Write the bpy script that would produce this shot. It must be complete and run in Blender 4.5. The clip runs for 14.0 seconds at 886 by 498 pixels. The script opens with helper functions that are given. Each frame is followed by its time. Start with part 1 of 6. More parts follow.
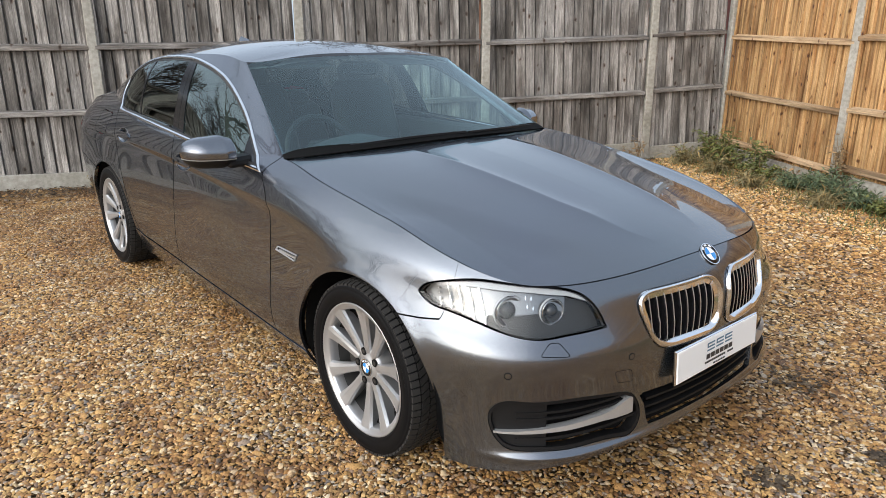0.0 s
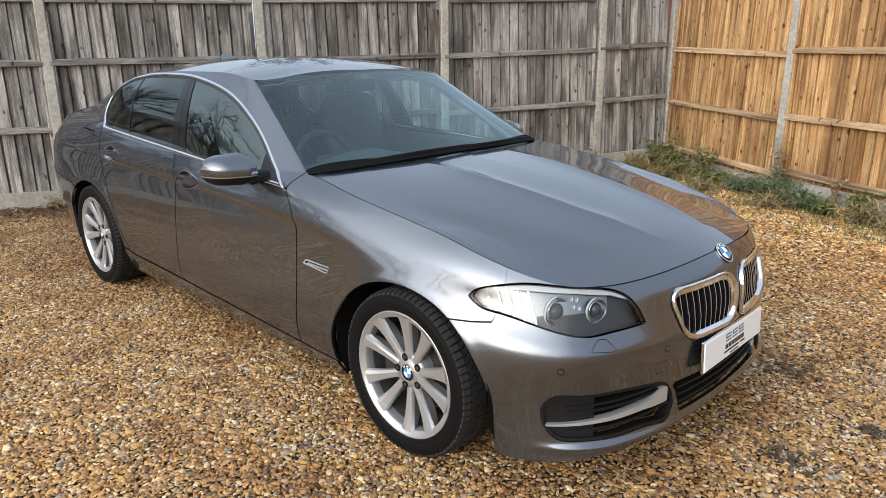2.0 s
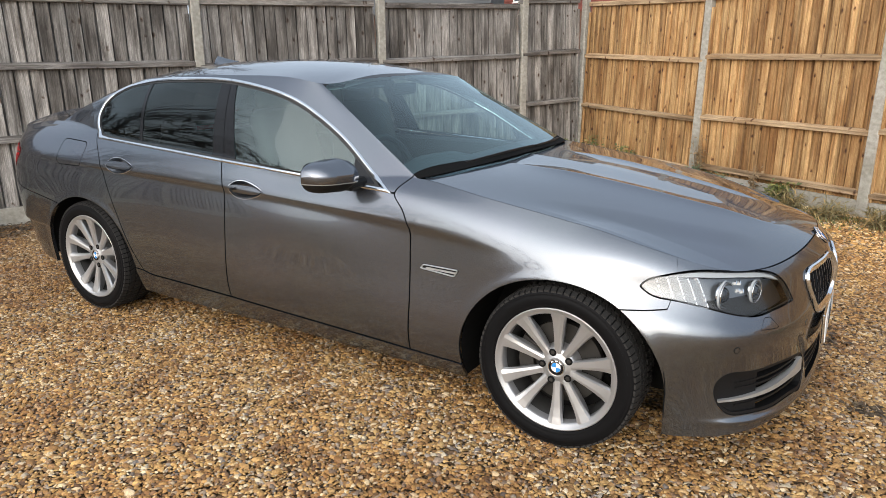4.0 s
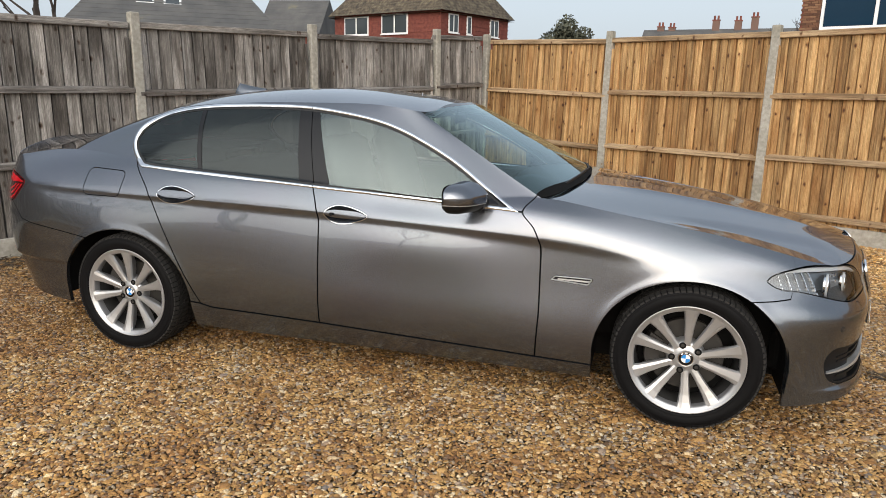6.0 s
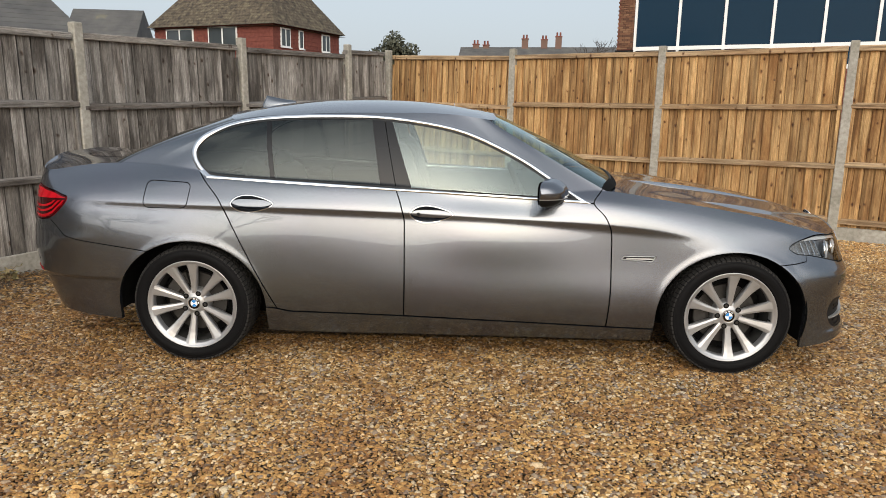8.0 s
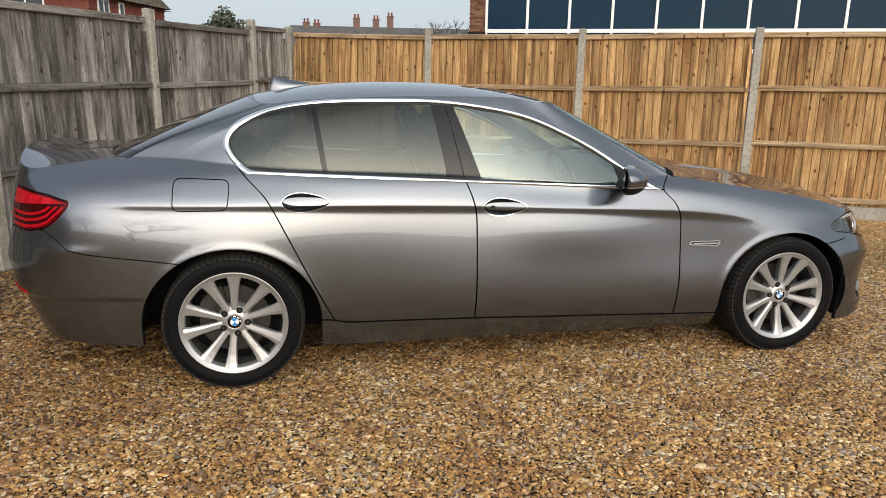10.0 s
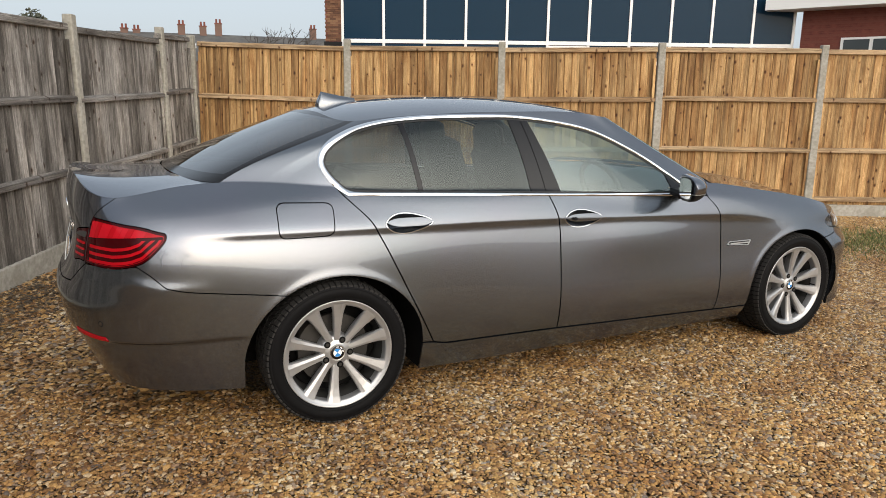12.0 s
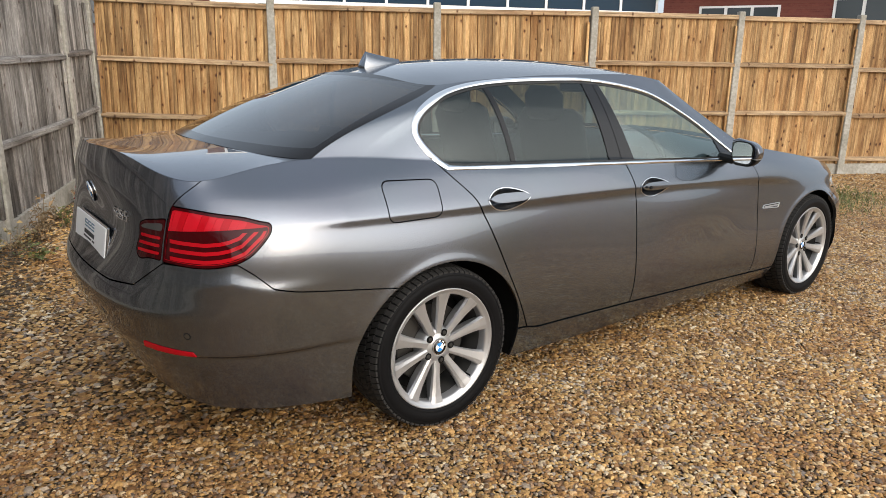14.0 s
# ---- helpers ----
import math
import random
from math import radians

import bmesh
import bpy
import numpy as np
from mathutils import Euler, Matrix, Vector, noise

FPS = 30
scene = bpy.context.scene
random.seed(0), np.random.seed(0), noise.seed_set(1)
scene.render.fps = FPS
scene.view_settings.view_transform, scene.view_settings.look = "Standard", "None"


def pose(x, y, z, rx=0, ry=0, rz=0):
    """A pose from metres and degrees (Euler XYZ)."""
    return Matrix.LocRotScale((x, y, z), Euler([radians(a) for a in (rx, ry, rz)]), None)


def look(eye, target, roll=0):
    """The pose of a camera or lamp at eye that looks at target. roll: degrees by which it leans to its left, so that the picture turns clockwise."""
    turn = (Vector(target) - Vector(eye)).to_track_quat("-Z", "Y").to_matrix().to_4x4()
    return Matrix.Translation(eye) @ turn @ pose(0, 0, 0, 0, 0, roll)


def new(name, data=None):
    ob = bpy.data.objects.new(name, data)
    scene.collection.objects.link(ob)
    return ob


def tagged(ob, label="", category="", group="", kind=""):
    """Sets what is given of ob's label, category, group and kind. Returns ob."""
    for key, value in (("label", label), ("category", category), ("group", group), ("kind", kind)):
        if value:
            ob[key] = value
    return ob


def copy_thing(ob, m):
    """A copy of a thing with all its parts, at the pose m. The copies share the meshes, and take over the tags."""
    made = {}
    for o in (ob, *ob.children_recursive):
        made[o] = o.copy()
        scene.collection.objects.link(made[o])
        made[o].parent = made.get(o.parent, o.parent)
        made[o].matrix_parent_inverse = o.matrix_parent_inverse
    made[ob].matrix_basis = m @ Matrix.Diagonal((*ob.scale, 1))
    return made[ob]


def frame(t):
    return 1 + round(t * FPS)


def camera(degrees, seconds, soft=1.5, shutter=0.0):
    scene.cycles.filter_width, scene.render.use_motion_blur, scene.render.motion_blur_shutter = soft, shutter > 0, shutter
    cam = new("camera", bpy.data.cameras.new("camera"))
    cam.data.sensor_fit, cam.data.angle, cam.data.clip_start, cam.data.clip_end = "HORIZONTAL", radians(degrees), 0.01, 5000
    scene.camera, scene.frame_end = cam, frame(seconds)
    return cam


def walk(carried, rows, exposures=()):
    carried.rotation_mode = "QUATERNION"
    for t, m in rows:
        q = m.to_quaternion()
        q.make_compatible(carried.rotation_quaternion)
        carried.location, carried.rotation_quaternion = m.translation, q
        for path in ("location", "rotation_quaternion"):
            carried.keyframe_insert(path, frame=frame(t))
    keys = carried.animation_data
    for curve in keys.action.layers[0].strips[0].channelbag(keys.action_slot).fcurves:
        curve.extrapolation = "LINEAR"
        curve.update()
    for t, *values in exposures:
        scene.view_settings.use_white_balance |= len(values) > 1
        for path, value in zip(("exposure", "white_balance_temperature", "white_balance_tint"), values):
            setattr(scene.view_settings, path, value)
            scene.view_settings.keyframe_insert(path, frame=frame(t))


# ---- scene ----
cam = camera(65.0, 14.0, soft=0.5)
METRES, EYE, TILT, LEAN, TURN = 8.021, 1.5, 0.0, 0.0, 0.0
PATH = [
    (0, (3.424, -2.146, 1.485), (1.96, -0.916, 0.899), 0.0),
    (0.5, (3.422, -2.148, 1.486), (1.966, -0.908, 0.903), 0.0),
    (1, (3.42, -2.16, 1.491), (1.986, -0.889, 0.919), 0.0),
    (1.5, (3.367, -2.305, 1.492), (1.972, -0.989, 0.925), -0.0),
    (2, (3.257, -2.515, 1.518), (1.92, -1.136, 0.959), -0.2),
    (2.5, (3.042, -2.597, 1.503), (1.774, -1.154, 0.948), -0.3),
    (3, (2.803, -2.708, 1.514), (1.618, -1.197, 0.956), -0.3),
    (3.2, (2.73, -2.813, 1.511), (1.577, -1.276, 0.954), -0.3),
    (5.3, (1.67, -3.732, 1.486), (0.957, -1.928, 0.997), 1.1),
    (5.5, (1.54, -3.794, 1.456), (0.874, -1.97, 0.978), 1.2),
    (6, (1.258, -3.984, 1.482), (0.709, -2.115, 1.03), 1.2),
    (6.5, (0.975, -4.234, 1.457), (0.532, -2.328, 1.042), 1.1),
    (7, (0.622, -4.358, 1.434), (0.32, -2.423, 1.027), 1.2),
    (7.5, (0.334, -4.505, 1.45), (0.151, -2.554, 1.05), 1.0),
    (8, (0.019, -4.597, 1.437), (-0.039, -2.639, 1.033), 0.9),
    (8.2, (-0.098, -4.561, 1.419), (-0.114, -2.604, 1.006), 0.7),
    (10.3, (-1.403, -4.138, 1.435), (-0.921, -2.25, 0.985), 1.0),
    (10.5, (-1.545, -4.116, 1.442), (-1.021, -2.238, 0.995), 0.9),
    (11, (-1.804, -4.029, 1.44), (-1.169, -2.182, 1.01), 0.8),
    (11.5, (-2.052, -3.891, 1.431), (-1.305, -2.082, 1.019), 0.7),
    (12, (-2.36, -3.754, 1.445), (-1.504, -1.996, 1.027), 0.7),
    (12.5, (-2.567, -3.605, 1.432), (-1.613, -1.901, 1.0), 0.8),
    (13, (-2.731, -3.369, 1.418), (-1.687, -1.725, 0.964), 0.9),
    (13.5, (-2.928, -3.165, 1.417), (-1.814, -1.575, 0.935), 0.8),
    (14, (-3.063, -2.955, 1.415), (-1.885, -1.419, 0.91), 0.8),
]
walk(cam, [(t, look(eye, target, roll)) for t, eye, target, roll in PATH], exposures=[(0, .86, 6350, 10), (3, .82, 6400, 10), (5.5, .59, 6650, 10), (7.5, .39, 6850, 10), (11, .44, 6850, 10), (12.5, .51, 6800, 10), (14, .70, 6650, 10)])


# ---- light ----
world = bpy.data.worlds.new("world")
scene.world = world
world.use_nodes = True
wn = world.node_tree
sky = wn.nodes.new("ShaderNodeTexSky")
sky.sky_type = "NISHITA"
sky.sun_disc = False
sky.sun_elevation, sky.sun_rotation = radians(19), radians(177)
sky.air_density, sky.dust_density, sky.ozone_density = 1.0, 5.0, 1.0
# thin fog: the clear sky's gradient under a pale veil, with the wide soft glow of the veiled sun
haze = wn.nodes.new("ShaderNodeMix")
haze.data_type = "RGBA"
haze.inputs[0].default_value = 0.66
haze.inputs[7].default_value = (5.3, 6.1, 7.1, 1)
wn.links.new(sky.outputs[0], haze.inputs[6])
SUN_WAY = Vector((0.05, -0.94, 0.33)).normalized()
way = wn.nodes.new("ShaderNodeTexCoord")
broad = wn.nodes.new("ShaderNodeVectorMath")
broad.operation = "MULTIPLY"
broad.inputs[1].default_value = (0.92, 1.0, 1.0)
even = wn.nodes.new("ShaderNodeVectorMath")
even.operation = "NORMALIZE"
toward = wn.nodes.new("ShaderNodeVectorMath")
toward.operation = "DOT_PRODUCT"
toward.inputs[1].default_value = Vector((SUN_WAY.x * 0.92, SUN_WAY.y, SUN_WAY.z)).normalized()
wn.links.new(way.outputs["Generated"], broad.inputs[0])
wn.links.new(broad.outputs[0], even.inputs[0])
wn.links.new(even.outputs[0], toward.inputs[0])
lobe = wn.nodes.new("ShaderNodeMath")
lobe.operation, lobe.use_clamp = "MAXIMUM", True
lobe.inputs[1].default_value = 0.0
wn.links.new(toward.outputs["Value"], lobe.inputs[0])
glow = wn.nodes.new("ShaderNodeMath")
glow.operation = "POWER"
glow.inputs[1].default_value = 5.6
wn.links.new(lobe.outputs[0], glow.inputs[0])
lit = wn.nodes.new("ShaderNodeMix")
lit.data_type, lit.blend_type, lit.clamp_factor = "RGBA", "ADD", True
wn.links.new(glow.outputs[0], lit.inputs[0])
wn.links.new(haze.outputs[2], lit.inputs[6])
lit.inputs[7].default_value = (21.5, 21.5, 21.3, 1)
wn.links.new(lit.outputs[2], wn.nodes["Background"].inputs["Color"])
wn.nodes["Background"].inputs["Strength"].default_value = 0.106
sun = new("sun", bpy.data.lights.new("sun", "SUN"))
sun.data.energy, sun.data.angle, sun.data.color = 0.5, radians(100), (1.0, 0.955, 0.89)
sun.matrix_world = look(SUN_WAY * 12, (0, 0, 0))

# ---- materials ----
def shader(name, colour=(0.5, 0.5, 0.5), rough=0.5, metal=0.0):
    m = bpy.data.materials.new(name)
    m.use_nodes = True
    b = m.node_tree.nodes["Principled BSDF"]
    b.inputs["Base Color"].default_value = (*colour, 1)
    b.inputs["Roughness"].default_value = rough
    b.inputs["Metallic"].default_value = metal
    return m, m.node_tree, b


def node(nt, kind, **values):
    n = nt.nodes.new(kind)
    for k, v in values.items():
        n.inputs[k.replace("_", " ")].default_value = v
    return n


def ramp(nt, source, stops):
    r = nt.nodes.new("ShaderNodeValToRGB")
    e = r.color_ramp.elements
    while len(e) < len(stops):
        e.new(0.5)
    for k, (p, c) in zip(e, stops):
        k.position, k.color = p, (*c, 1)
    nt.links.new(source, r.inputs[0])
    return r.outputs[0]


def mixed(nt, fac, a, b, how="MIX"):
    m = nt.nodes.new("ShaderNodeMix")
    m.data_type, m.blend_type = "RGBA", how
    for s, v in ((m.inputs[0], fac), (m.inputs[6], a), (m.inputs[7], b)):
        if isinstance(v, (int, float)):
            s.default_value = v
        elif isinstance(v, tuple):
            s.default_value = (*v, 1)
        else:
            nt.links.new(v, s)
    return m.outputs[2]


def bump(nt, b, height, strength=0.3, distance=0.01):
    n = node(nt, "ShaderNodeBump", Strength=strength, Distance=distance)
    nt.links.new(height, n.inputs["Height"])
    nt.links.new(n.outputs[0], b.inputs["Normal"])


def spot(nt, scale, detail=3.0, vec=None, kind="ShaderNodeTexNoise"):
    n = nt.nodes.new(kind)
    n.inputs["Scale"].default_value = scale
    if kind == "ShaderNodeTexNoise":
        n.inputs["Detail"].default_value = detail
    if vec is None:
        vec = nt.nodes.new("ShaderNodeTexCoord").outputs["Object"]
    nt.links.new(vec, n.inputs["Vector"])
    return n


def stretched(nt, sx, sy, sz, source="Object"):
    c = nt.nodes.new("ShaderNodeTexCoord")
    m = nt.nodes.new("ShaderNodeMapping")
    m.inputs["Scale"].default_value = (sx, sy, sz)
    nt.links.new(c.outputs[source], m.inputs["Vector"])
    return m.outputs[0]


def paint_material():
    m, nt, b = shader("grey metallic paint", (0.135, 0.137, 0.145), 0.25, 0.95)
    b.inputs["Specular Tint"].default_value = (0.62, 0.62, 0.64, 1)
    b.inputs["Coat Weight"].default_value = 1.0
    b.inputs["Coat Roughness"].default_value = 0.012
    flake = spot(nt, 2500, 1)
    big = spot(nt, 2.2, 3)
    c = mixed(nt, flake.outputs["Fac"], (0.111, 0.122, 0.139), (0.175, 0.189, 0.215))
    nt.links.new(mixed(nt, 0.06, c, big.outputs["Color"], "OVERLAY"), b.inputs["Base Color"])
    return m


def gravel_ground():
    m, nt, b = shader("gravel bed", rough=0.85)
    v = spot(nt, 58, kind="ShaderNodeTexVoronoi")
    c = ramp(nt, v.outputs["Color"], [(0.0, (0.14, 0.08, 0.034)), (0.35, (0.30, 0.18, 0.075)), (0.6, (0.40, 0.26, 0.115)), (0.8, (0.21, 0.16, 0.115)), (1.0, (0.46, 0.34, 0.19))])
    # crevice shade put into the colour: dark towards each stone's edge
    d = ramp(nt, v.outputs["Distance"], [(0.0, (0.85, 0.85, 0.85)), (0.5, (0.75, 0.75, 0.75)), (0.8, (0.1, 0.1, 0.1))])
    big = spot(nt, 0.9, 4)
    dark = ramp(nt, big.outputs["Fac"], [(0.35, (0.62, 0.58, 0.55)), (0.6, (1, 1, 1))])
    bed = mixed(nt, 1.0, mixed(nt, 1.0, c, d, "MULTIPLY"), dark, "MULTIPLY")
    # bed's shade tone lifted past the loose stones to match their average colour
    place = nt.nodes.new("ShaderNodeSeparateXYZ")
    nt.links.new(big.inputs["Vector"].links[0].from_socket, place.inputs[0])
    bare_bed = nt.nodes.new("ShaderNodeMapRange")
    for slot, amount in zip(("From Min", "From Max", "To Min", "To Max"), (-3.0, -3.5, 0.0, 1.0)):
        bare_bed.inputs[slot].default_value = amount
    nt.links.new(place.outputs[1], bare_bed.inputs[0])
    bed = mixed(nt, bare_bed.outputs[0], bed, mixed(nt, 1.0, bed, (1.75, 1.7, 1.6), "MULTIPLY"))
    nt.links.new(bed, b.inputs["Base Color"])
    inv = ramp(nt, v.outputs["Distance"], [(0.0, (1, 1, 1)), (0.8, (0, 0, 0))])
    bump(nt, b, inv, 0.9, 0.02)
    return m


def wood(name, a, b_, c_, dark, low, high, grain=0.6, flat=False, wide=(0.37, 0.63), knotty=0.5):
    m, nt, b = shader(name, rough=0.85)
    info = nt.nodes.new("ShaderNodeObjectInfo")
    geo = nt.nodes.new("ShaderNodeTexCoord")
    shift = nt.nodes.new("ShaderNodeVectorMath")
    shift.operation = "ADD"
    spread = nt.nodes.new("ShaderNodeCombineXYZ")
    far_ = nt.nodes.new("ShaderNodeMath")
    far_.operation = "MULTIPLY"
    far_.inputs[1].default_value = 40.0
    nt.links.new(info.outputs["Random"], far_.inputs[0])
    nt.links.new(far_.outputs[0], spread.inputs[2])
    nt.links.new(geo.outputs["Object"], shift.inputs[0])
    nt.links.new(spread.outputs[0], shift.inputs[1])

    def scaled(x, y, z):
        mp = nt.nodes.new("ShaderNodeMapping")
        mp.inputs["Scale"].default_value = (z, y, x) if flat else (x, y, z)
        nt.links.new(shift.outputs[0], mp.inputs["Vector"])
        return mp.outputs[0]

    g = spot(nt, 6, 9, scaled(34, 34, 1.3))
    g.inputs["Roughness"].default_value = 0.78
    col = ramp(nt, g.outputs["Fac"], [(wide[0], a), (0.5, b_), (wide[1], c_)])
    band_ = spot(nt, 3.0, 4, scaled(11, 11, 0.35))
    col = mixed(nt, 1.0, col, ramp(nt, band_.outputs["Fac"], [(0.36, (0.54, 0.52, 0.5)), (0.5, (1, 1, 1)), (0.64, (1.22, 1.2, 1.18))]), "MULTIPLY")
    tone = ramp(nt, info.outputs["Random"], [(0.0, low), (0.25, (0.8, 0.79, 0.78)), (0.6, (1, 1, 1)), (1.0, high)])
    stain = spot(nt, 1.6, 7, scaled(5, 5, 1.1))
    st = ramp(nt, stain.outputs["Fac"], [(0.36, dark), (0.56, (1, 1, 1))])
    apart = nt.nodes.new("ShaderNodeSeparateXYZ")
    face_ = nt.nodes.new("ShaderNodeCombineXYZ")
    nt.links.new(scaled(7.5, 1, 4.2) if not flat else scaled(4.2, 1, 7.5), apart.inputs[0])
    nt.links.new(apart.outputs[0], face_.inputs[0])
    nt.links.new(apart.outputs[2], face_.inputs[1])
    knot = spot(nt, 1.0, kind="ShaderNodeTexVoronoi", vec=face_.outputs[0])
    knot.voronoi_dimensions = "2D"
    rare = spot(nt, 2.3, 2, scaled(3, 3, 3))
    kept = ramp(nt, rare.outputs["Fac"], [(knotty, (0, 0, 0)), (knotty + .05, (1, 1, 1))])
    kn = ramp(nt, knot.outputs["Distance"], [(0.04, (0.18, 0.11, 0.075)), (0.08, (0.5, 0.40, 0.33)), (0.15, (1, 1, 1))])
    c = mixed(nt, 1.0, mixed(nt, 1.0, col, tone, "MULTIPLY"), st, "MULTIPLY")
    nt.links.new(mixed(nt, kept, c, mixed(nt, 1.0, c, kn, "MULTIPLY")), b.inputs["Base Color"])
    bump(nt, b, g.outputs["Fac"], grain, 0.006)
    return m


PAINT = paint_material()
GRAVEL = gravel_ground()
GREY_WOOD = wood("weathered grey timber", (0.046, 0.043, 0.041), (0.235, 0.221, 0.206), (0.58, 0.55, 0.515), (0.34, 0.32, 0.305), (0.55, 0.53, 0.51), (1.35, 1.33, 1.31), wide=(0.27, 0.73), knotty=0.53)
TAN_WOOD = wood("new tan timber", (0.19, 0.098, 0.036), (0.45, 0.275, 0.118), (0.68, 0.475, 0.245), (0.66, 0.56, 0.47), (0.66, 0.58, 0.50), (1.2, 1.2, 1.2), wide=(0.33, 0.67), knotty=0.49)
GREY_RAIL = wood("weathered grey rail timber", (0.05, 0.046, 0.043), (0.21, 0.197, 0.183), (0.42, 0.40, 0.375), (0.5, 0.47, 0.45), (0.7, 0.67, 0.65), (1.2, 1.18, 1.15), flat=True, wide=(0.32, 0.68))
TAN_RAIL = wood("tan rail timber", (0.19, 0.125, 0.072), (0.38, 0.27, 0.16), (0.53, 0.40, 0.255), (0.7, 0.63, 0.56), (0.8, 0.76, 0.72), (1.12, 1.1, 1.08), flat=True, wide=(0.34, 0.66))
CONCRETE, _nt, _b = shader("concrete", (0.36, 0.34, 0.3), 0.9)
_n = spot(_nt, 30, 6)
_l = spot(_nt, 3.0, 4)
_nt.links.new(mixed(_nt, 1.0, ramp(_nt, _n.outputs["Fac"], [(0.3, (0.28, 0.26, 0.225)), (0.7, (0.42, 0.4, 0.355))]), ramp(_nt, _l.outputs["Fac"], [(0.35, (0.72, 0.72, 0.68)), (0.6, (1, 1, 1))]), "MULTIPLY"), _b.inputs["Base Color"])
bump(_nt, _b, _n.outputs["Fac"], 0.4, 0.005)
CHROME = shader("polished chrome", (0.75, 0.76, 0.78), 0.12, 1.0)[0]
BLACK = shader("black plastic", (0.007, 0.007, 0.0075), 0.5)[0]
BLACK.node_tree.nodes["Principled BSDF"].inputs["Specular IOR Level"].default_value = 0.2
# near-black: stands for shade in gaps and openings, also plain black trim
VOID = shader("shade fill and black trim", (0.006, 0.006, 0.006), 0.9)[0]
VOID.node_tree.nodes["Principled BSDF"].inputs["Specular IOR Level"].default_value = 0.1
RUBBER = shader("tyre rubber", (0.0045, 0.0045, 0.005), 0.55)[0]
RUBBER.node_tree.nodes["Principled BSDF"].inputs["Specular IOR Level"].default_value = 0.09
# paler than the sidewall, so that the tread blocks show
TREAD = shader("paler tread rubber", (0.022, 0.021, 0.020), 0.7)[0]
TREAD.node_tree.nodes["Principled BSDF"].inputs["Specular IOR Level"].default_value = 0.2
ALLOY = shader("silver alloy", (0.40, 0.40, 0.405), 0.33, 0.65)[0]
# darkened rim tone, stands for the shade deep inside the wheel
BARREL_SHADE = shader("shaded inner barrel", (0.05, 0.049, 0.047), 0.6, 0.4)[0]

# ---- mesh helpers ----
def put(name, verts, faces, material, parent=None, label="", smooth=False):
    me = bpy.data.meshes.new(name)
    me.from_pydata([tuple(v) for v in verts], [], [tuple(f) for f in faces])
    me.materials.append(material)
    if smooth:
        me.polygons.foreach_set("use_smooth", [True] * len(me.polygons))
    ob = new(name, me)
    if parent:
        ob.parent = parent
    return tagged(ob, label)


def part(name, bm, material, parent=None, label="", smooth=False):
    me = bpy.data.meshes.new(name)
    bm.normal_update()
    bm.to_mesh(me)
    bm.free()
    me.materials.append(material)
    if smooth:
        me.polygons.foreach_set("use_smooth", [True] * len(me.polygons))
    ob = new(name, me)
    if parent:
        ob.parent = parent
    return tagged(ob, label)


def box(sx, sy, sz, at=(0, 0, 0), bevel=0.0, bm=None, turn=None):
    """A box with its middle at a place, its edges rounded off."""
    made = bmesh.new()
    bmesh.ops.create_cube(made, size=1)
    bmesh.ops.scale(made, vec=(sx, sy, sz), verts=made.verts)
    if bevel:
        bmesh.ops.bevel(made, geom=made.edges[:], offset=bevel, segments=1, affect="EDGES")
    bmesh.ops.transform(made, matrix=Matrix.Translation(at) @ (turn or Matrix()), verts=made.verts)
    if bm is None:
        return made
    me = bpy.data.meshes.new("tmp")
    made.to_mesh(me)
    made.free()
    bm.from_mesh(me)
    bpy.data.meshes.remove(me)
    return bm


def spline(points, n=None, ts=None, closed=False):
    """A smooth curve through points, by chord length: n samples, or the samples at the knots' own places ts."""
    p = np.array(points, float)
    if closed:
        k = len(p)
        p = np.vstack([p[-3:], p, p[:4]])
    t = np.concatenate([[0], np.cumsum(np.maximum(np.linalg.norm(np.diff(p, axis=0), axis=1), 1e-6))])
    m = len(p)
    h = np.diff(t)
    a = np.zeros((m, m))
    r = np.zeros((m, p.shape[1]))
    a[0, 0] = a[-1, -1] = 1
    for i in range(1, m - 1):
        a[i, i - 1], a[i, i], a[i, i + 1] = h[i - 1], 2 * (h[i - 1] + h[i]), h[i]
        r[i] = 6 * ((p[i + 1] - p[i]) / h[i] - (p[i] - p[i - 1]) / h[i - 1])
    s = np.linalg.solve(a, r)
    if ts is not None:
        q = np.interp(ts, np.arange(m), t)
    elif closed:
        q = np.linspace(t[3], t[3 + k], n, endpoint=False)
    else:
        q = np.linspace(0, t[-1], n)
    i = np.clip(np.searchsorted(t, q, side="right") - 1, 0, m - 2)
    u, hh = (q - t[i])[:, None], h[i][:, None]
    b = (p[i + 1] - p[i]) / hh - hh * (2 * s[i] + s[i + 1]) / 6
    return p[i] + b * u + s[i] / 2 * u ** 2 + (s[i + 1] - s[i]) / (6 * hh) * u ** 3


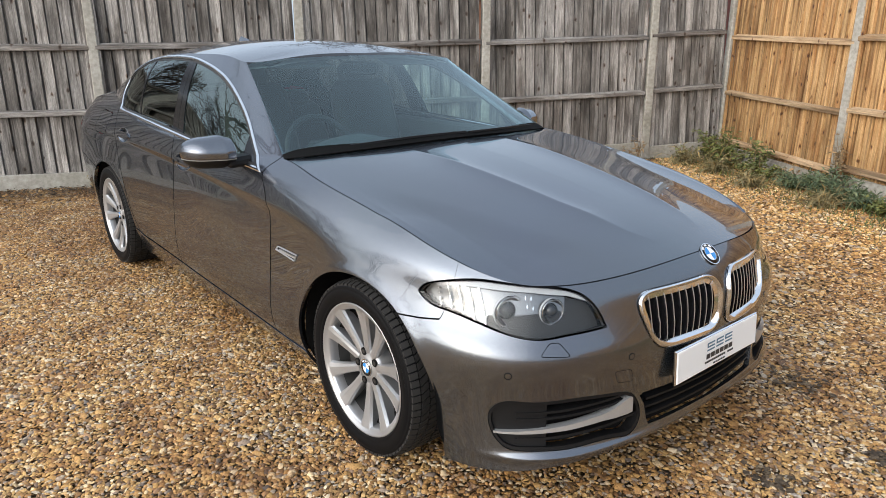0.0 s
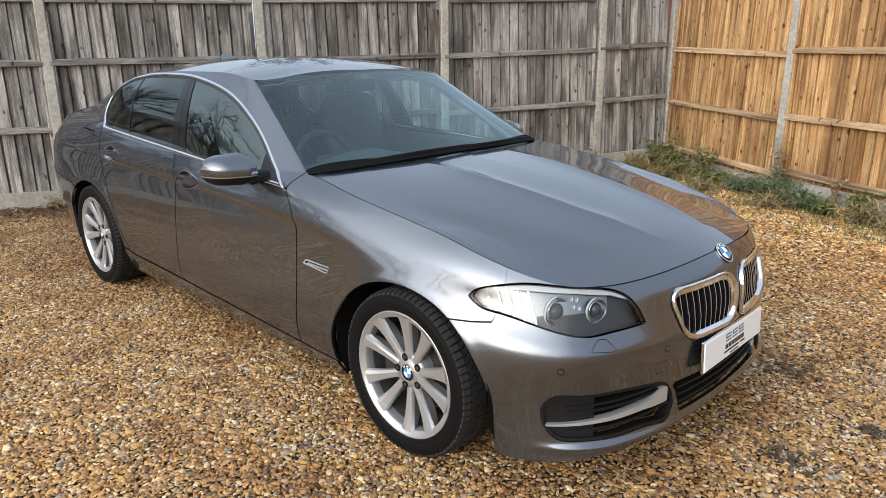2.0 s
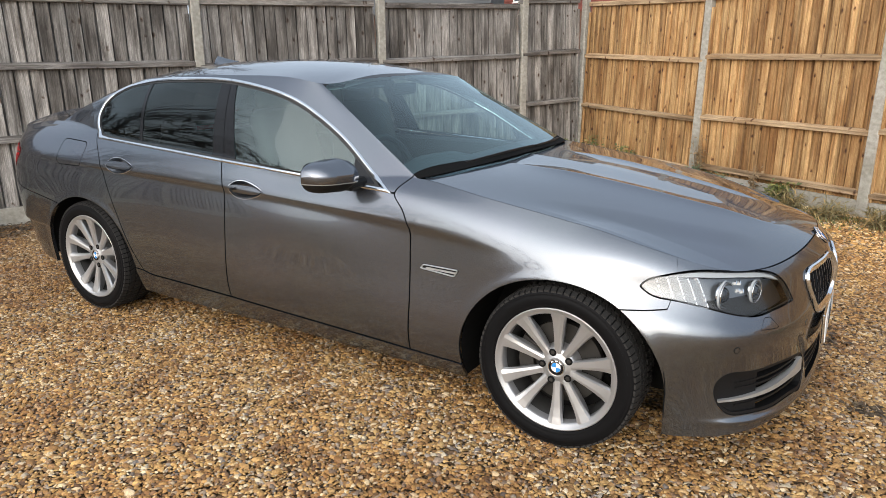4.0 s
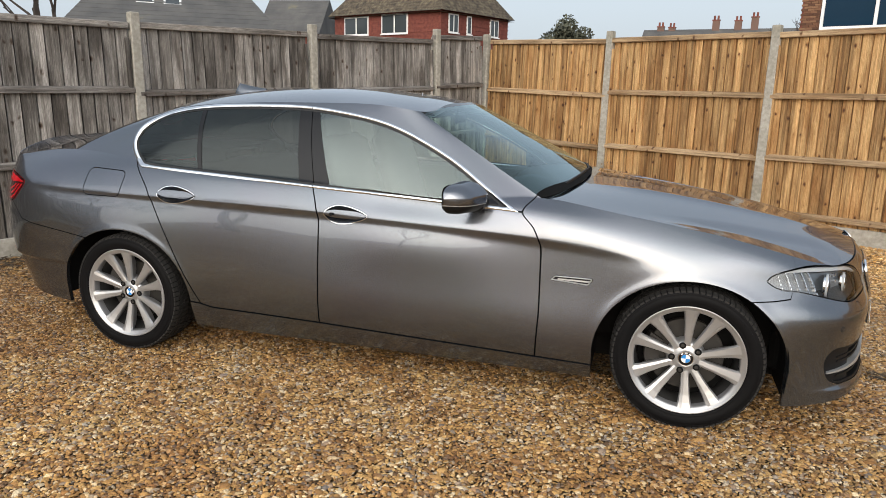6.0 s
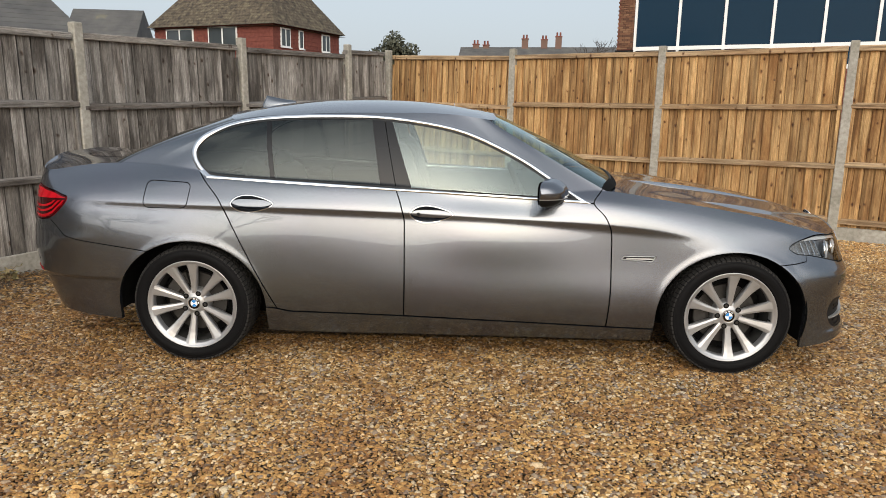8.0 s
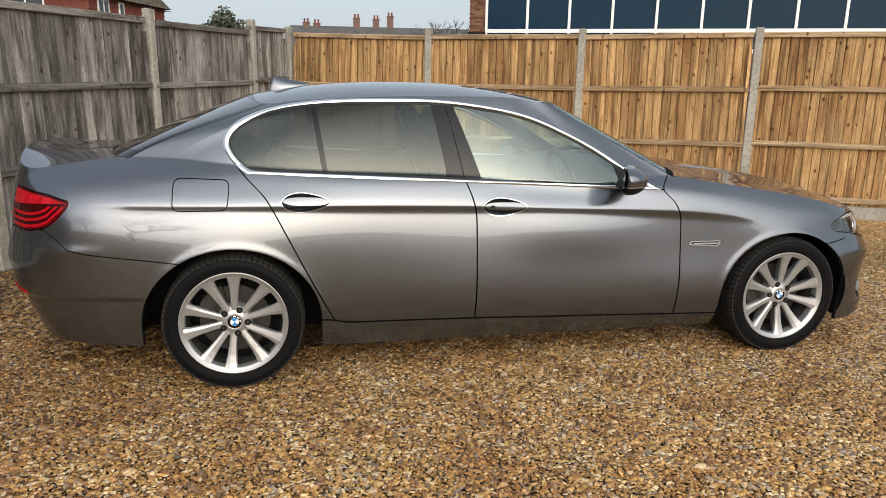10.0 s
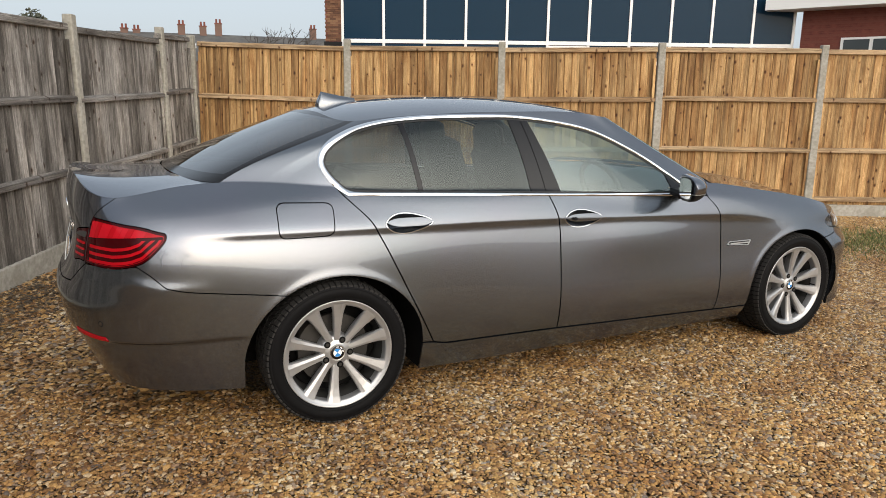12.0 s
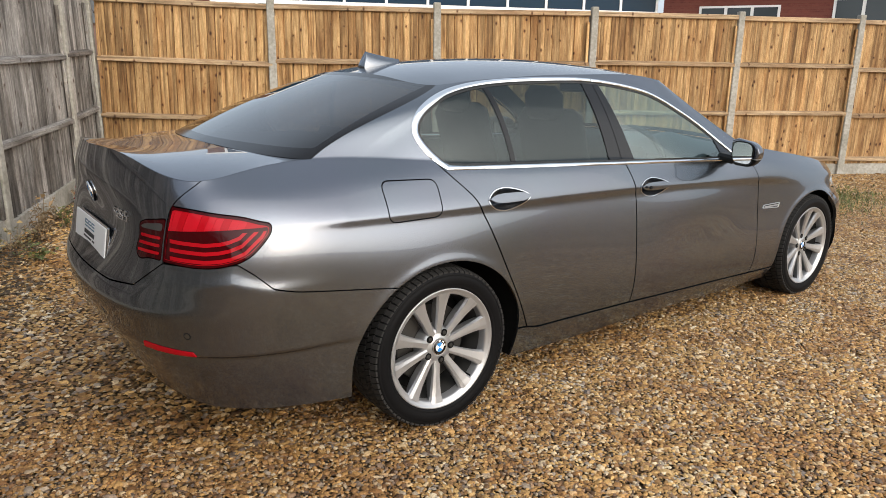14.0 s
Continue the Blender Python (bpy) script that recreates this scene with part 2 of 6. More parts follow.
class Skin:
    """A piece of smooth sheet: places, normals and faces."""

    def __init__(self, p, n, faces):
        self.p, self.n, self.faces = np.asarray(p, float), np.asarray(n, float), list(faces)

    def cut(self, f):
        """Splits the sheet where f, one value a point, changes its sign: the part where f < 0, and the rest."""
        f = np.where(np.abs(f) < 1e-7, 1e-7, f)
        neg = f < 0
        p, n = list(self.p), list(self.n)
        made, low, high = {}, [], []

        def cross(a, b):
            k = (a, b) if a < b else (b, a)
            if k not in made:
                t = f[k[0]] / (f[k[0]] - f[k[1]])
                made[k] = len(p)
                p.append(self.p[k[0]] * (1 - t) + self.p[k[1]] * t)
                v = self.n[k[0]] * (1 - t) + self.n[k[1]] * t
                n.append(v / (np.linalg.norm(v) + 1e-12))
            return made[k]

        for face in self.faces:
            s = [neg[v] if v < len(neg) else False for v in face]
            if all(s):
                low.append(face)
            elif not any(s):
                high.append(face)
            else:
                a, b = [], []
                for i, v in enumerate(face):
                    w = face[(i + 1) % len(face)]
                    (a if neg[v] else b).append(v)
                    if neg[v] != neg[w]:
                        x = cross(v, w)
                        a.append(x)
                        b.append(x)
                if len(a) > 2:
                    low.append(tuple(a))
                if len(b) > 2:
                    high.append(tuple(b))
        return Skin(p, n, low), Skin(p, n, high)

    def split(self, fun, gap=0.0035):
        """Two parts on either side of fun = 0 with a gap between them."""
        a, rest = self.cut(fun(self.p) + gap)
        _, b = rest.cut(fun(rest.p) - gap)
        return a, b

    def contours(self, fun, levels):
        """The same sheet with edges added where fun takes each of the levels."""
        s = self
        for v in levels:
            a, b = s.cut(fun(s.p) - v)
            s = Skin(a.p, a.n, a.faces + b.faces)
        return s

    def finer(self, times=1):
        """The sheet with every face split into quads round its middle."""
        s = self.tidy()
        for _ in range(times):
            p, n, faces, mids = list(s.p), list(s.n), [], {}

            def half(a, b):
                k = (a, b) if a < b else (b, a)
                if k not in mids:
                    mids[k] = len(p)
                    p.append((p[a] + p[b]) / 2)
                    v = n[a] + n[b]
                    n.append(v / (np.linalg.norm(v) + 1e-12))
                return mids[k]

            for f in s.faces:
                c = len(p)
                p.append(sum(p[v] for v in f) / len(f))
                v = sum(n[v] for v in f)
                n.append(v / (np.linalg.norm(v) + 1e-12))
                for i, a in enumerate(f):
                    faces.append((half(f[i - 1], a), a, half(a, f[(i + 1) % len(f)]), c))
            s = Skin(p, n, faces)
        return s

    def pick(self, fun):
        """The faces at whose middle fun is below zero."""
        c = np.array([self.p[list(f)].mean(0) for f in self.faces])
        return Skin(self.p, self.n, [f for f, k in zip(self.faces, fun(c) < 0) if k]) if len(c) else self

    def shaped(self, lift):
        """The sheet pushed out by lift, one value a point, with its normals worked out anew."""
        s = Skin(self.p + self.n * np.asarray(lift)[:, None], self.n, self.faces).tidy()
        fn = np.zeros_like(s.p)
        for f in s.faces:
            k = np.zeros(3)
            for i in range(1, len(f) - 1):
                k += np.cross(s.p[f[i]] - s.p[f[0]], s.p[f[i + 1]] - s.p[f[0]])
            for v in f:
                fn[v] += k
        s.n = fn / (np.linalg.norm(fn, axis=1, keepdims=True) + 1e-12)
        return s

    def mirrored(self):
        k = np.array((1, -1, 1.0))
        return Skin(self.p * k, self.n * k, [tuple(reversed(f)) for f in self.faces])

    def tidy(self):
        used = sorted({v for f in self.faces for v in f})
        at = {v: i for i, v in enumerate(used)}
        return Skin(self.p[used], self.n[used], [tuple(at[v] for v in f) for f in self.faces])

    def moved(self, d):
        return Skin(self.p + self.n * d, self.n, self.faces)

    def mesh(self, name, material, parent=None, label="", edge=0.012):
        """The sheet as an object, its rim turned inwards by edge."""
        s = self.tidy()
        p, n, faces = [tuple(v) for v in s.p], [tuple(v) for v in s.n], list(s.faces)
        if edge:
            seen = {}
            for f in s.faces:
                for i, a in enumerate(f):
                    b = f[(i + 1) % len(f)]
                    k = (min(a, b), max(a, b))
                    seen[k] = None if k in seen else (a, b)
            for e in seen.values():
                if e:
                    a, b = e
                    pa, pb, na, nb = s.p[a], s.p[b], s.n[a], s.n[b]
                    side = np.cross(pb - pa, na)
                    side = side / (np.linalg.norm(side) + 1e-12)
                    i = len(p)
                    p += [tuple(pa), tuple(pb), tuple(pb - nb * edge), tuple(pa - na * edge)]
                    n += [tuple(side)] * 4
                    faces.append((i + 1, i, i + 3, i + 2))
        me = bpy.data.meshes.new(name)
        me.from_pydata(p, [], faces)
        me.materials.append(material)
        me.polygons.foreach_set("use_smooth", [True] * len(me.polygons))
        me.normals_split_custom_set_from_vertices(n)
        ob = new(name, me)
        if parent:
            ob.parent = parent
        return tagged(ob, label)


def sheet(g):
    """A Skin from a grid of places (rows, columns, 3), its normal along d/dcolumn x d/drow."""
    r, c = g.shape[:2]
    n = np.cross(np.gradient(g, axis=1), np.gradient(g, axis=0))
    n /= np.linalg.norm(n, axis=2, keepdims=True) + 1e-12
    faces = [(i * c + j, i * c + j + 1, (i + 1) * c + j + 1, (i + 1) * c + j) for i in range(r - 1) for j in range(c - 1)]
    return Skin(g.reshape(-1, 3), n.reshape(-1, 3), faces)


def inside(points, n=90, smooth=True):
    """The signed distance from a closed outline in a plane, as a function of an (n, 2) array: below zero inside."""
    q = spline(points, n, closed=True) if smooth else np.array(points, float)

    def f(xy):
        a, b = q, np.roll(q, -1, axis=0)
        d = b - a
        best, odd = np.full(len(xy), 1e9), np.zeros(len(xy), bool)
        for (ax, ay), (dx, dy) in zip(a, d):
            rx, ry = xy[:, 0] - ax, xy[:, 1] - ay
            t = np.clip((rx * dx + ry * dy) / (dx * dx + dy * dy + 1e-12), 0, 1)
            best = np.minimum(best, np.hypot(rx - t * dx, ry - t * dy))
            if abs(dy) > 1e-12:
                odd ^= ((ay > xy[:, 1]) != (ay + dy > xy[:, 1])) & (xy[:, 0] < ax + dx * (xy[:, 1] - ay) / dy)
        return np.where(odd, -best, best)

    return f


def loop(*runs):
    """A closed outline from runs of points: smooth within each run, sharp where they meet."""
    out_ = []
    for q in runs:
        c = spline(q, 12 * len(q)) if len(q) > 2 else np.array(q, float)
        out_ += [tuple(k) for k in c[:-1]]
    return inside(out_, smooth=False)


def soft_corners(pts, r, n=5):
    """A polygon with its corners rounded by about r."""
    out_ = []
    p = [np.array(k, float) for k in pts]
    for i, c in enumerate(p):
        a, b = p[i - 1] - c, p[(i + 1) % len(p)] - c
        a, b = c + a / np.linalg.norm(a) * r, c + b / np.linalg.norm(b) * r
        for k in range(n + 1):
            t = k / n
            out_.append(tuple(a * (1 - t) ** 2 + 2 * c * t * (1 - t) + b * t * t))
    return inside(out_, smooth=False)


def rounded(x0, y0, x1, y1, r, n=6):
    pts = []
    for cx, cy, a in ((x1 - r, y1 - r, 0), (x0 + r, y1 - r, 90), (x0 + r, y0 + r, 180), (x1 - r, y0 + r, 270)):
        pts += [(cx + r * math.cos(radians(a + 90 * k / n)), cy + r * math.sin(radians(a + 90 * k / n))) for k in range(n + 1)]
    return pts


# ---- ground ----
side = np.concatenate([[-400, -120, -40], np.linspace(-14, 14, 57), [40, 120, 400]])
gx, gy = np.meshgrid(side, side)
gz = np.vectorize(lambda x, y: 0.012 * noise.noise((x * 0.7, y * 0.7, 0)) if abs(x) < 14 and abs(y) < 14 else 0.0)(gx, gy) - 0.012
k = len(side)
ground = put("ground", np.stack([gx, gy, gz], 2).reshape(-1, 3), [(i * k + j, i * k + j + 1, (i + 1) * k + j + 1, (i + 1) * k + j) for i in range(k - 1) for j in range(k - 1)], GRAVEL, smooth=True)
tagged(ground, "golden brown pea gravel laid over level yard", "gravel", kind="structure")

# ---- fences ----
def concrete_post(m, height, name="concrete_post"):
    post = new(name)
    bm = box(0.108, 0.105, height, (0, 0, height / 2 - 0.0))
    for v in bm.verts:
        if v.co.z > height * 0.9:
            v.co.x *= 0.82
            v.co.y *= 0.82
    bmesh.ops.bevel(bm, geom=bm.edges[:], offset=0.008, segments=1, affect="EDGES")
    part("shaft", bm, CONCRETE, post)
    post.matrix_world = m
    return tagged(post, "weathered grey concrete fence post set in gravel", "fence post", "fence posts")


def fence_bay(origin, length, top, rails, timber, rng, label, rise=0.0, name="fence_panel"):
    """A bay of feather-edge boards behind rails; x runs along it and -y faces the yard."""
    bay = new(name)
    rail_timber = GREY_RAIL if timber == GREY_WOOD else TAN_RAIL
    n = round(length / (0.118 if timber == GREY_WOOD else 0.098))
    step = length / n
    for i in range(n):
        h = top - 0.15 + rng.uniform(-0.012, 0.006)
        bm = bmesh.new()
        x0, x1 = i * step - 0.012, (i + 1) * step + 0.002
        f0 = 0.002 + rng.uniform(0, 0.005)
        lean = rng.uniform(-0.002, 0.002)
        groove = i * step + 0.002 + (rng.uniform(0.006, 0.015) if timber == GREY_WOOD else rng.uniform(0.005, 0.009))
        q = [(x0, 0.040, 0.15), (groove, 0.040, 0.15), (groove + 0.003, f0 + 0.014, 0.15), (x1 - 0.003, f0, 0.15), (x1, f0 + 0.003, 0.15), (x1, 0.05, 0.15), (x0, 0.05, 0.15)]
        lo = [bm.verts.new(v) for v in q]
        hi = [bm.verts.new((v[0] + lean, v[1], 0.15 + h)) for v in q]
        bm.faces.new(lo[::-1])
        bm.faces.new(hi)
        for a in range(7):
            b = (a + 1) % 7
            bm.faces.new((lo[a], lo[b], hi[b], hi[a]))
        part("board", bm, timber, bay)
    for z in rails:
        bm = box(length + 0.02, 0.045, 0.062, (length / 2, -0.024, z + rng.uniform(-0.006, 0.006)), 0.004)
        for v in bm.verts:
            if v.co.z > z and v.co.y < -0.02:
                v.co.z -= 0.018
        part("rail", bm, rail_timber, bay)
    part("capping", box(length + 0.01, 0.075, 0.06, (length / 2, 0.006, top - 0.004), 0.006), rail_timber, bay)
    for x in (0.02, length - 0.02):
        part("batten", box(0.036, 0.03, top - 0.26, (x, -0.016, 0.15 + (top - 0.26) / 2), 0.004), timber, bay)
    part("gravel_board", box(length + 0.02, 0.05, 0.2, (length / 2, 0.008, 0.05), 0.006), CONCRETE, bay, "pale concrete gravel board")
    bay.matrix_world = origin @ pose(0, 0, 0, 0, -math.degrees(math.atan2(rise, length)), 0)
    return tagged(bay, label, "fence panel", "fence panels")


CORNER = Vector((-1.19, 6.425, 0))
GREY_ALONG, TAN_ALONG = math.degrees(math.atan2(0.9083, 0.4184)), math.degrees(math.atan2(-0.486, 0.874))
rng = random.Random(4)
# place along the fence, the post's height, the panel's top, its two rails, and its rise to the next post
GREY_BAYS = ((-15.4, 2.08, 1.96, (1.37, .75), 0), (-13.35, 2.08, 1.96, (1.37, .75), 0), (-11.3, 2.08, 1.96, (1.37, .75), 0), (-9.25, 2.08, 1.96, (1.38, .755), 0), (-7.29, 2.08, 1.96, (1.38, .755), .02),
             (-5.29, 2.10, 1.99, (1.37, .75), .05), (-3.23, 2.15, 2.025, (1.41, .765), .06), (-1.11, 2.25, 2.15, (1.50, .84), .045), (-.008,))
for (s, post_top, top_, rails_, rise_), (e, *_) in zip(GREY_BAYS, GREY_BAYS[1:]):
    m = Matrix.Translation(CORNER) @ pose(0, 0, 0, 0, 0, GREY_ALONG) @ Matrix.Translation((s, 0, 0))
    concrete_post(m, post_top)
    fence_bay(m @ Matrix.Translation((0.043, 0, 0)), e - s - 0.086, top_, rails_, GREY_WOOD, rng, "weathered grey close-board fence panel between concrete posts", rise_)
TAN_BAYS = ((0.0, 2.255, 2.15, (1.48, .81, .225), -.05), (2.11, 2.22, 2.11, (1.47, .80, .225), 0), (4.15, 2.20, 2.10, (1.47, .82, .225), .02), (6.21, 2.20, 2.12, (1.51, .865, .225), 0),
            (8.25, 2.19, 2.11, (1.51, .865, .225), 0), (10.03, 2.19, 2.10, (1.47, .83, .225), 0), (12.1, 2.19, 2.10, (1.46, .80, .225), 0), (14.2, 2.19))
for (s, post_top, *bay_), (e, *_) in zip(TAN_BAYS, TAN_BAYS[1:] + ((None,),)):
    m = Matrix.Translation(CORNER) @ pose(0, 0, 0, 0, 0, TAN_ALONG) @ Matrix.Translation((s, 0, 0))
    concrete_post(m, post_top)
    if bay_:
        fence_bay(m @ Matrix.Translation((0.043, 0, 0)), e - s - 0.086, bay_[0], bay_[1], TAN_WOOD, rng, "newer tan close-board fence panel between concrete posts", bay_[2])

# ---- car: its sheet metal, as one smooth skin cut along the shut lines ----
car = new("car")
tagged(car, "dark grey metallic four-door saloon car parked on gravel", "car")
NU, NV = 480, 160
# rails from the tail's middle round the side to the nose's middle: x, half width, height
RAIL_SILL = [(-2.50, 0, .30), (-2.47, .45, .28), (-2.36, .72, .255), (-2.2, .83, .245), (-1.9, .893, .232), (-1.484, .86, .2), (-1.07, .85, .178), (-.3, .85, .175), (.6, .85, .173), (1.06, .85, .172), (1.484, .86, .165), (1.88, .856, .15), (2.13, .77, .183), (2.29, .48, .222), (2.335, 0, .236)]
RAIL_LOW = [(-2.58, 0, .47), (-2.545, .45, .47), (-2.42, .74, .47), (-2.24, .86, .47), (-1.9, .915, .46), (-1.484, .925, .40), (-1.07, .898, .325), (-.3, .8985, .295), (.6, .8995, .27), (1.06, .90, .256), (1.484, .92, .33), (1.88, .884, .37), (2.10, .778, .40), (2.277, .455, .40), (2.337, 0, .40)]
RAIL_MID = [(-2.585, 0, .66), (-2.55, .45, .66), (-2.43, .74, .655), (-2.25, .868, .65), (-1.9, .922, .64), (-1.484, .93, .62), (-1.07, .913, .60), (-.3, .911, .58), (.6, .9105, .56), (1.06, .915, .57), (1.484, .93, .60), (1.88, .885, .58), (2.10, .78, .57), (2.28, .45, .56), (2.345, 0, .55)]
RAIL_CREASE = [(-2.515, 0, .86), (-2.505, .45, .87), (-2.40, .735, .90), (-2.2, .854, .912), (-1.9, .883, .905), (-1.484, .885, .895), (-1.07, .881, .887), (-.3, .877, .87), (.6, .884, .835), (1.06, .897, .80), (1.484, .904, .745), (1.85, .845, .70), (2.08, .74, .66), (2.26, .42, .66), (2.345, 0, .66)]
RAIL_BELT = [(-2.535, 0, 1.0), (-2.495, .45, .99), (-2.37, .728, .985), (-2.17, .806, .995), (-1.92, .816, 1.01), (-1.484, .820, 1.02), (-1.07, .828, 1.012), (-.3, .841, .985), (.5, .859, .945), (.95, .873, .905), (1.484, .869, .827), (1.87, .825, .755), (2.07, .715, .715), (2.235, .43, .725), (2.31, 0, .74)]
RAIL_TOP = [(-2.515, 0, 1.117), (-2.468, .42, 1.101), (-2.34, .705, 1.048), (-2.15, .70, 1.075), (-1.93, .695, 1.092), (-1.484, .775, 1.07), (-1.07, .80, 1.04), (-.3, .825, 1.01), (.45, .845, .975), (.80, .790, 1.000), (1.484, .80, .905), (1.87, .785, .812), (2.06, .69, .765), (2.20, .45, .765), (2.265, 0, .79)]


def half_round(rail, ts):
    """A curve along a rail, level where it meets the car's middle."""
    flip = np.array((1, -1, 1.0))
    p = np.array(rail, float)
    full = np.vstack([(p[1:3] * flip)[::-1], p, (p[-3:-1] * flip)[::-1]])
    return spline(full, ts=np.asarray(ts) + 2)


def shoulder(ts):
    """The top rail, which sweeps outwards and down behind the windscreen's corner."""
    q = half_round(RAIL_TOP, ts)
    sweep = np.interp(q[:, 0], [.80, .86, .95, 1.05, 1.20, 1.35, 1.50, 1.62], [0, .25, .8, 1, .95, .62, .22, 0])
    for _ in range(70):
        sweep[1:-1] = (sweep[:-2] + 2 * sweep[1:-1] + sweep[2:]) / 4
    q[:, 1] += .050 * sweep
    q[:, 2] -= .028 * sweep
    return q


u = np.linspace(0, 14, NU)
rails = [half_round(r, u) for r in (RAIL_SILL, RAIL_LOW, RAIL_MID, RAIL_CREASE, RAIL_BELT)] + [shoulder(u)]
lower = np.stack([spline([r[i] for r in rails], NV) for i in range(NU)], 1)
crease_z = rails[3][:, 2][None, :]
fade = np.clip((lower[..., 0] + 2.15) / 0.25, 0, 1) * np.clip((1.3 - lower[..., 0]) / 0.45, 0, 1) * (lower[..., 1] > 0.6)
dz = lower[..., 2] - crease_z
lower[..., 1] += fade * np.where(dz > 0, 0.010 * np.exp(-(dz / 0.06) ** 2), 0.010 * np.exp(-(dz / 0.024) ** 2))
# flared lips round the wheel openings
for xc in (-1.484, 1.484):
    r = np.hypot((lower[..., 0] - xc) / 0.412, (lower[..., 2] - 0.325) / 0.37)
    lower[..., 1] += 0.0030 * np.exp(-((r - 1.0) / 0.06) ** 2) * (lower[..., 2] > 0.2)
# a ledge along the chin, and the tail bumper's lower part set back
out_x = np.where(lower[..., 1] < .8, np.sign(lower[..., 0]), 0.35 * np.sign(lower[..., 0]))
chin = np.exp(-((lower[..., 2] - np.interp(lower[..., 1], [0, .48, .77, .85], [.250, .237, .225, .22])) / .014) ** 2) * np.clip((lower[..., 0] - 1.95) / .15, 0, 1)
lower[..., 0] += .010 * chin
# the ridge under the headlamps
facing = sheet(lower).n.reshape(lower.shape)
facing = facing * np.sign((facing * (lower - np.array((0, 0, .6)))).sum())
nose_a = lower[..., 0] - np.abs(lower[..., 1])
dz = lower[..., 2] - np.interp(nose_a, [.85, 1.05, 1.3, 1.5, 1.8], [.607, .592, .567, .560, .560])
ridge = np.where(dz > 0, np.exp(-(dz / .034) ** 2), np.exp(-(dz / .075) ** 2)) * np.clip((lower[..., 0] - 1.80) / .15, 0, 1) * np.clip((2.0 - nose_a) / .25, 0, 1)
lower[..., :2] += .0065 * ridge[..., None] * facing[..., :2]
back = np.clip((.475 - lower[..., 2]) / .016, 0, 1) * np.clip((-1.85 - lower[..., 0]) / .12, 0, 1)
lower[..., 0] += .020 * back
lower[..., 1] -= .010 * back * (lower[..., 1] > .3)
shelf_ = np.exp(-((lower[..., 2] - .615) / .05) ** 2) * np.clip((-2.2 - lower[..., 0]) / .15, 0, 1)
lower[..., 0] -= .008 * shelf_
# the ledge under the tail lamps
tail_a = -lower[..., 0] - np.abs(lower[..., 1])
dz = lower[..., 2] - np.interp(tail_a, [1.3, 1.45, 1.8, 2.0, 2.5], [.690, .722, .718, .650, .640])
ledge = np.where(dz > 0, np.exp(-(dz / .030) ** 2), np.exp(-(dz / .11) ** 2)) * np.clip((-1.98 - lower[..., 0]) / .2, 0, 1)
lower[..., :2] += .007 * ledge[..., None] * facing[..., :2]
lower[..., 1] *= -1
flank = sheet(lower)


def shown(f):
    """The same side whatever way the sheet runs: normals outwards."""
    c = f.p - np.array((0, 0, 0.6))
    if (c * f.n).sum() < 0:
        f.n *= -1
        f.faces = [tuple(reversed(q)) for q in f.faces]
    return f


flank = shown(flank)

# glasshouse rails
BASE = [(-2.10, 0, 1.106), (-2.065, .40, 1.101), (-1.93, .695, 1.092), (-1.70, .735, 1.085), (-1.484, .775, 1.07), (-1.07, .80, 1.04), (-.3, .825, 1.01), (.2, .84, .985), (.5, .845, .97), (.80, .790, 1.0), (.895, .55, 1.015), (.945, 0, 1.028)]
RIM = [(-1.40, 0, 1.387), (-1.375, .33, 1.374), (-1.295, .585, 1.345), (-1.18, .61, 1.358), (-1.0, .625, 1.372), (-.75, .635, 1.386), (-.35, .64, 1.394), (-.08, .638, 1.391), (.03, .640, 1.380), (.145, .632, 1.364), (.187, .38, 1.387), (.20, 0, 1.398)]
WAY = np.array(((-.4, 0, .6), (-.4, .2, .6), (-.3, 1, .6), (-.1, 1, .6), (0, 1, .6), (0, 1, .6), (0, 1, .6), (0, 1, .6), (.1, 1, .6), (.4, .9, .6), (.6, .2, .6), (.6, 0, .6)))
BULGE = np.array((.012, .014, .022, .030, .024, .024, .022, .014, -.002, -.008, .008, .008))


def glasshouse(base, stations):
    """Middle and top curves of the glasshouse for places along its base."""
    top_ = half_round(RIM, stations)
    w = np.stack([np.interp(stations, range(12), WAY[:, k]) for k in range(3)], 1)
    w /= np.linalg.norm(w, axis=1, keepdims=True)
    return (base + top_) / 2 + w * np.interp(stations, range(12), BULGE)[:, None], top_


# the flank goes on upwards, between the two pillars, without a fold
cols = np.where((u >= 4) & (u <= 9))[0]
along = spline([(4, 2), (5, 4), (6, 5), (7, 6), (8, 8), (9, 9)], 200)
stations = np.interp(u[cols], along[:, 0], along[:, 1])
low = lower[:, cols] * np.array((1, -1, 1.0))
mid, rim = glasshouse(low[-1], stations)
plain = 4 * mid - 3 * low[-1] - rim
t0 = low[-1] - low[-2]
t0 = t0 / np.linalg.norm(t0, axis=1, keepdims=True) * np.linalg.norm(plain, axis=1, keepdims=True)
flow = np.interp(u[cols], [4.0, 4.6, 5.25], [.2, .25, 0])[:, None]
t0 = plain * (1 - flow) + t0 * flow
# cubic from the rail with its slope, through the middle, to the roof's rim
rm, rr_ = mid - low[-1] - t0 * 0.5, rim - low[-1] - t0
d3 = 8 * (rm - rr_ / 4) / (1 - 2)
c2 = rr_ - d3
tt = np.linspace(0, 1, 50)[:, None, None]
upper = low[-1][None] + t0[None] * tt + c2[None] * tt ** 2 + d3[None] * tt ** 3
joined = np.concatenate([low, upper[1:]]) * np.array((1, -1, 1.0))
whole = shown(sheet(joined))
nj = whole.n.reshape(*joined.shape)
fn = flank.n.reshape(*lower.shape)
fn[-3:, cols] = nj[NV - 3:NV]
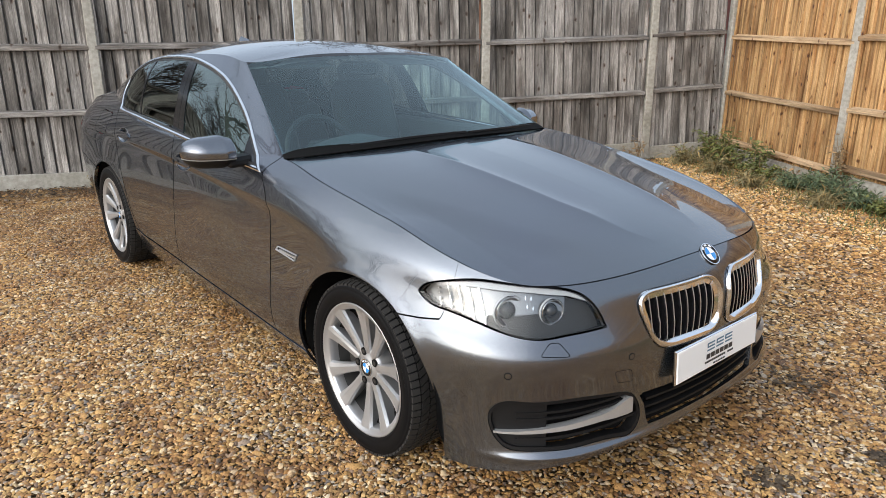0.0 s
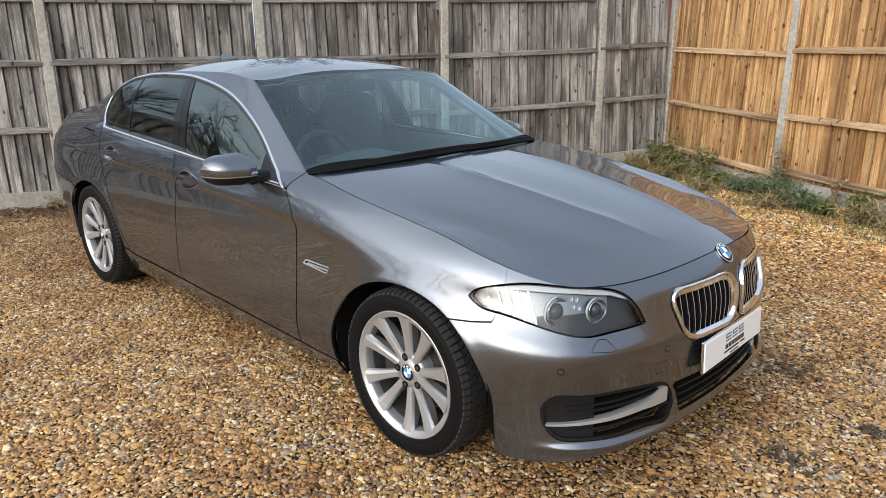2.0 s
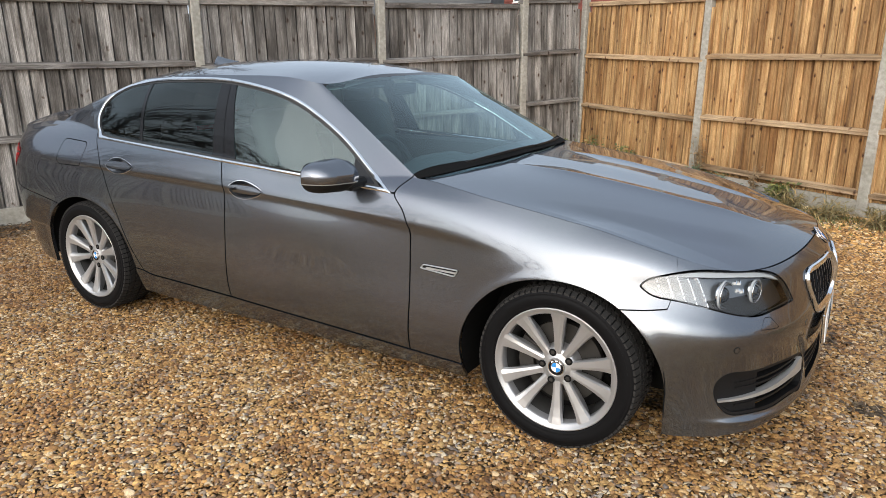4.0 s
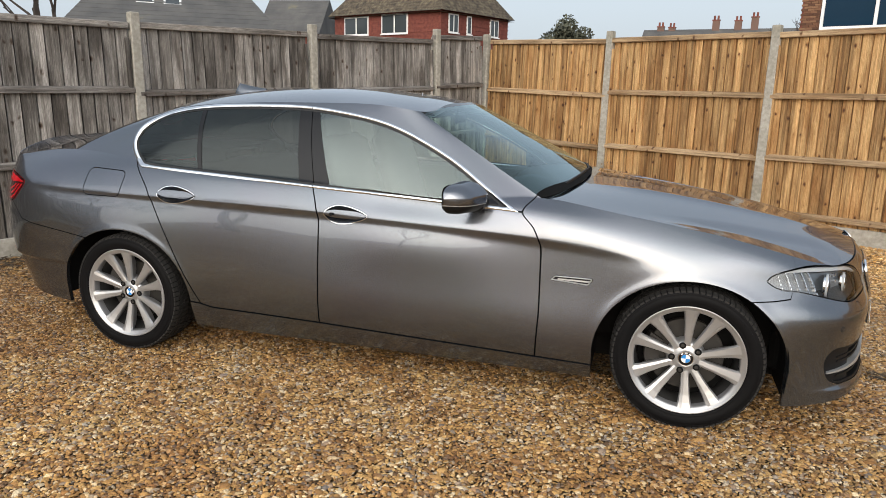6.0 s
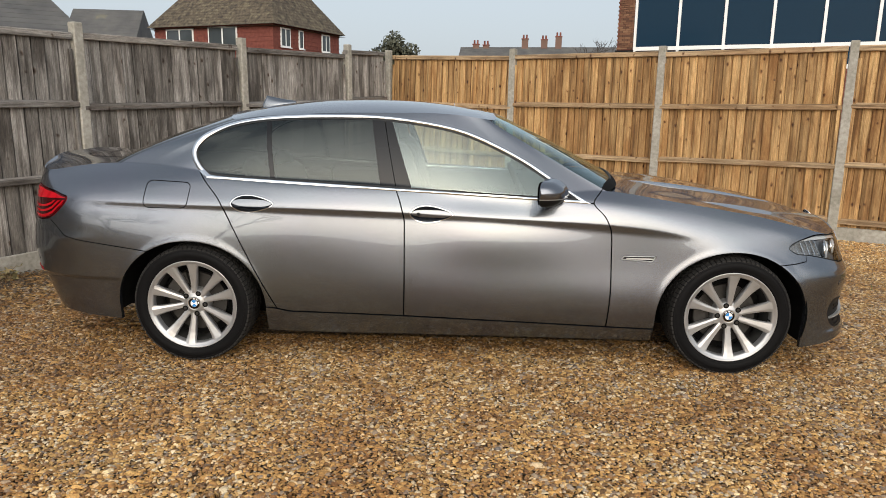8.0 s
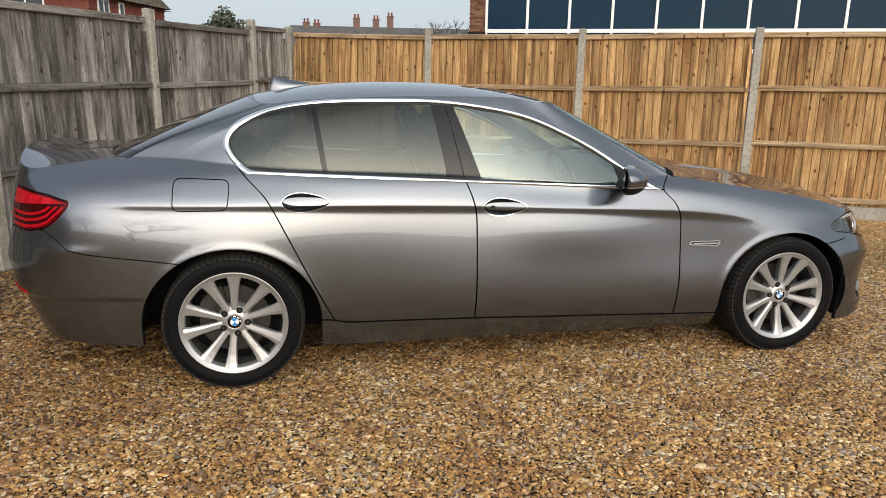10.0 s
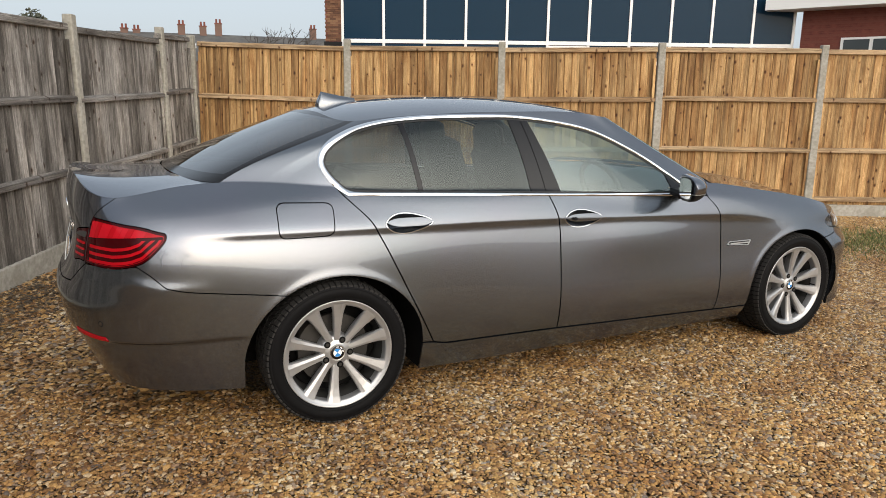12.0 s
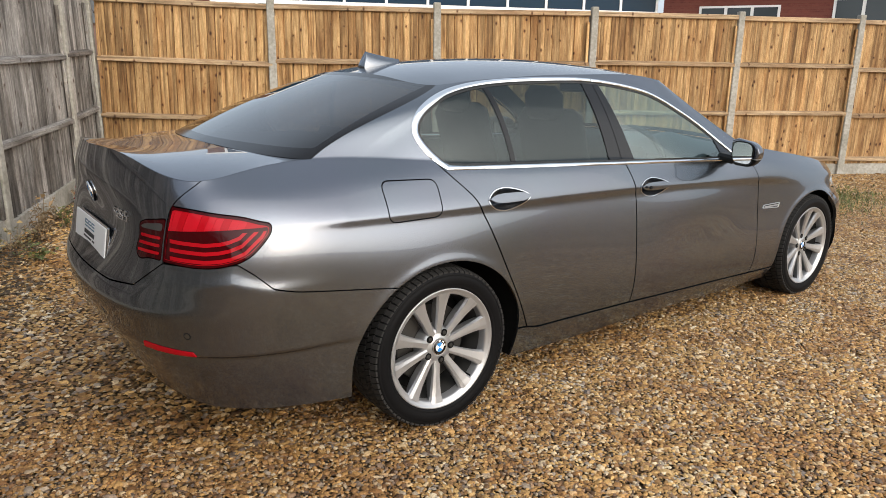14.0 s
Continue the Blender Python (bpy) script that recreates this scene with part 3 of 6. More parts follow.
# weld the upper part onto the flank
nu, nc = lower.shape[1], len(cols)
extra = joined[NV:]
at = lambda r, c: r * nu + cols[c] if r < NV else NV * nu + (r - NV) * nc + c
new_faces = [(at(r, c), at(r, c + 1), at(r + 1, c + 1), at(r + 1, c)) for r in range(NV - 1, NV + len(extra) - 1) for c in range(nc - 1)]
f0 = flank.faces[0]
if f0[0] > f0[1] or f0[1] > f0[2]:
    new_faces = [tuple(reversed(f)) for f in new_faces]
flank = Skin(np.vstack([flank.p, extra.reshape(-1, 3)]), np.vstack([fn.reshape(-1, 3), nj[NV:].reshape(-1, 3)]), flank.faces + new_faces)


def screen(s0, s1, n, edge):
    """A screen between the pillars whose outer edge is the pillar's own."""
    st = np.linspace(s0, s1, n)
    base = half_round(BASE, st)
    m, r = glasshouse(base, st)
    g = np.stack([spline([base[i], m[i], r[i]], 50) for i in range(n)], 1)
    at_edge = -1 if s1 <= 2 else 0
    pull = np.linspace(0, 1, n) if s1 <= 2 else np.linspace(1, 0, n)
    g = g + (edge - g[:, at_edge])[:, None] * (pull ** 3)[None, :, None]
    g[..., 1] *= -1
    return shown(sheet(g))


backlight = screen(0, 2, 50, upper[:, 0])
windscreen = screen(9, 11, 60, upper[:, -1])
full_rim = half_round(RIM, np.linspace(0, 11, 300))
rim = full_rim

# roof
ZC = spline([(-1.40, 1.387), (-1.2, 1.424), (-.95, 1.453), (-.6, 1.468), (-.2, 1.456), (.02, 1.430), (.20, 1.398)], 60)
xs = np.interp(rim[:, 0], [-1.40, .20], [-1.12, -.05])
spine = np.stack([xs, 0 * xs, np.interp(xs, ZC[:, 0], ZC[:, 1])], 1)
rr = np.linspace(0, 1, 30)[:, None, None]
roof = rim[None] * (1 - rr) + spine[None] * rr
side = spline(np.array(RIM[2:10]), 200)


def crown(x, y):
    """The roof's height: its middle line, falling away to both side rails."""
    over = np.interp(x, side[:, 0], side[:, 1])
    edge_z = np.interp(x, side[:, 0], side[:, 2]) - .12 * np.clip(x - .145, 0, 1) - .2 * np.clip(-1.295 - x, 0, 1)
    mid_z = np.interp(x, ZC[:, 0], ZC[:, 1])
    return mid_z - (mid_z - edge_z) * (np.abs(y) / over) ** 2.2


roof[..., 2] = crown(roof[..., 0], roof[..., 1]) + (rim[:, 2] - crown(rim[:, 0], rim[:, 1]))[None] * (1 - rr[..., 0]) ** 2
roof[..., 1] *= -1
roof_skin = shown(sheet(roof))


def patch(edge0, edge1, side0, side1, na, nb, crown=2.0, ease=0.0):
    """A sheet between the curves edge0 and edge1 (middle to flank) and side0 and side1 (edge0 to edge1)."""
    a, b = np.linspace(0, 1, na), np.linspace(0, 1, nb)
    e0, e1, s0, s1 = (spline(c, n) for c, n in ((edge0, na), (edge1, na), (side0, nb), (side1, nb)))
    A, B = a[:, None, None], b[None, :, None]
    rise = A ** crown
    rise = rise * (1 - ease) + (A * A * (3 - 2 * A)) ** (crown * .62) * ease
    G = np.concatenate([A, A, rise], 2)
    ruled = s0[None] * (1 - G) + s1[None] * G
    e0d = e0 - (e0[0] * (1 - G[:, 0]) + e0[-1] * G[:, 0])
    e1d = e1 - (e1[0] * (1 - G[:, 0]) + e1[-1] * G[:, 0])
    return ruled + e0d[:, None] * (1 - B) + e1d[:, None] * B


top = shoulder(u)
front = top[(u >= 11.55)][::-1]
flankline = top[(u >= 9.02) & (u <= 11.55)]
bonnet = patch([(.925, 0, 1.018), (.89, .5, 1.006), tuple(flankline[0])], front[::6].tolist() + [tuple(front[-1])], [(.925, 0, 1.018), (1.3, 0, .985), (1.8, 0, .905), (2.1, 0, .838), tuple(front[0])], flankline, 150, 110, 2.3, .5)
bw, bx = bonnet[..., 1], bonnet[..., 0]
fold = np.interp(bx, [1.0, 1.42, 1.8, 2.07, 2.24], [.29, .262, .23, .18, .10])
bonnet[..., 2] += 0.0125 * np.exp(-np.sqrt((bw - fold) ** 2 + 0.004 ** 2) / 0.06) * np.clip((bx - .95) / .3, 0, 1) * np.clip((2.17 - bx) / .25, 0, 1)
fold = np.interp(bx, [1.3, 1.62, 1.82, 2.03], [.71, .585, .525, .43])
ease = np.clip((bw - fold + .05) / 0.16, 0, 1)
bonnet[..., 2] -= 0.008 * ease * ease * (3 - 2 * ease) * np.clip((bx - 1.25) / .25, 0, 1) * np.clip((.78 - bw) / .12, 0, 1) * np.clip((2.12 - bx) / .12, 0, 1)
bonnet[..., 1] *= -.9928
bonnet[..., 0] = .9 + (bonnet[..., 0] - .9) * .9965
bonnet_skin = shown(sheet(bonnet))
tail = top[(u <= 2.02)]
lid_side = top[(u >= 2.02) & (u <= 4)]
boot = patch(tail[::4].tolist() + [tuple(tail[-1])], [(-2.10, 0, 1.106), (-2.065, .40, 1.101), (-1.93, .695, 1.092)], [tuple(tail[0]), (-2.43, 0, 1.103), (-2.30, 0, 1.097), (-2.10, 0, 1.106)], lid_side, 60, 50, 2.0)
boot[..., 1] *= -.9935
boot_skin = shown(sheet(boot))

# ---- car: more materials ----
def thin_glass(name, tint, head_on=0.08, sheen=(1, 1, 1)):
    m = bpy.data.materials.new(name)
    m.use_nodes = True
    nt = m.node_tree
    nt.nodes.remove(nt.nodes["Principled BSDF"])
    clear = nt.nodes.new("ShaderNodeBsdfTransparent")
    clear.inputs["Color"].default_value = (*tint, 1)
    shine = nt.nodes.new("ShaderNodeBsdfGlossy")
    shine.inputs["Roughness"].default_value = 0.005
    shine.inputs["Color"].default_value = (*sheen, 1)
    slant = nt.nodes.new("ShaderNodeLayerWeight")
    slant.inputs["Blend"].default_value = 0.5
    steep = nt.nodes.new("ShaderNodeMath")
    steep.operation = "POWER"
    steep.inputs[1].default_value = 4.6
    nt.links.new(slant.outputs["Facing"], steep.inputs[0])
    fres = nt.nodes.new("ShaderNodeMath")
    fres.operation = "MULTIPLY_ADD"
    fres.inputs[1].default_value, fres.inputs[2].default_value = 0.97 - head_on, head_on
    nt.links.new(steep.outputs[0], fres.inputs[0])
    mix = nt.nodes.new("ShaderNodeMixShader")
    for a, b in ((fres.outputs[0], mix.inputs[0]), (clear.outputs[0], mix.inputs[1]), (shine.outputs[0], mix.inputs[2]), (mix.outputs[0], nt.nodes["Material Output"].inputs["Surface"])):
        nt.links.new(a, b)
    return m


FRONT_GLASS = thin_glass("green tinted door glass", (0.76, 0.90, 0.86), 0.15, (0.90, 1.0, 0.95))
REAR_GLASS = thin_glass("dark privacy glass", (0.28, 0.30, 0.30), 0.055, (0.92, 1.0, 0.97))
SCREEN_GLASS = thin_glass("windscreen glass", (0.58, 0.77, 0.79), 0.088, (0.86, 1.0, 1.02))
LAMP_GLASS = thin_glass("clear lamp cover", (0.95, 0.96, 0.96), 0.03)
GLOSS_BLACK = shader("gloss black trim", (0.008, 0.008, 0.009), 0.12)[0]
GLOSS_BLACK.node_tree.nodes["Principled BSDF"].inputs["Specular IOR Level"].default_value = 0.3
SEAL = shader("black rubber seal", (0.012, 0.012, 0.012), 0.6)[0]
SATIN = shader("satin silver plastic", (0.42, 0.42, 0.42), 0.35, 0.6)[0]
REFLECTOR = shader("bright lamp reflector", (0.20, 0.204, 0.21), 0.28, 0.95)[0]
LAMP_DARK = shader("smoked lamp bezel", (0.018, 0.0165, 0.015), 0.3, 0.2)[0]
LAMP_WHITE = shader("white light guide", (0.36, 0.375, 0.39), 0.25)[0]
SLAT = shader("grey grille slat", (0.16, 0.16, 0.16), 0.3, 0.7)[0]
LENS = shader("projector lens", (0.02, 0.023, 0.028), 0.10)[0]
LENS.node_tree.nodes["Principled BSDF"].inputs["Specular IOR Level"].default_value = 0.5
RED_LAMP, _nt, _b = shader("red lamp plastic", (0.34, 0.004, 0.009), 0.05)
_b.inputs["Specular IOR Level"].default_value = 0.22
DARK_RED, _nt, _b = shader("dark red lamp plastic", (0.035, 0.0008, 0.0016), 0.04)
_b.inputs["Specular IOR Level"].default_value = 0.22
BRIGHT_RED, _nt, _b = shader("bright red lamp facet", (0.42, 0.007, 0.015), 0.06)
_b.inputs["Specular IOR Level"].default_value = 0.25
TRIM = shader("charcoal interior", (0.042, 0.044, 0.046), 0.75)[0]
SEAT = shader("dark seat leather", (0.016, 0.016, 0.0165), 0.6)[0]
LINING = shader("grey headlining", (0.30, 0.30, 0.29), 0.9)[0]
BLUE = shader("badge blue enamel", (0.03, 0.22, 0.55), 0.2)[0]
WHITE = shader("white enamel", (0.8, 0.8, 0.8), 0.25)[0]
PLATE = shader("white plate", (0.78, 0.78, 0.77), 0.3)[0]
INK = shader("dark ink", (0.02, 0.02, 0.022), 0.5)[0]
LOGO_BLUE = shader("blue grey ink", (0.07, 0.15, 0.22), 0.5)[0]
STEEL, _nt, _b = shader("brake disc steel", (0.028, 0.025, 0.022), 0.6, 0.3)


def both(skin, name, material, label="", edge=0.012, parent=None):
    """The sheet and its twin on the car's other side."""
    up = parent or (car, car)
    return [s.mesh(name, material, p_, label, edge) for s, p_ in ((skin, up[0]), (skin.mirrored(), up[1]))]


def xz(p):
    return p[:, (0, 2)]


def tz(p):
    """Round the tail: -x - half width, height."""
    return np.stack([-p[:, 0] - np.abs(p[:, 1]), p[:, 2]], 1)


def nz(p):
    """Round the nose: x - half width, height."""
    return np.stack([p[:, 0] - np.abs(p[:, 1]), p[:, 2]], 1)


def wz(p):
    return np.stack([np.abs(p[:, 1]), p[:, 2]], 1)


def only(f, where):
    return lambda p: np.where(where(p), f(p), 1.0)


def line(points):
    a = np.array(points, float)
    return lambda t: np.interp(t, a[:, 0], a[:, 1])


def curve(points, soft=0.02):
    """A line through points with its corners rounded off."""
    f = line(points)
    t = np.linspace(points[0][0] - .2, points[-1][0] + .2, 800)
    k = np.exp(-0.5 * (np.linspace(-3, 3, 2 * max(1, int(3 * soft / (t[1] - t[0]))) + 1)) ** 2)
    v = np.convolve(np.pad(f(t), len(k) // 2, mode="edge"), k / k.sum(), "valid")
    return lambda q: np.interp(q, t, v)


at_tail, at_nose, at_side = (lambda p: p[:, 0] < -1.85), (lambda p: p[:, 0] > 1.6), (lambda p: np.abs(p[:, 1]) > 0.55)
whole_flank = flank


def arch(xc, g=0.0):
    return lambda p: np.where(p[:, 2] > 0.325, np.hypot((p[:, 0] - xc) / (0.412 + g), (p[:, 2] - 0.325) / (0.367 + g)), np.abs(p[:, 0] - xc) / (0.412 + g)) - 1


for xc in (-1.484, 1.484):
    _, flank = flank.cut(arch(xc)(flank.p))

# lamps
TAIL = loop([(1.789, .790), (1.777, .86), (1.757, .925), (1.742, .971)], [(1.742, .971), (1.69, .968), (1.60, .960), (1.523, .951), (1.399, .936), (1.33, .922), (1.302, .912), (1.297, .899), (1.314, .866), (1.388, .809), (1.451, .791), (1.50, .784), (1.569, .780), (1.70, .785), (1.789, .790)])
tail_f = only(lambda p: TAIL(tz(p)), at_tail)
tail_lamp, flank = flank.split(tail_f, 0.002)
LIDLAMP = loop([(1.803, .793), (1.79, .86), (1.772, .93)], [(1.772, .93), (1.85, .922), (1.93, .909), (1.948, .90), (1.955, .86), (1.975, .805), (1.968, .795), (1.90, .791), (1.803, .793)])
lid_lamp, flank = flank.split(only(lambda p: LIDLAMP(tz(p)), at_tail), 0.002)
HEAD = loop([(.912, .708), (.935, .727), (.98, .744), (1.05, .758), (1.166, .770), (1.376, .763), (1.56, .750), (1.65, .724), (1.705, .683), (1.742, .634)], [(1.742, .634), (1.65, .6275), (1.56, .6225), (1.475, .6165), (1.425, .617), (1.37, .6215), (1.221, .645), (1.034, .671), (.945, .687), (.912, .708)])
head_f = only(lambda p: HEAD(nz(p)), at_nose)
head_lamp, flank = flank.split(head_f, 0.003)
# nose openings
KIDNEY = soft_corners([(.402, .722), (.021, .734), (.019, .521), (.336, .523)], .085, 12)
kidney_f = only(lambda p: KIDNEY(wz(p)), lambda p: p[:, 0] > 2.15)
kidney, flank = flank.split(kidney_f, 0.001)
INTAKE = inside([(-.5, .267), (.332, .266), (.343, .29), (.353, .345), (.372, .376), (.36, .386), (-.5, .386)], smooth=False)
intake, flank = flank.split(only(lambda p: INTAKE(wz(p)), lambda p: p[:, 0] > 2.2), 0.0)
FOG = inside([(1.243, .372), (1.262, .397), (1.404, .418), (1.60, .420), (1.80, .412), (1.885, .393), (1.922, .350), (1.930, .295), (1.908, .266), (1.82, .258), (1.60, .253), (1.412, .252), (1.31, .262), (1.258, .305)], 120)
fog_f = only(lambda p: FOG(nz(p)), at_nose)
fog, flank = flank.split(fog_f, 0.001)
# side pieces
FLAP = soft_corners([(-1.724, 1.012), (-1.478, 1.002), (-1.490, .868), (-1.729, .868)], .035)
flap, flank = flank.split(only(lambda p: FLAP(xz(p)), at_side), 0.0022)
cups = []
for hx, hz in ((-1.133, .898), (-.157, .860)):
    leaf = inside([(hx - .117, hz), (hx - .095, hz + .028), (hx - .03, hz + .046), (hx + .05, hz + .034), (hx + .117, hz + .001), (hx + .05, hz - .034), (hx - .03, hz - .046), (hx - .095, hz - .028)], 90)
    cup, flank = flank.split(only(lambda p: leaf(xz(p)), at_side), 0.0)
    cups.append((cup, leaf, hx, hz))
VENT = inside([(.866, .637), (.886, .660), (1.060, .661), (1.04, .627)], smooth=False)
vent, flank = flank.split(only(lambda p: VENT(xz(p)), at_side), 0.0005)
WASHER = soft_corners([(1.456, .571), (1.494, .606), (1.536, .605), (1.589, .565)], .008)
washer, flank = flank.split(only(lambda p: WASHER(nz(p)), at_nose), 0.001)
TOW = soft_corners([(1.79, .490), (1.87, .485), (1.885, .440), (1.81, .445)], .008)
tow, flank = flank.split(only(lambda p: TOW(nz(p)), at_nose), 0.0008)

# side windows
dlo_top = spline([(-1.40, 1.026), (-1.452, 1.065), (-1.492, 1.115), (-1.508, 1.165), (-1.489, 1.22), (-1.409, 1.282), (-1.258, 1.335), (-1.034, 1.367), (-.716, 1.379), (-.449, 1.375), (-.215, 1.349), (.003, 1.304), (.218, 1.217), (.4, 1.120), (.58, 1.002), (.703, .931)], 220)
dlo_low = spline([(.703, .931), (.217, .952), (-.357, .9785), (-1.026, 1.010), (-1.40, 1.026)], 40)[1:-1]
DLO = inside([tuple(q) for q in np.vstack([dlo_top, dlo_low])], smooth=False)
dlo_f = only(lambda p: DLO(xz(p)), lambda p: (np.abs(p[:, 1]) > 0.55) & (p[:, 2] > 0.9))
opening, flank = flank.cut(dlo_f(flank.p))


def band(p):
    """The width of the bright surround, broader round the rear corner."""
    return 0.0150 + 0.010 * np.clip((-1.30 - p[:, 0]) / 0.15, 0, 1) * np.clip((p[:, 2] - 1.03) / 0.02, 0, 1)


surround, opening = (s for s in opening.cut(-(DLO(xz(opening.p)) + band(opening.p))))
edge_seal, opening = opening.cut(-(DLO(xz(opening.p)) + band(opening.p) + 0.009))
seam = lambda p: p[:, 0] + .351 + .215 * (p[:, 2] - .977)
quarter, rest = opening.cut(opening.p[:, 0] + 1.050 + .152 * (opening.p[:, 2] - 1.019))
divider, rest = rest.cut(rest.p[:, 0] + 1.024 + .152 * (rest.p[:, 2] - 1.019))
rear_pane, rest = rest.cut(rest.p[:, 0] + .44 + .174 * (rest.p[:, 2] - .998))
pillar, rest = rest.cut(rest.p[:, 0] + .267 + .343 * (rest.p[:, 2] - .991))
front_pane, sail = rest.cut(rest.p[:, 0] - .452 - .24 * (1.074 - rest.p[:, 2]))

# doors, sill, bumpers
c1 = curve([(.25, .812), (.479, .823), (.786, .816), (.876, .775), (.932, .702), (.96, .725), (1.0, .775), (1.4, .9)])
c2_ = curve([(.25, -.304), (.5, -.300), (.83, -.303), (.93, -.330), (.977, -.351), (1.4, -.44)])
c3 = curve([(.25, -.975), (.316, -1.012), (.576, -1.144), (.805, -1.256), (.922, -1.317), (1.025, -1.419), (1.4, -1.7)])
foot = curve([(-1.10, .325), (-1.018, .318), (-.948, .300), (-.304, .292), (.812, .257), (1.1, .249)])
waist = line([(-1.52, 1.075), (-1.40, 1.045), (-.3, 1.02), (.5, .97), (.70, .934), (.8, .93)])


def door_zone(p):
    x, z = p[:, 0], p[:, 2]
    return np.where(np.abs(p[:, 1]) > 0.5, np.maximum.reduce([c3(z) - x, x - c1(z), z - waist(x), foot(x) - z]), 1.0)


doors, flank = flank.split(door_zone)
rear_door, front_door = doors.split(lambda p: p[:, 0] - c2_(p[:, 2]))
sill, flank = flank.split(lambda p: np.where(np.abs(p[:, 1]) > 0.5, np.maximum.reduce([p[:, 2] - foot(p[:, 0]), -1.13 - p[:, 0], p[:, 0] - 1.10]), 1.0), 0.0032)
tail_line = line([(.6, .62), (.77, .629), (1.13, .676), (1.195, .685), (1.283, .704), (1.357, .755), (1.426, .791), (1.60, .785), (1.79, .785), (1.99, .690), (2.2, .672), (2.7, .668)])
rear_bumper, flank = flank.split(lambda p: np.where(p[:, 0] < -1.5, p[:, 2] - tail_line(tz(p)[:, 0]), 1.0), 0.0024)
lid_edge = curve([(.6, 1.80), (.79, 1.790), (.955, 1.757), (.992, 1.722), (1.05, 1.612), (1.2, 1.5)])
boot_back, flank = flank.split(lambda p: np.where(p[:, 0] < -2.0, lid_edge(p[:, 2]) - tz(p)[:, 0], 1.0))
nose_line = line([(.7, .618), (.827, .624), (.92, .629), (1.018, .64), (1.06, .70), (1.15, 1.0), (3, 1.0)])
front_bumper, flank = flank.split(lambda p: np.where(p[:, 0] > 1.6, p[:, 2] - nose_line(nz(p)[:, 0]), 1.0), 0.0024)
wing, quarter_panel = flank.split(lambda p: c1(p[:, 2]) - p[:, 0])

quarter_obs = both(quarter_panel, "side_panel", PAINT)
both(wing, "front_wing", PAINT)
front_doors = both(front_door, "front_door", PAINT)
rear_doors = both(rear_door, "rear_door", PAINT)
both(sill.moved(0.004), "sill", PAINT)
both(flap, "fuel_flap", PAINT, parent=quarter_obs)
bumper_f = both(front_bumper, "front_bumper", PAINT, edge=0.02)
bumper_r = both(rear_bumper, "rear_bumper", PAINT, edge=0.02)
both(washer, "washer_cover", PAINT, parent=bumper_f)
both(tow, "towing_cover", PAINT, parent=bumper_f)
lid = both(boot_skin, "boot_lid", PAINT)
both(boot_back, "boot_back", PAINT, parent=lid)
both(roof_skin, "roof", PAINT)
both(bonnet_skin, "bonnet", PAINT, edge=0.014)

# windows
surround = surround.finer(1)
strip_t = lambda p: np.clip(-DLO(xz(p)) / band(p), 0, 1)
surround = surround.contours(lambda p: -DLO(xz(p)) / band(p), (.25, .5, .75))
for s_ in surround.split(seam, 0.0015):
    both(s_.shaped(0.001 + 0.0045 * np.sin(np.pi * strip_t(s_.p))), "window_surround", CHROME, "polished chrome window surround", 0.008)
both(edge_seal.moved(-0.003), "window_seal", SEAL, "", 0.004)
both(quarter.moved(-0.005), "quarter_window", REAR_GLASS, "dark tinted quarter window", 0)
both(rear_pane.moved(-0.005), "rear_window", REAR_GLASS, "dark tinted rear door window", 0)
both(front_pane.moved(-0.005), "front_window", FRONT_GLASS, "lightly tinted front door window", 0)
both(divider.moved(-0.003), "window_divider", GLOSS_BLACK, "", 0.01)
pa, pb = pillar.split(seam, 0.002)
both(pa.moved(-0.002), "pillar_cover", GLOSS_BLACK, "", 0.01)
both(pb.moved(-0.002), "pillar_cover", GLOSS_BLACK, "", 0.01)
both(sail.moved(-0.002), "mirror_sail", GLOSS_BLACK, "", 0.01)

base_x = lambda w: .945 - .145 * (w / .79) ** 2.3
rim_x = lambda w: .20 - .055 * (w / .628) ** 2


wide_ = np.abs(windscreen.p[:, 1])
ws_glass, low_band = windscreen.cut(windscreen.p[:, 0] - (base_x(wide_) - .034))
ws_glass, top_band = ws_glass.cut(rim_x(np.abs(ws_glass.p[:, 1])) + .022 - ws_glass.p[:, 0])
both(ws_glass, "windscreen", SCREEN_GLASS, "", 0)
both(low_band, "windscreen_border", VOID, "black lower windscreen border", 0.004)
both(top_band, "windscreen_border", GLOSS_BLACK, "black upper windscreen border", 0.004)
bl_side = line([(-2.0, .70), (-1.93, .695), (-1.295, .589), (-1.2, .58)])
bl_glass, bl_frit = backlight.cut(np.maximum.reduce([np.abs(backlight.p[:, 1]) - (bl_side(backlight.p[:, 0]) - .03), (backlight.p[:, 2] - (1.375 - .10 * backlight.p[:, 1] ** 2)), 1.125 - backlight.p[:, 2]]))
BACK_GLASS = thin_glass("dark rear screen glass", (0.10, 0.105, 0.11), 0.085)
both(bl_glass, "rear_screen", BACK_GLASS, "dark tinted rear screen", 0)
both(bl_frit, "rear_screen_border", GLOSS_BLACK, "", 0.004)

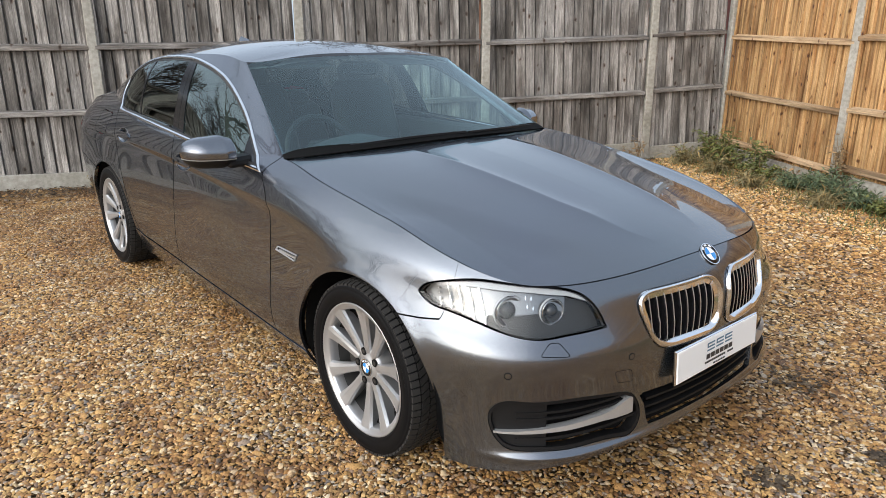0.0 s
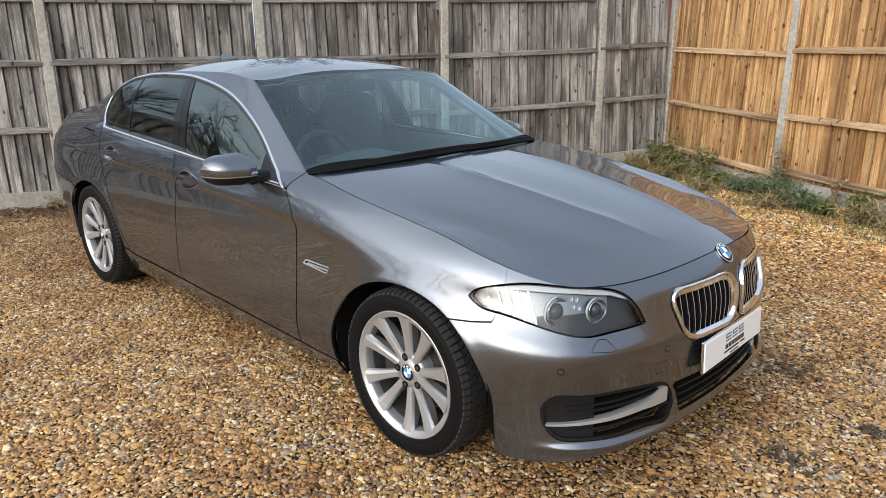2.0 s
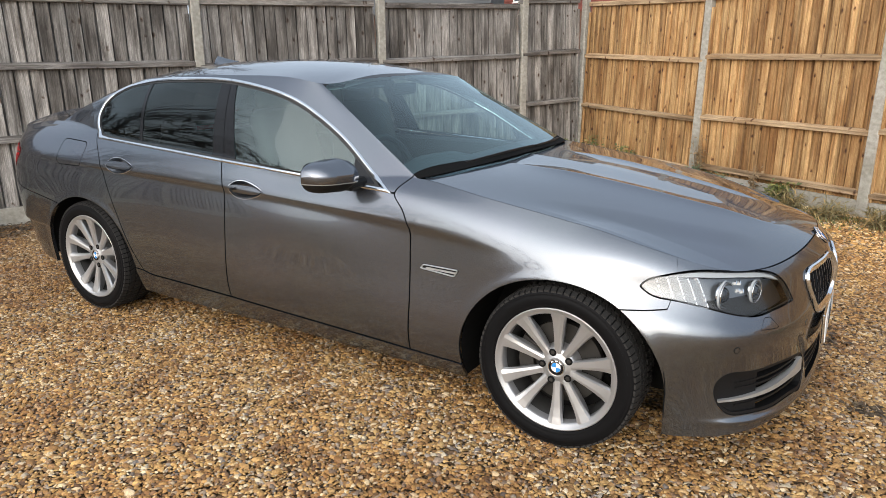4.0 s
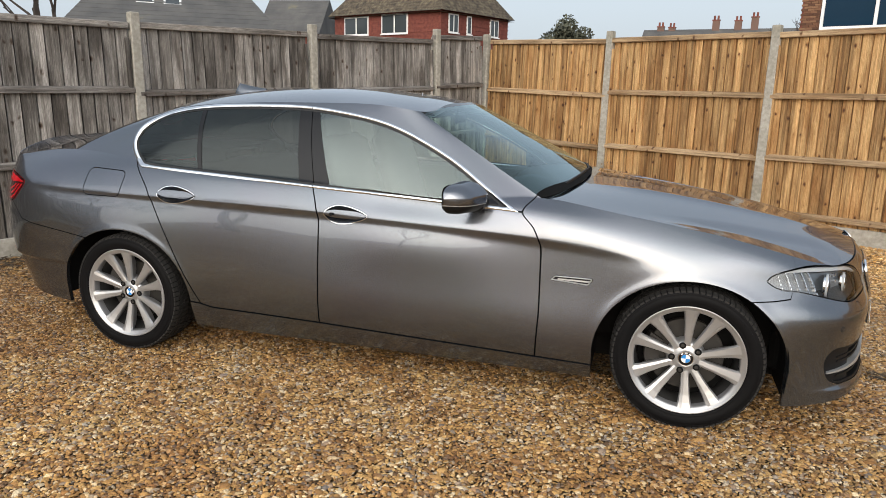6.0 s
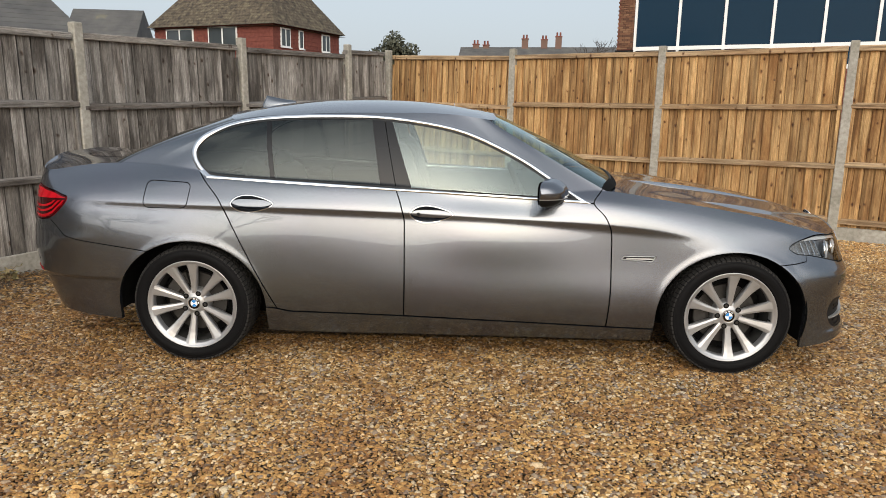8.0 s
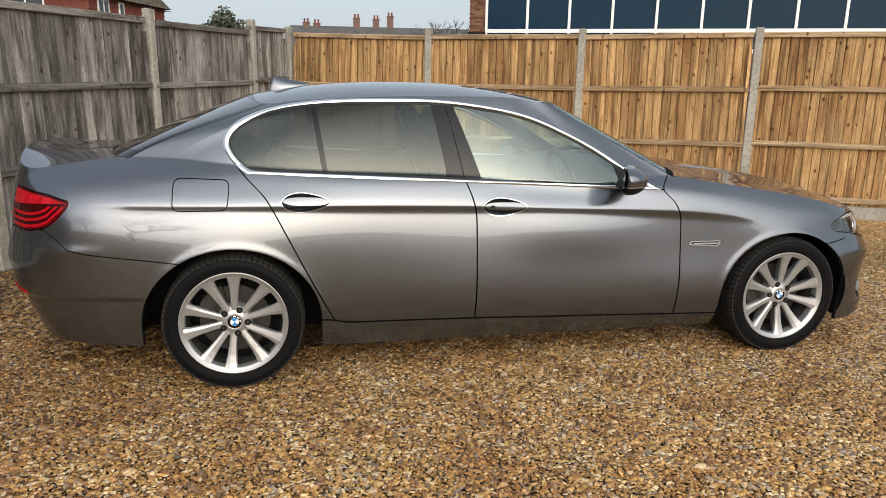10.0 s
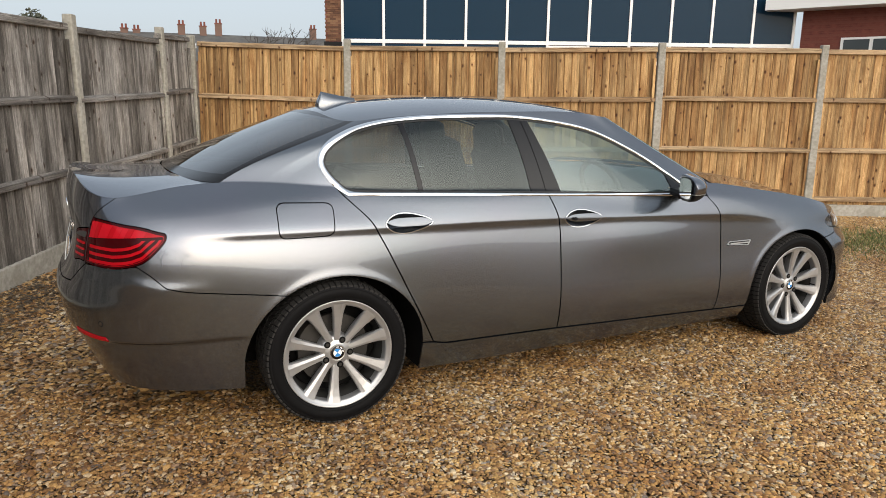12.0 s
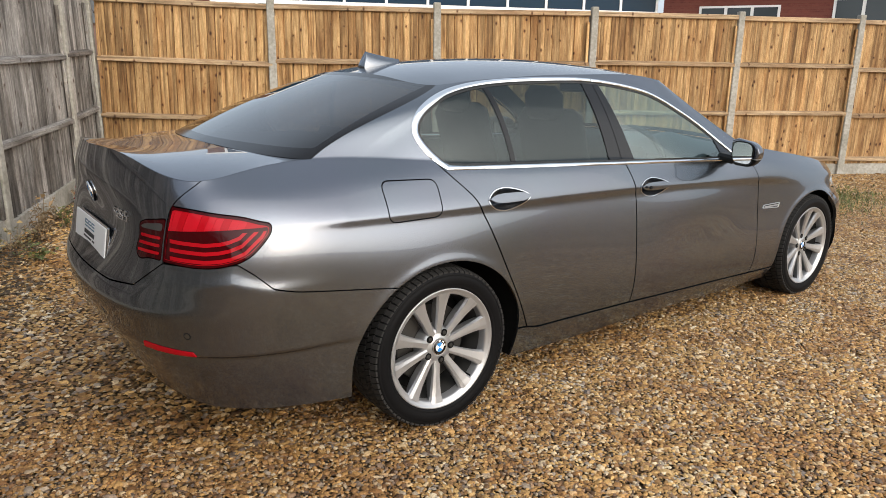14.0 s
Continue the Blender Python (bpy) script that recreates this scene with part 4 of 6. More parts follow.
# dark inner skin, floor and filler blocks, added so gaps and openings show as shade
inner, _ = whole_flank.cut(whole_flank.p[:, 2] - 0.93 - 0.0 * whole_flank.p[:, 0])
for xc in (-1.484, 1.484):
    _, inner = inner.cut(arch(xc, 0.02)(inner.p))
inner, _ = inner.cut(np.abs(inner.p[:, 0]) - 1.70)
both(inner.moved(-0.035), "inner_skin", VOID, "", 0)
part("underbody", box(4.3, 1.06, 0.06, (0, 0, 0.24), 0.01), VOID, car)
part("front_filler", box(1.1, 1.2, 0.34, (1.45, 0, 0.45), 0.03), VOID, car)
part("rear_filler", box(0.75, 1.2, 0.6, (-1.95, 0, 0.6), 0.03), VOID, car)
part("nose_filler", box(0.24, 0.9, 0.22, (2.0, 0, 0.46), 0.02), VOID, car)
part("nose_filler", box(0.30, 0.84, 0.20, (2.08, 0, 0.335), 0.02), VOID, car)
part("nose_filler", box(0.20, 1.30, 0.20, (1.96, 0, 0.33), 0.02), VOID, car)


def lathe(profile, n=64, y0=0.0):
    """A body turned round the y axis from (radius, y) pairs."""
    bm = bmesh.new()
    rows = [[bm.verts.new((r * math.cos(2 * math.pi * i / n), y + y0, r * math.sin(2 * math.pi * i / n))) for i in range(n)] for r, y in profile]
    for a, b in zip(rows, rows[1:]):
        for i in range(n):
            j = (i + 1) % n
            bm.faces.new((a[i], a[j], b[j], b[i]))
    bmesh.ops.recalc_face_normals(bm, faces=bm.faces[:])
    return bm


def disc(r, y, n=40, inner=0.0, a0=0.0, a1=360.0, depth=0.003):
    """A flat ring or slice facing -y with a little thickness."""
    bm = bmesh.new()
    k = max(2, int(n * (a1 - a0) / 360)) + 1
    full = abs(a1 - a0 - 360) < 1e-6
    ang = [radians(a0 + (a1 - a0) * i / (k - 1)) for i in range(k)]
    out = [bm.verts.new((r * math.cos(a), y, r * math.sin(a))) for a in ang]
    back = [bm.verts.new((r * math.cos(a), y + depth, r * math.sin(a))) for a in ang]
    if inner:
        inn = [bm.verts.new((inner * math.cos(a), y, inner * math.sin(a))) for a in ang]
    else:
        c = bm.verts.new((0, y, 0))
        inn = [c] * k
    for i in range(k - 1):
        f = [out[i], out[i + 1], inn[i + 1], inn[i]] if inner else [out[i], out[i + 1], c]
        bm.faces.new(f)
        bm.faces.new((out[i + 1], out[i], back[i], back[i + 1]))
    bmesh.ops.recalc_face_normals(bm, faces=bm.faces[:])
    for f in bm.faces:
        if len(f.verts) and abs(f.normal.y) > 0.5 and f.normal.y > 0:
            f.normal_flip()
    return bm


def placed(bm, m):
    bmesh.ops.transform(bm, matrix=m, verts=bm.verts)
    return bm


def roundel(parent, r, m, name="badge"):
    """A round enamel badge facing -y, in black, blue and white."""
    b = part(name, placed(lathe([(0, -.001), (r * .98, -.001), (r, .001), (r, .006)], 40), m), GLOSS_BLACK, parent, "round blue and white enamel badge", True)
    if name == "centre_cap":
        b = parent
    part("ring", placed(disc(r * 1.0, -.0022, inner=r * .93), m), CHROME, b)
    part("ring", placed(disc(r * .64, -.0022, inner=r * .59), m), CHROME, b)
    for k in range(4):
        part("quadrant", placed(disc(r * .59, -.0022, a0=90 * k, a1=90 * k + 90), m), BLUE if k % 2 else WHITE, b)
    for k in range(3):
        part("mark", placed(disc(r * .88, -.0022, inner=r * .72, a0=38 + 40 * k, a1=62 + 40 * k), m), WHITE, b)
    return b


# ---- wheels ----
def wheel_bodies():
    """Meshes of one wheel, its axis y and its face towards -y."""
    prof = [(.243, .10), (.262, .115), (.29, .122), (.312, .116), (.323, .103), (.326, .08), (.3265, 0), (.326, -.08), (.323, -.103), (.312, -.116), (.306, -.1185), (.304, -.1175), (.30, -.1205), (.285, -.1225), (.268, -.119), (.262, -.1165), (.259, -.1175), (.2545, -.112), (.246, -.104)]
    carcass = lathe(prof, 96)
    tread = bmesh.new()
    n = 76
    rows = [(-.114, -.088, .3215, .3305, .10), (-.082, -.052, .331, .332, .45), (-.046, -.006, .332, .333, .25), (.006, .046, .333, .332, -.25), (.052, .082, .332, .331, -.45), (.088, .114, .3305, .3215, -.10)]
    for y0, y1, r0, r1, skew in rows:
        for i in range(n):
            a0, a1 = 2 * math.pi * (i + .12) / n, 2 * math.pi * (i + .88) / n
            s = skew * (y1 - y0)
            q = []
            for rr, yy, off in ((r0, y0, 0), (r1, y1, s / .33)):
                for a in (a0 + off, a1 + off):
                    q.append(((rr) * math.cos(a), yy, (rr) * math.sin(a)))
            lowq = [(x * .975, y, z * .975) for x, y, z in q]
            v = [tread.verts.new(k) for k in q + lowq]
            for f in ((0, 1, 3, 2), (0, 2, 6, 4), (1, 5, 7, 3), (0, 4, 5, 1), (2, 3, 7, 6)):
                tread.faces.new([v[j] for j in f])
    bmesh.ops.recalc_face_normals(tread, faces=tread.faces[:])
    rim_bm = lathe([(.2475, -.100), (.2525, -.108), (.2505, -.1135), (.2455, -.1125), (.2420, -.1085), (.2320, -.1040), (.2265, -.1015), (.2240, -.0960), (.2235, -.062)], 80)
    hub_bm = lathe([(.0, -.079), (.034, -.079), (.036, -.081), (.040, -.081), (.045, -.0765), (.064, -.0755), (.074, -.0720), (.080, -.060), (.084, -.035), (.085, .0)], 60)
    spoke = bmesh.new()
    prof = [(.058, .0175, -.0765, .012), (.085, .0175, -.0790, .036), (.12, .0190, -.0835, .048), (.17, .0235, -.0905, .050), (.205, .0290, -.0975, .044), (.2320, .0370, -.1045, .026)]
    rings = []
    for r, hw, y, dep in prof:
        rings.append([spoke.verts.new(v) for v in ((r, y + dep, -hw * .62), (r, y + .010, -hw), (r, y + .001, -hw * .82), (r, y - .0025, -hw * .30), (r, y - .0005, hw * .78), (r, y + .010, hw), (r, y + dep, hw * .62))])
    for a, b in zip(rings, rings[1:]):
        for i in range(6):
            spoke.faces.new((a[i], a[i + 1], b[i + 1], b[i]))
    bmesh.ops.recalc_face_normals(spoke, faces=spoke.faces[:])
    if sum(f.normal.y for f in spoke.faces) > 0:
        bmesh.ops.reverse_faces(spoke, faces=spoke.faces[:])
    return carcass, tread, rim_bm, hub_bm, spoke


def build_wheel(name="wheel"):
    carcass, tread, rim_bm, hub_bm, spoke = wheel_bodies()
    tyre = part(name, carcass, RUBBER, car, "black tyre on silver ten-spoke alloy wheel", True)
    part("tread", tread, TREAD, tyre, "worn black tread blocks")
    rim_ = part("rim", rim_bm, ALLOY, tyre, "silver painted alloy rim", True)
    part("hub", hub_bm, ALLOY, tyre, "", True)
    # deep part of the rim, its shade put into the colour
    part("barrel", lathe([(.2235, -.062), (.216, -.02), (.212, .09), (.235, .11)], 80), BARREL_SHADE, tyre, "inner barrel of rim, darkened as shade behind the spokes", True)
    sp = bpy.data.meshes.new("spoke")
    spoke.to_mesh(sp)
    spoke.free()
    sp.materials.append(ALLOY)
    sp.polygons.foreach_set("use_smooth", [False] * len(sp.polygons))
    for k in range(10):
        o = new("spoke", sp)
        o.parent = tyre
        o.matrix_local = pose(0, 0, 0, 0, 36 * k + 17 + (2.2 if k % 2 else -2.2), 0)
    for k in range(5):
        a = radians(72 * k + 17 + 18)
        c = Matrix.Translation((.0605 * math.cos(a), 0, .061 * math.sin(a)))
        # flat near-black disc stands for the shade inside each bolt hole
        part("bolt_well_shade", placed(disc(.0150, -.0797, 20), c), VOID, tyre)
        part("bolt", placed(lathe([(0, -.0815), (.007, -.0815), (.0085, -.0805), (.0085, -.078)], 6), c), STEEL, tyre)
    roundel(tyre, .033, Matrix.Translation((0, -.0815, 0)), "centre_cap")
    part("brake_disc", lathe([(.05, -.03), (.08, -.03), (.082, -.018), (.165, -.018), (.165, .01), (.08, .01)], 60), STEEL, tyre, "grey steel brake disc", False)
    cal = bmesh.new()
    rings = []
    for k in range(9):
        a = radians(150 + 7 * k)
        rings.append([cal.verts.new((r * math.cos(a), y, r * math.sin(a))) for r, y in ((.115, -.04), (.178, -.04), (.184, -.02), (.184, .03), (.115, .03))])
    for a_, b_ in zip(rings, rings[1:]):
        for k in range(5):
            cal.faces.new((a_[k], a_[(k + 1) % 5], b_[(k + 1) % 5], b_[k]))
    cal.faces.new(rings[0])
    cal.faces.new(rings[-1][::-1])
    bmesh.ops.recalc_face_normals(cal, faces=cal.faces[:])
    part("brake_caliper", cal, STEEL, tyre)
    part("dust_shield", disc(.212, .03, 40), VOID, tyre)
    part("valve", placed(lathe([(0, -.02), (.004, -.02), (.005, 0), (.005, .02)], 8), pose(.225, -.075, -.02)), BLACK, tyre)
    for k in range(8):
        part("lettering", placed(disc(.296, -.1218, 90, inner=.283, a0=10 + 5 * k, a1=12.6 + 5 * k, depth=.001), Matrix()), RUBBER, tyre)
    return tyre


w0 = build_wheel()
turns = [(1.484, -1, 0), (-1.484, -1, 41), (1.484, 1, 20), (-1.484, 1, 8)]
for i, (wx, s, spin) in enumerate(turns):
    m = Matrix.Translation((wx, s * 0.80, 0.328)) @ pose(0, 0, 0, 0, 0, 0 if s < 0 else 180) @ pose(0, 0, 0, 0, spin, 0)
    if i == 0:
        w0.matrix_basis = m
    else:
        copy_thing(w0, m)
for wx in (-1.484, 1.484):
    for s in (-1, 1):
        bm = bmesh.new()
        n = 28
        ra, rb = [], []
        shape = [(.418 * math.cos(math.pi * i / n), .328 + .385 * math.sin(math.pi * i / n), .895) for i in range(n + 1)]
        tail_ = .25 if wx < 0 else .175
        foot = lambda x, z: [(x, z_, w_) for z_, w_ in ((.285, .890), (.245, .878), (.21, .862), (.178, .845)) if z_ > z - .005]
        shape = foot(.416, .175)[::-1] + shape + foot(-.416, tail_)
        for x_, z_, w_ in shape:
            ra.append(bm.verts.new((wx + x_, s * w_, z_)))
            rb.append(bm.verts.new((wx + x_, s * .55, z_)))
        for i in range(len(shape) - 1):
            bm.faces.new((ra[i], ra[i + 1], rb[i + 1], rb[i]))
        bm.faces.new(rb)
        part("wheel_arch_liner", bm, VOID, car)

# ---- lamps ----
grid_p, grid_n = whole_flank.p, whole_flank.n


def on_skin(f, a, b, keep):
    """The place and normal of the flank where its unrolled coordinates are a and b."""
    q = f(grid_p)
    d = np.where(keep(grid_p), np.hypot(q[:, 0] - a, q[:, 1] - b), 9)
    k = np.argsort(d)[:4]
    w = 1 / (d[k] + 1e-4)
    return (grid_p[k] * w[:, None]).sum(0) / w.sum(), grid_n[k[0]]


heads = both(head_lamp, "headlamp", LAMP_GLASS, "clear headlamp with twin projectors and white brow", 0)
rest_in, rim_in = head_lamp.cut(HEAD(nz(head_lamp.p)) + 0.0035)
both(rim_in.moved(-0.003), "lamp_seal", SEAL, "", 0.015, heads)
brow_line = line([(.9, .73), (1.0, .745), (1.17, .752), (1.40, .745), (1.58, .733), (1.68, .71), (1.8, .70)])
body_in, brow = rest_in.cut(rest_in.p[:, 2] - brow_line(nz(rest_in.p)[:, 0]))
both(brow.moved(-0.012), "light_guide", LAMP_WHITE, "white brow light guide", 0.012, heads)
_q = nz(body_in.p)
bright, dark = body_in.cut(np.maximum(_q[:, 0] - 1.57, np.minimum(_q[:, 0] - 1.215, .674 + .05 * (_q[:, 0] - 1.2) - _q[:, 1])))
both(bright.moved(-0.035), "reflector", REFLECTOR, "silver reflector bowl", 0.03, heads)
for b0 in (1.00, 1.05, 1.10, 1.15, 1.20, 1.405, 1.43):
    rib, _ = bright.cut(np.abs(nz(bright.p)[:, 0] + .35 * (bright.p[:, 2] - .69) - b0) - .0035)
    if rib.faces:
        both(rib.moved(-0.024), "reflector_rib", CHROME, "", 0.012, heads)
both(dark.moved(-0.042), "bezel", LAMP_DARK, "", 0.03, heads)
for k, (a, b, r) in enumerate(((1.315, .692, .047), (1.505, .693, .038))):
    c, nn = on_skin(nz, a, b, lambda p: (p[:, 0] > 1.6))
    for s, hp in zip((-1, 1), heads):
        d = Vector((1.0, s * 0.28, 0.05)).normalized()
        q = Vector((c[0], s * abs(c[1]), c[2])) - Vector((nn[0], s * abs(nn[1]), nn[2])) * 0.034
        m = Matrix.Translation(q) @ d.to_track_quat("-Y", "Z").to_matrix().to_4x4()
        part("lens", placed(lathe([(0, -.018), (r * .2, -.0170), (r * .4, -.013), (r * .56, -.005), (r * .62, .004)], 32), m), LENS, hp, "dark projector lens", True)
        part("bowl", placed(lathe([(r * .62, .012), (r * .72, .006), (r * .84, -.001), (r * .955, -.006)], 32), m), REFLECTOR, hp, "", True)
        part("lens_ring", placed(lathe([(r * .955, .008), (r * .965, -.010), (r * .98, -.012), (r * .995, -.010), (r * 1.0, .008)], 36), m), CHROME, hp, "chrome projector ring", True)
        part("halo", placed(lathe([(r * 1.10, .000), (r * 1.103, -.008), (r * 1.108, -.0088), (r * 1.116, -.008), (r * 1.12, .000)], 36), m), LAMP_WHITE, hp, "", True)

# tail lamps: a red shell with brighter bars under it
tails = both(tail_lamp, "tail_lamp", RED_LAMP, "red wraparound tail lamp", 0.02)
TL = lambda p: TAIL(tz(p))
tail_lamp = tail_lamp.contours(TL, (-.010,))
rim_t = tail_lamp.cut(-(TL(tail_lamp.p) + 0.010))[0]
both(rim_t.moved(0.0012), "lamp_border", DARK_RED, "", 0.002, tails)
roofline = lambda p: p[:, 2] - (.898 + .03 * (1.60 - tz(p)[:, 0]))
core, _ = tail_lamp.cut(TL(tail_lamp.p) + 0.012)
under_, upper_band = core.cut(roofline(core.p))
upper_band, _ = upper_band.cut(1.36 - tz(upper_band.p)[:, 0])
for k in range(12):
    f_, _ = upper_band.cut(np.abs(tz(upper_band.p)[:, 0] + .5 * (upper_band.p[:, 2] - .93) - 1.375 - .034 * k) - .0165)
    if f_.faces:
        both(f_.moved(0.0015 + .0012 * (k % 2)), "light_facet", BRIGHT_RED if k % 3 else RED_LAMP, "bright red lamp facet", 0.003, tails)
both(under_.moved(0.0008), "lamp_panel", DARK_RED, "", 0, tails)
OPEN_TAIL = inside([(1.297, 1.2), (1.297, .899), (1.314, .866), (1.388, .809), (1.451, .791), (1.50, .784), (1.569, .780), (1.70, .785), (1.789, .790), (2.3, .80), (2.3, 1.2)], smooth=False)
OT = lambda p: OPEN_TAIL(tz(p))
for d0 in (-.020, -.047, -.074):
    q = under_.contours(OT, (d0 - .006, d0 + .006))
    q = q.pick(lambda c: np.abs(OT(c) - d0) - .0058)
    q, _ = q.cut(tz(q.p)[:, 0] - 1.745)
    q, _ = q.cut(roofline(q.p) + .012)
    if q.faces:
        both(q.moved(0.0022), "light_bar", RED_LAMP, "red plastic light bar", 0.002, tails)
lids = both(lid_lamp, "boot_lamp", DARK_RED, "dark red lamp section on boot lid", 0.012)
q, _ = lid_lamp.cut(np.maximum(LIDLAMP(tz(lid_lamp.p)) + 0.012, np.abs(lid_lamp.p[:, 2] - .900) - .012))
both(q.moved(0.0015), "reversing_lamp", REFLECTOR, "clear reversing lamp", 0.002, lids)
for zc in (.865, .84, .815):
    q, _ = lid_lamp.cut(np.maximum(LIDLAMP(tz(lid_lamp.p)) + 0.012, np.abs(lid_lamp.p[:, 2] - zc) - .005))
    both(q.moved(0.0015), "light_bar", RED_LAMP, "", 0.002, lids)

# ---- grilles ----
kidney = kidney.finer(1)
for s, bp in zip((kidney, kidney.mirrored()), bumper_f):
    kp = lambda p: KIDNEY(wz(p))
    wide = lambda p: 0.015 + 0.017 * np.clip((.60 - p[:, 2]) / .05, 0, 1) * np.clip(np.abs(p[:, 1]) / .1, 0, 1)
    across = lambda p: -kp(p) / wide(p)
    s = s.contours(across, (.12, .3, .5, .7, .88))
    ring, hole = s.cut(1 - across(s.p))[::-1]
    surround_k = ring.shaped(0.013 * np.sin(np.pi * np.clip(across(ring.p), 0, 1) ** .8) - .012 * np.clip(across(ring.p) - .7, 0, 1)).mesh("kidney_grille", CHROME, car, "chrome framed kidney grille with vertical slats", 0.03)
    hole.moved(-0.05).mesh("backing", VOID, surround_k, "", 0.03)
    sy = 1 if s.p[:, 1].max() > 0.1 else -1
    for k in range(10):
        w = .062 + .0305 * k
        zt, zb = .708 - .3 * max(0, w - .30) ** 1.2, .548 + .35 * max(0, w - .26)
        bm = bmesh.new()
        ys = []
        rows, trim = [], []
        for j in range(9):
            z = zb + (zt - zb) * j / 8
            c, nn = on_skin(wz, w, z, lambda p: p[:, 0] > 2.15)
            x = c[0] - 0.004
            trim.append((x + .0015, z))
            rows.append([bm.verts.new((x - .04, sy * (w - .002), z)), bm.verts.new((x - .002, sy * (w - .0022), z)), bm.verts.new((x, sy * w, z)), bm.verts.new((x - .002, sy * (w + .0022), z)), bm.verts.new((x - .04, sy * (w + .002), z))])
        for a, b in zip(rows, rows[1:]):
            for j in range(4):
                bm.faces.new((a[j], a[j + 1], b[j + 1], b[j]))
        bmesh.ops.recalc_face_normals(bm, faces=bm.faces[:])
        part("slat", bm, GLOSS_BLACK, surround_k)
        bm = bmesh.new()
        for a, b in zip(trim, trim[1:]):
            q = [bm.verts.new((x + dx, sy * (w + dw), z)) for (x, z), dw, dx in ((a, -.0027, 0), (a, .0027, 0), (b, .0027, 0), (b, -.0027, 0))]
            bm.faces.new(q if sy < 0 else q[::-1])
        bmesh.ops.remove_doubles(bm, verts=bm.verts[:], dist=1e-5)
        bmesh.ops.recalc_face_normals(bm, faces=bm.faces[:])
        part("slat_trim", bm, SATIN, surround_k, "thin silver slat edge")
for s, bp in zip((intake, intake.mirrored()), bumper_f):
    g = s.moved(-0.035).mesh("lower_grille", VOID, car, "black slatted lower air intake", 0.05)
    sy = 1 if s.p[:, 1].max() > 0.1 else -1
    for z in (.296, .324, .352):
        bm = bmesh.new()
        rows = []
        for j in range(15):
            w = .336 * j / 14
            c, nn = on_skin(wz, w, z, lambda p: p[:, 0] > 2.15)
            x = c[0] - .008
            rows.append([bm.verts.new((x - .03, sy * w, z + .006)), bm.verts.new((x, sy * w, z + .004)), bm.verts.new((x, sy * w, z - .004)), bm.verts.new((x - .03, sy * w, z - .006))])
        for a, b in zip(rows, rows[1:]):
            for j in range(3):
                bm.faces.new((a[j], a[j + 1], b[j + 1], b[j]))
        bmesh.ops.recalc_face_normals(bm, faces=bm.faces[:])
        part("slat", bm, BLACK, g)
FG = lambda p: FOG(nz(p))
fog_rim, fog_in = fog.cut(-(FG(fog.p) + 0.012))
fogs = both(fog_rim.moved(-0.002), "side_intake", BLACK, "black side air intake with silver blade", 0.04)
deep, shelf = fog_in.cut(np.maximum(1.50 - nz(fog_in.p)[:, 0], 0 * fog_in.p[:, 0] - 1))
both(shelf.moved(-0.012), "intake_panel", BLACK, "", 0.02, fogs)
both(deep.moved(-0.05), "intake_back", VOID, "", 0.05, fogs)
blade_z = line([(1.27, .308), (1.6, .324), (1.80, .341), (1.88, .358), (1.95, .362)])
blade_t = line([(1.27, .003), (1.45, .006), (1.75, .011), (1.80, .016), (1.87, .028), (1.95, .028)])
blade, _ = fog.cut(np.maximum.reduce([np.abs(fog.p[:, 2] - blade_z(nz(fog.p)[:, 0])) - blade_t(nz(fog.p)[:, 0]), FG(fog.p) + 0.006, nz(fog.p)[:, 0] - 1.89]))
both(blade.moved(0.004), "blade", SATIN, "satin silver blade", 0.03, fogs)
for zo in (-.032, .032, .052):
    rib, _ = fog_in.cut(np.maximum(np.abs(fog_in.p[:, 2] - blade_z(nz(fog_in.p)[:, 0]) * .6 - .13 - zo) - .004, 1.36 - nz(fog_in.p)[:, 0]))
    if rib.faces:
        both(rib.moved(-0.008), "rib", BLACK, "", 0.04, fogs)

# ---- handles, vent, badges, plates, sensors ----
for (cup, leaf, hx, hz), obs in zip(cups, (rear_doors, front_doors)):
    cup = cup.finer(1)
    d = leaf(xz(cup.p))
    bowl = Skin(cup.p - cup.n * (0.030 * np.clip(-d / 0.030, 0, 1) ** 0.7)[:, None], cup.n, cup.faces)
    gg = bowl.tidy()
    fn = np.zeros_like(gg.p)
    for f in gg.faces:
        k = np.cross(gg.p[f[1]] - gg.p[f[0]], gg.p[f[2]] - gg.p[f[0]])
        for v in f:
            fn[v] += k
    gg.n = fn / (np.linalg.norm(fn, axis=1, keepdims=True) + 1e-12)
    both(gg, "handle_cup", PAINT, "", 0, obs)
    ring, _ = cup.cut(-(d + 0.0032))
    both(ring.moved(0.0015), "handle_surround", CHROME, "", 0.004, obs)
    grip, _ = cup.cut(np.maximum(np.abs(cup.p[:, 2] - hz - 0.004 + 0.02 * (cup.p[:, 0] - hx)) - 0.0175 * np.clip(1.0 - ((cup.p[:, 0] - hx - .0) / .115) ** 4, 0, 1), d + 0.001))
    both(grip.moved(0.010), "door_handle", PAINT, "grey pull handle in recessed cup", 0.014, obs)
lock = part("lock", placed(lathe([(0, -.003), (.008, -.003), (.009, 0), (.009, .004)], 16), pose(-.225, -.911, .864)), BLACK, front_doors[0])
vent = vent.finer(2).contours(lambda p: VENT(xz(p)), (-.002, -.004))
vr, vi = vent.cut(-(VENT(xz(vent.p)) + 0.0065))
vents = both(vr.shaped(0.001 + .004 * np.sin(np.pi * np.clip(-VENT(xz(vr.p)) / .0065, 0, 1))), "side_vent", SATIN, "chrome side vent with grey blade", 0.006)
both(vi.moved(-0.004), "vent_back", BLACK, "", 0.004, vents)
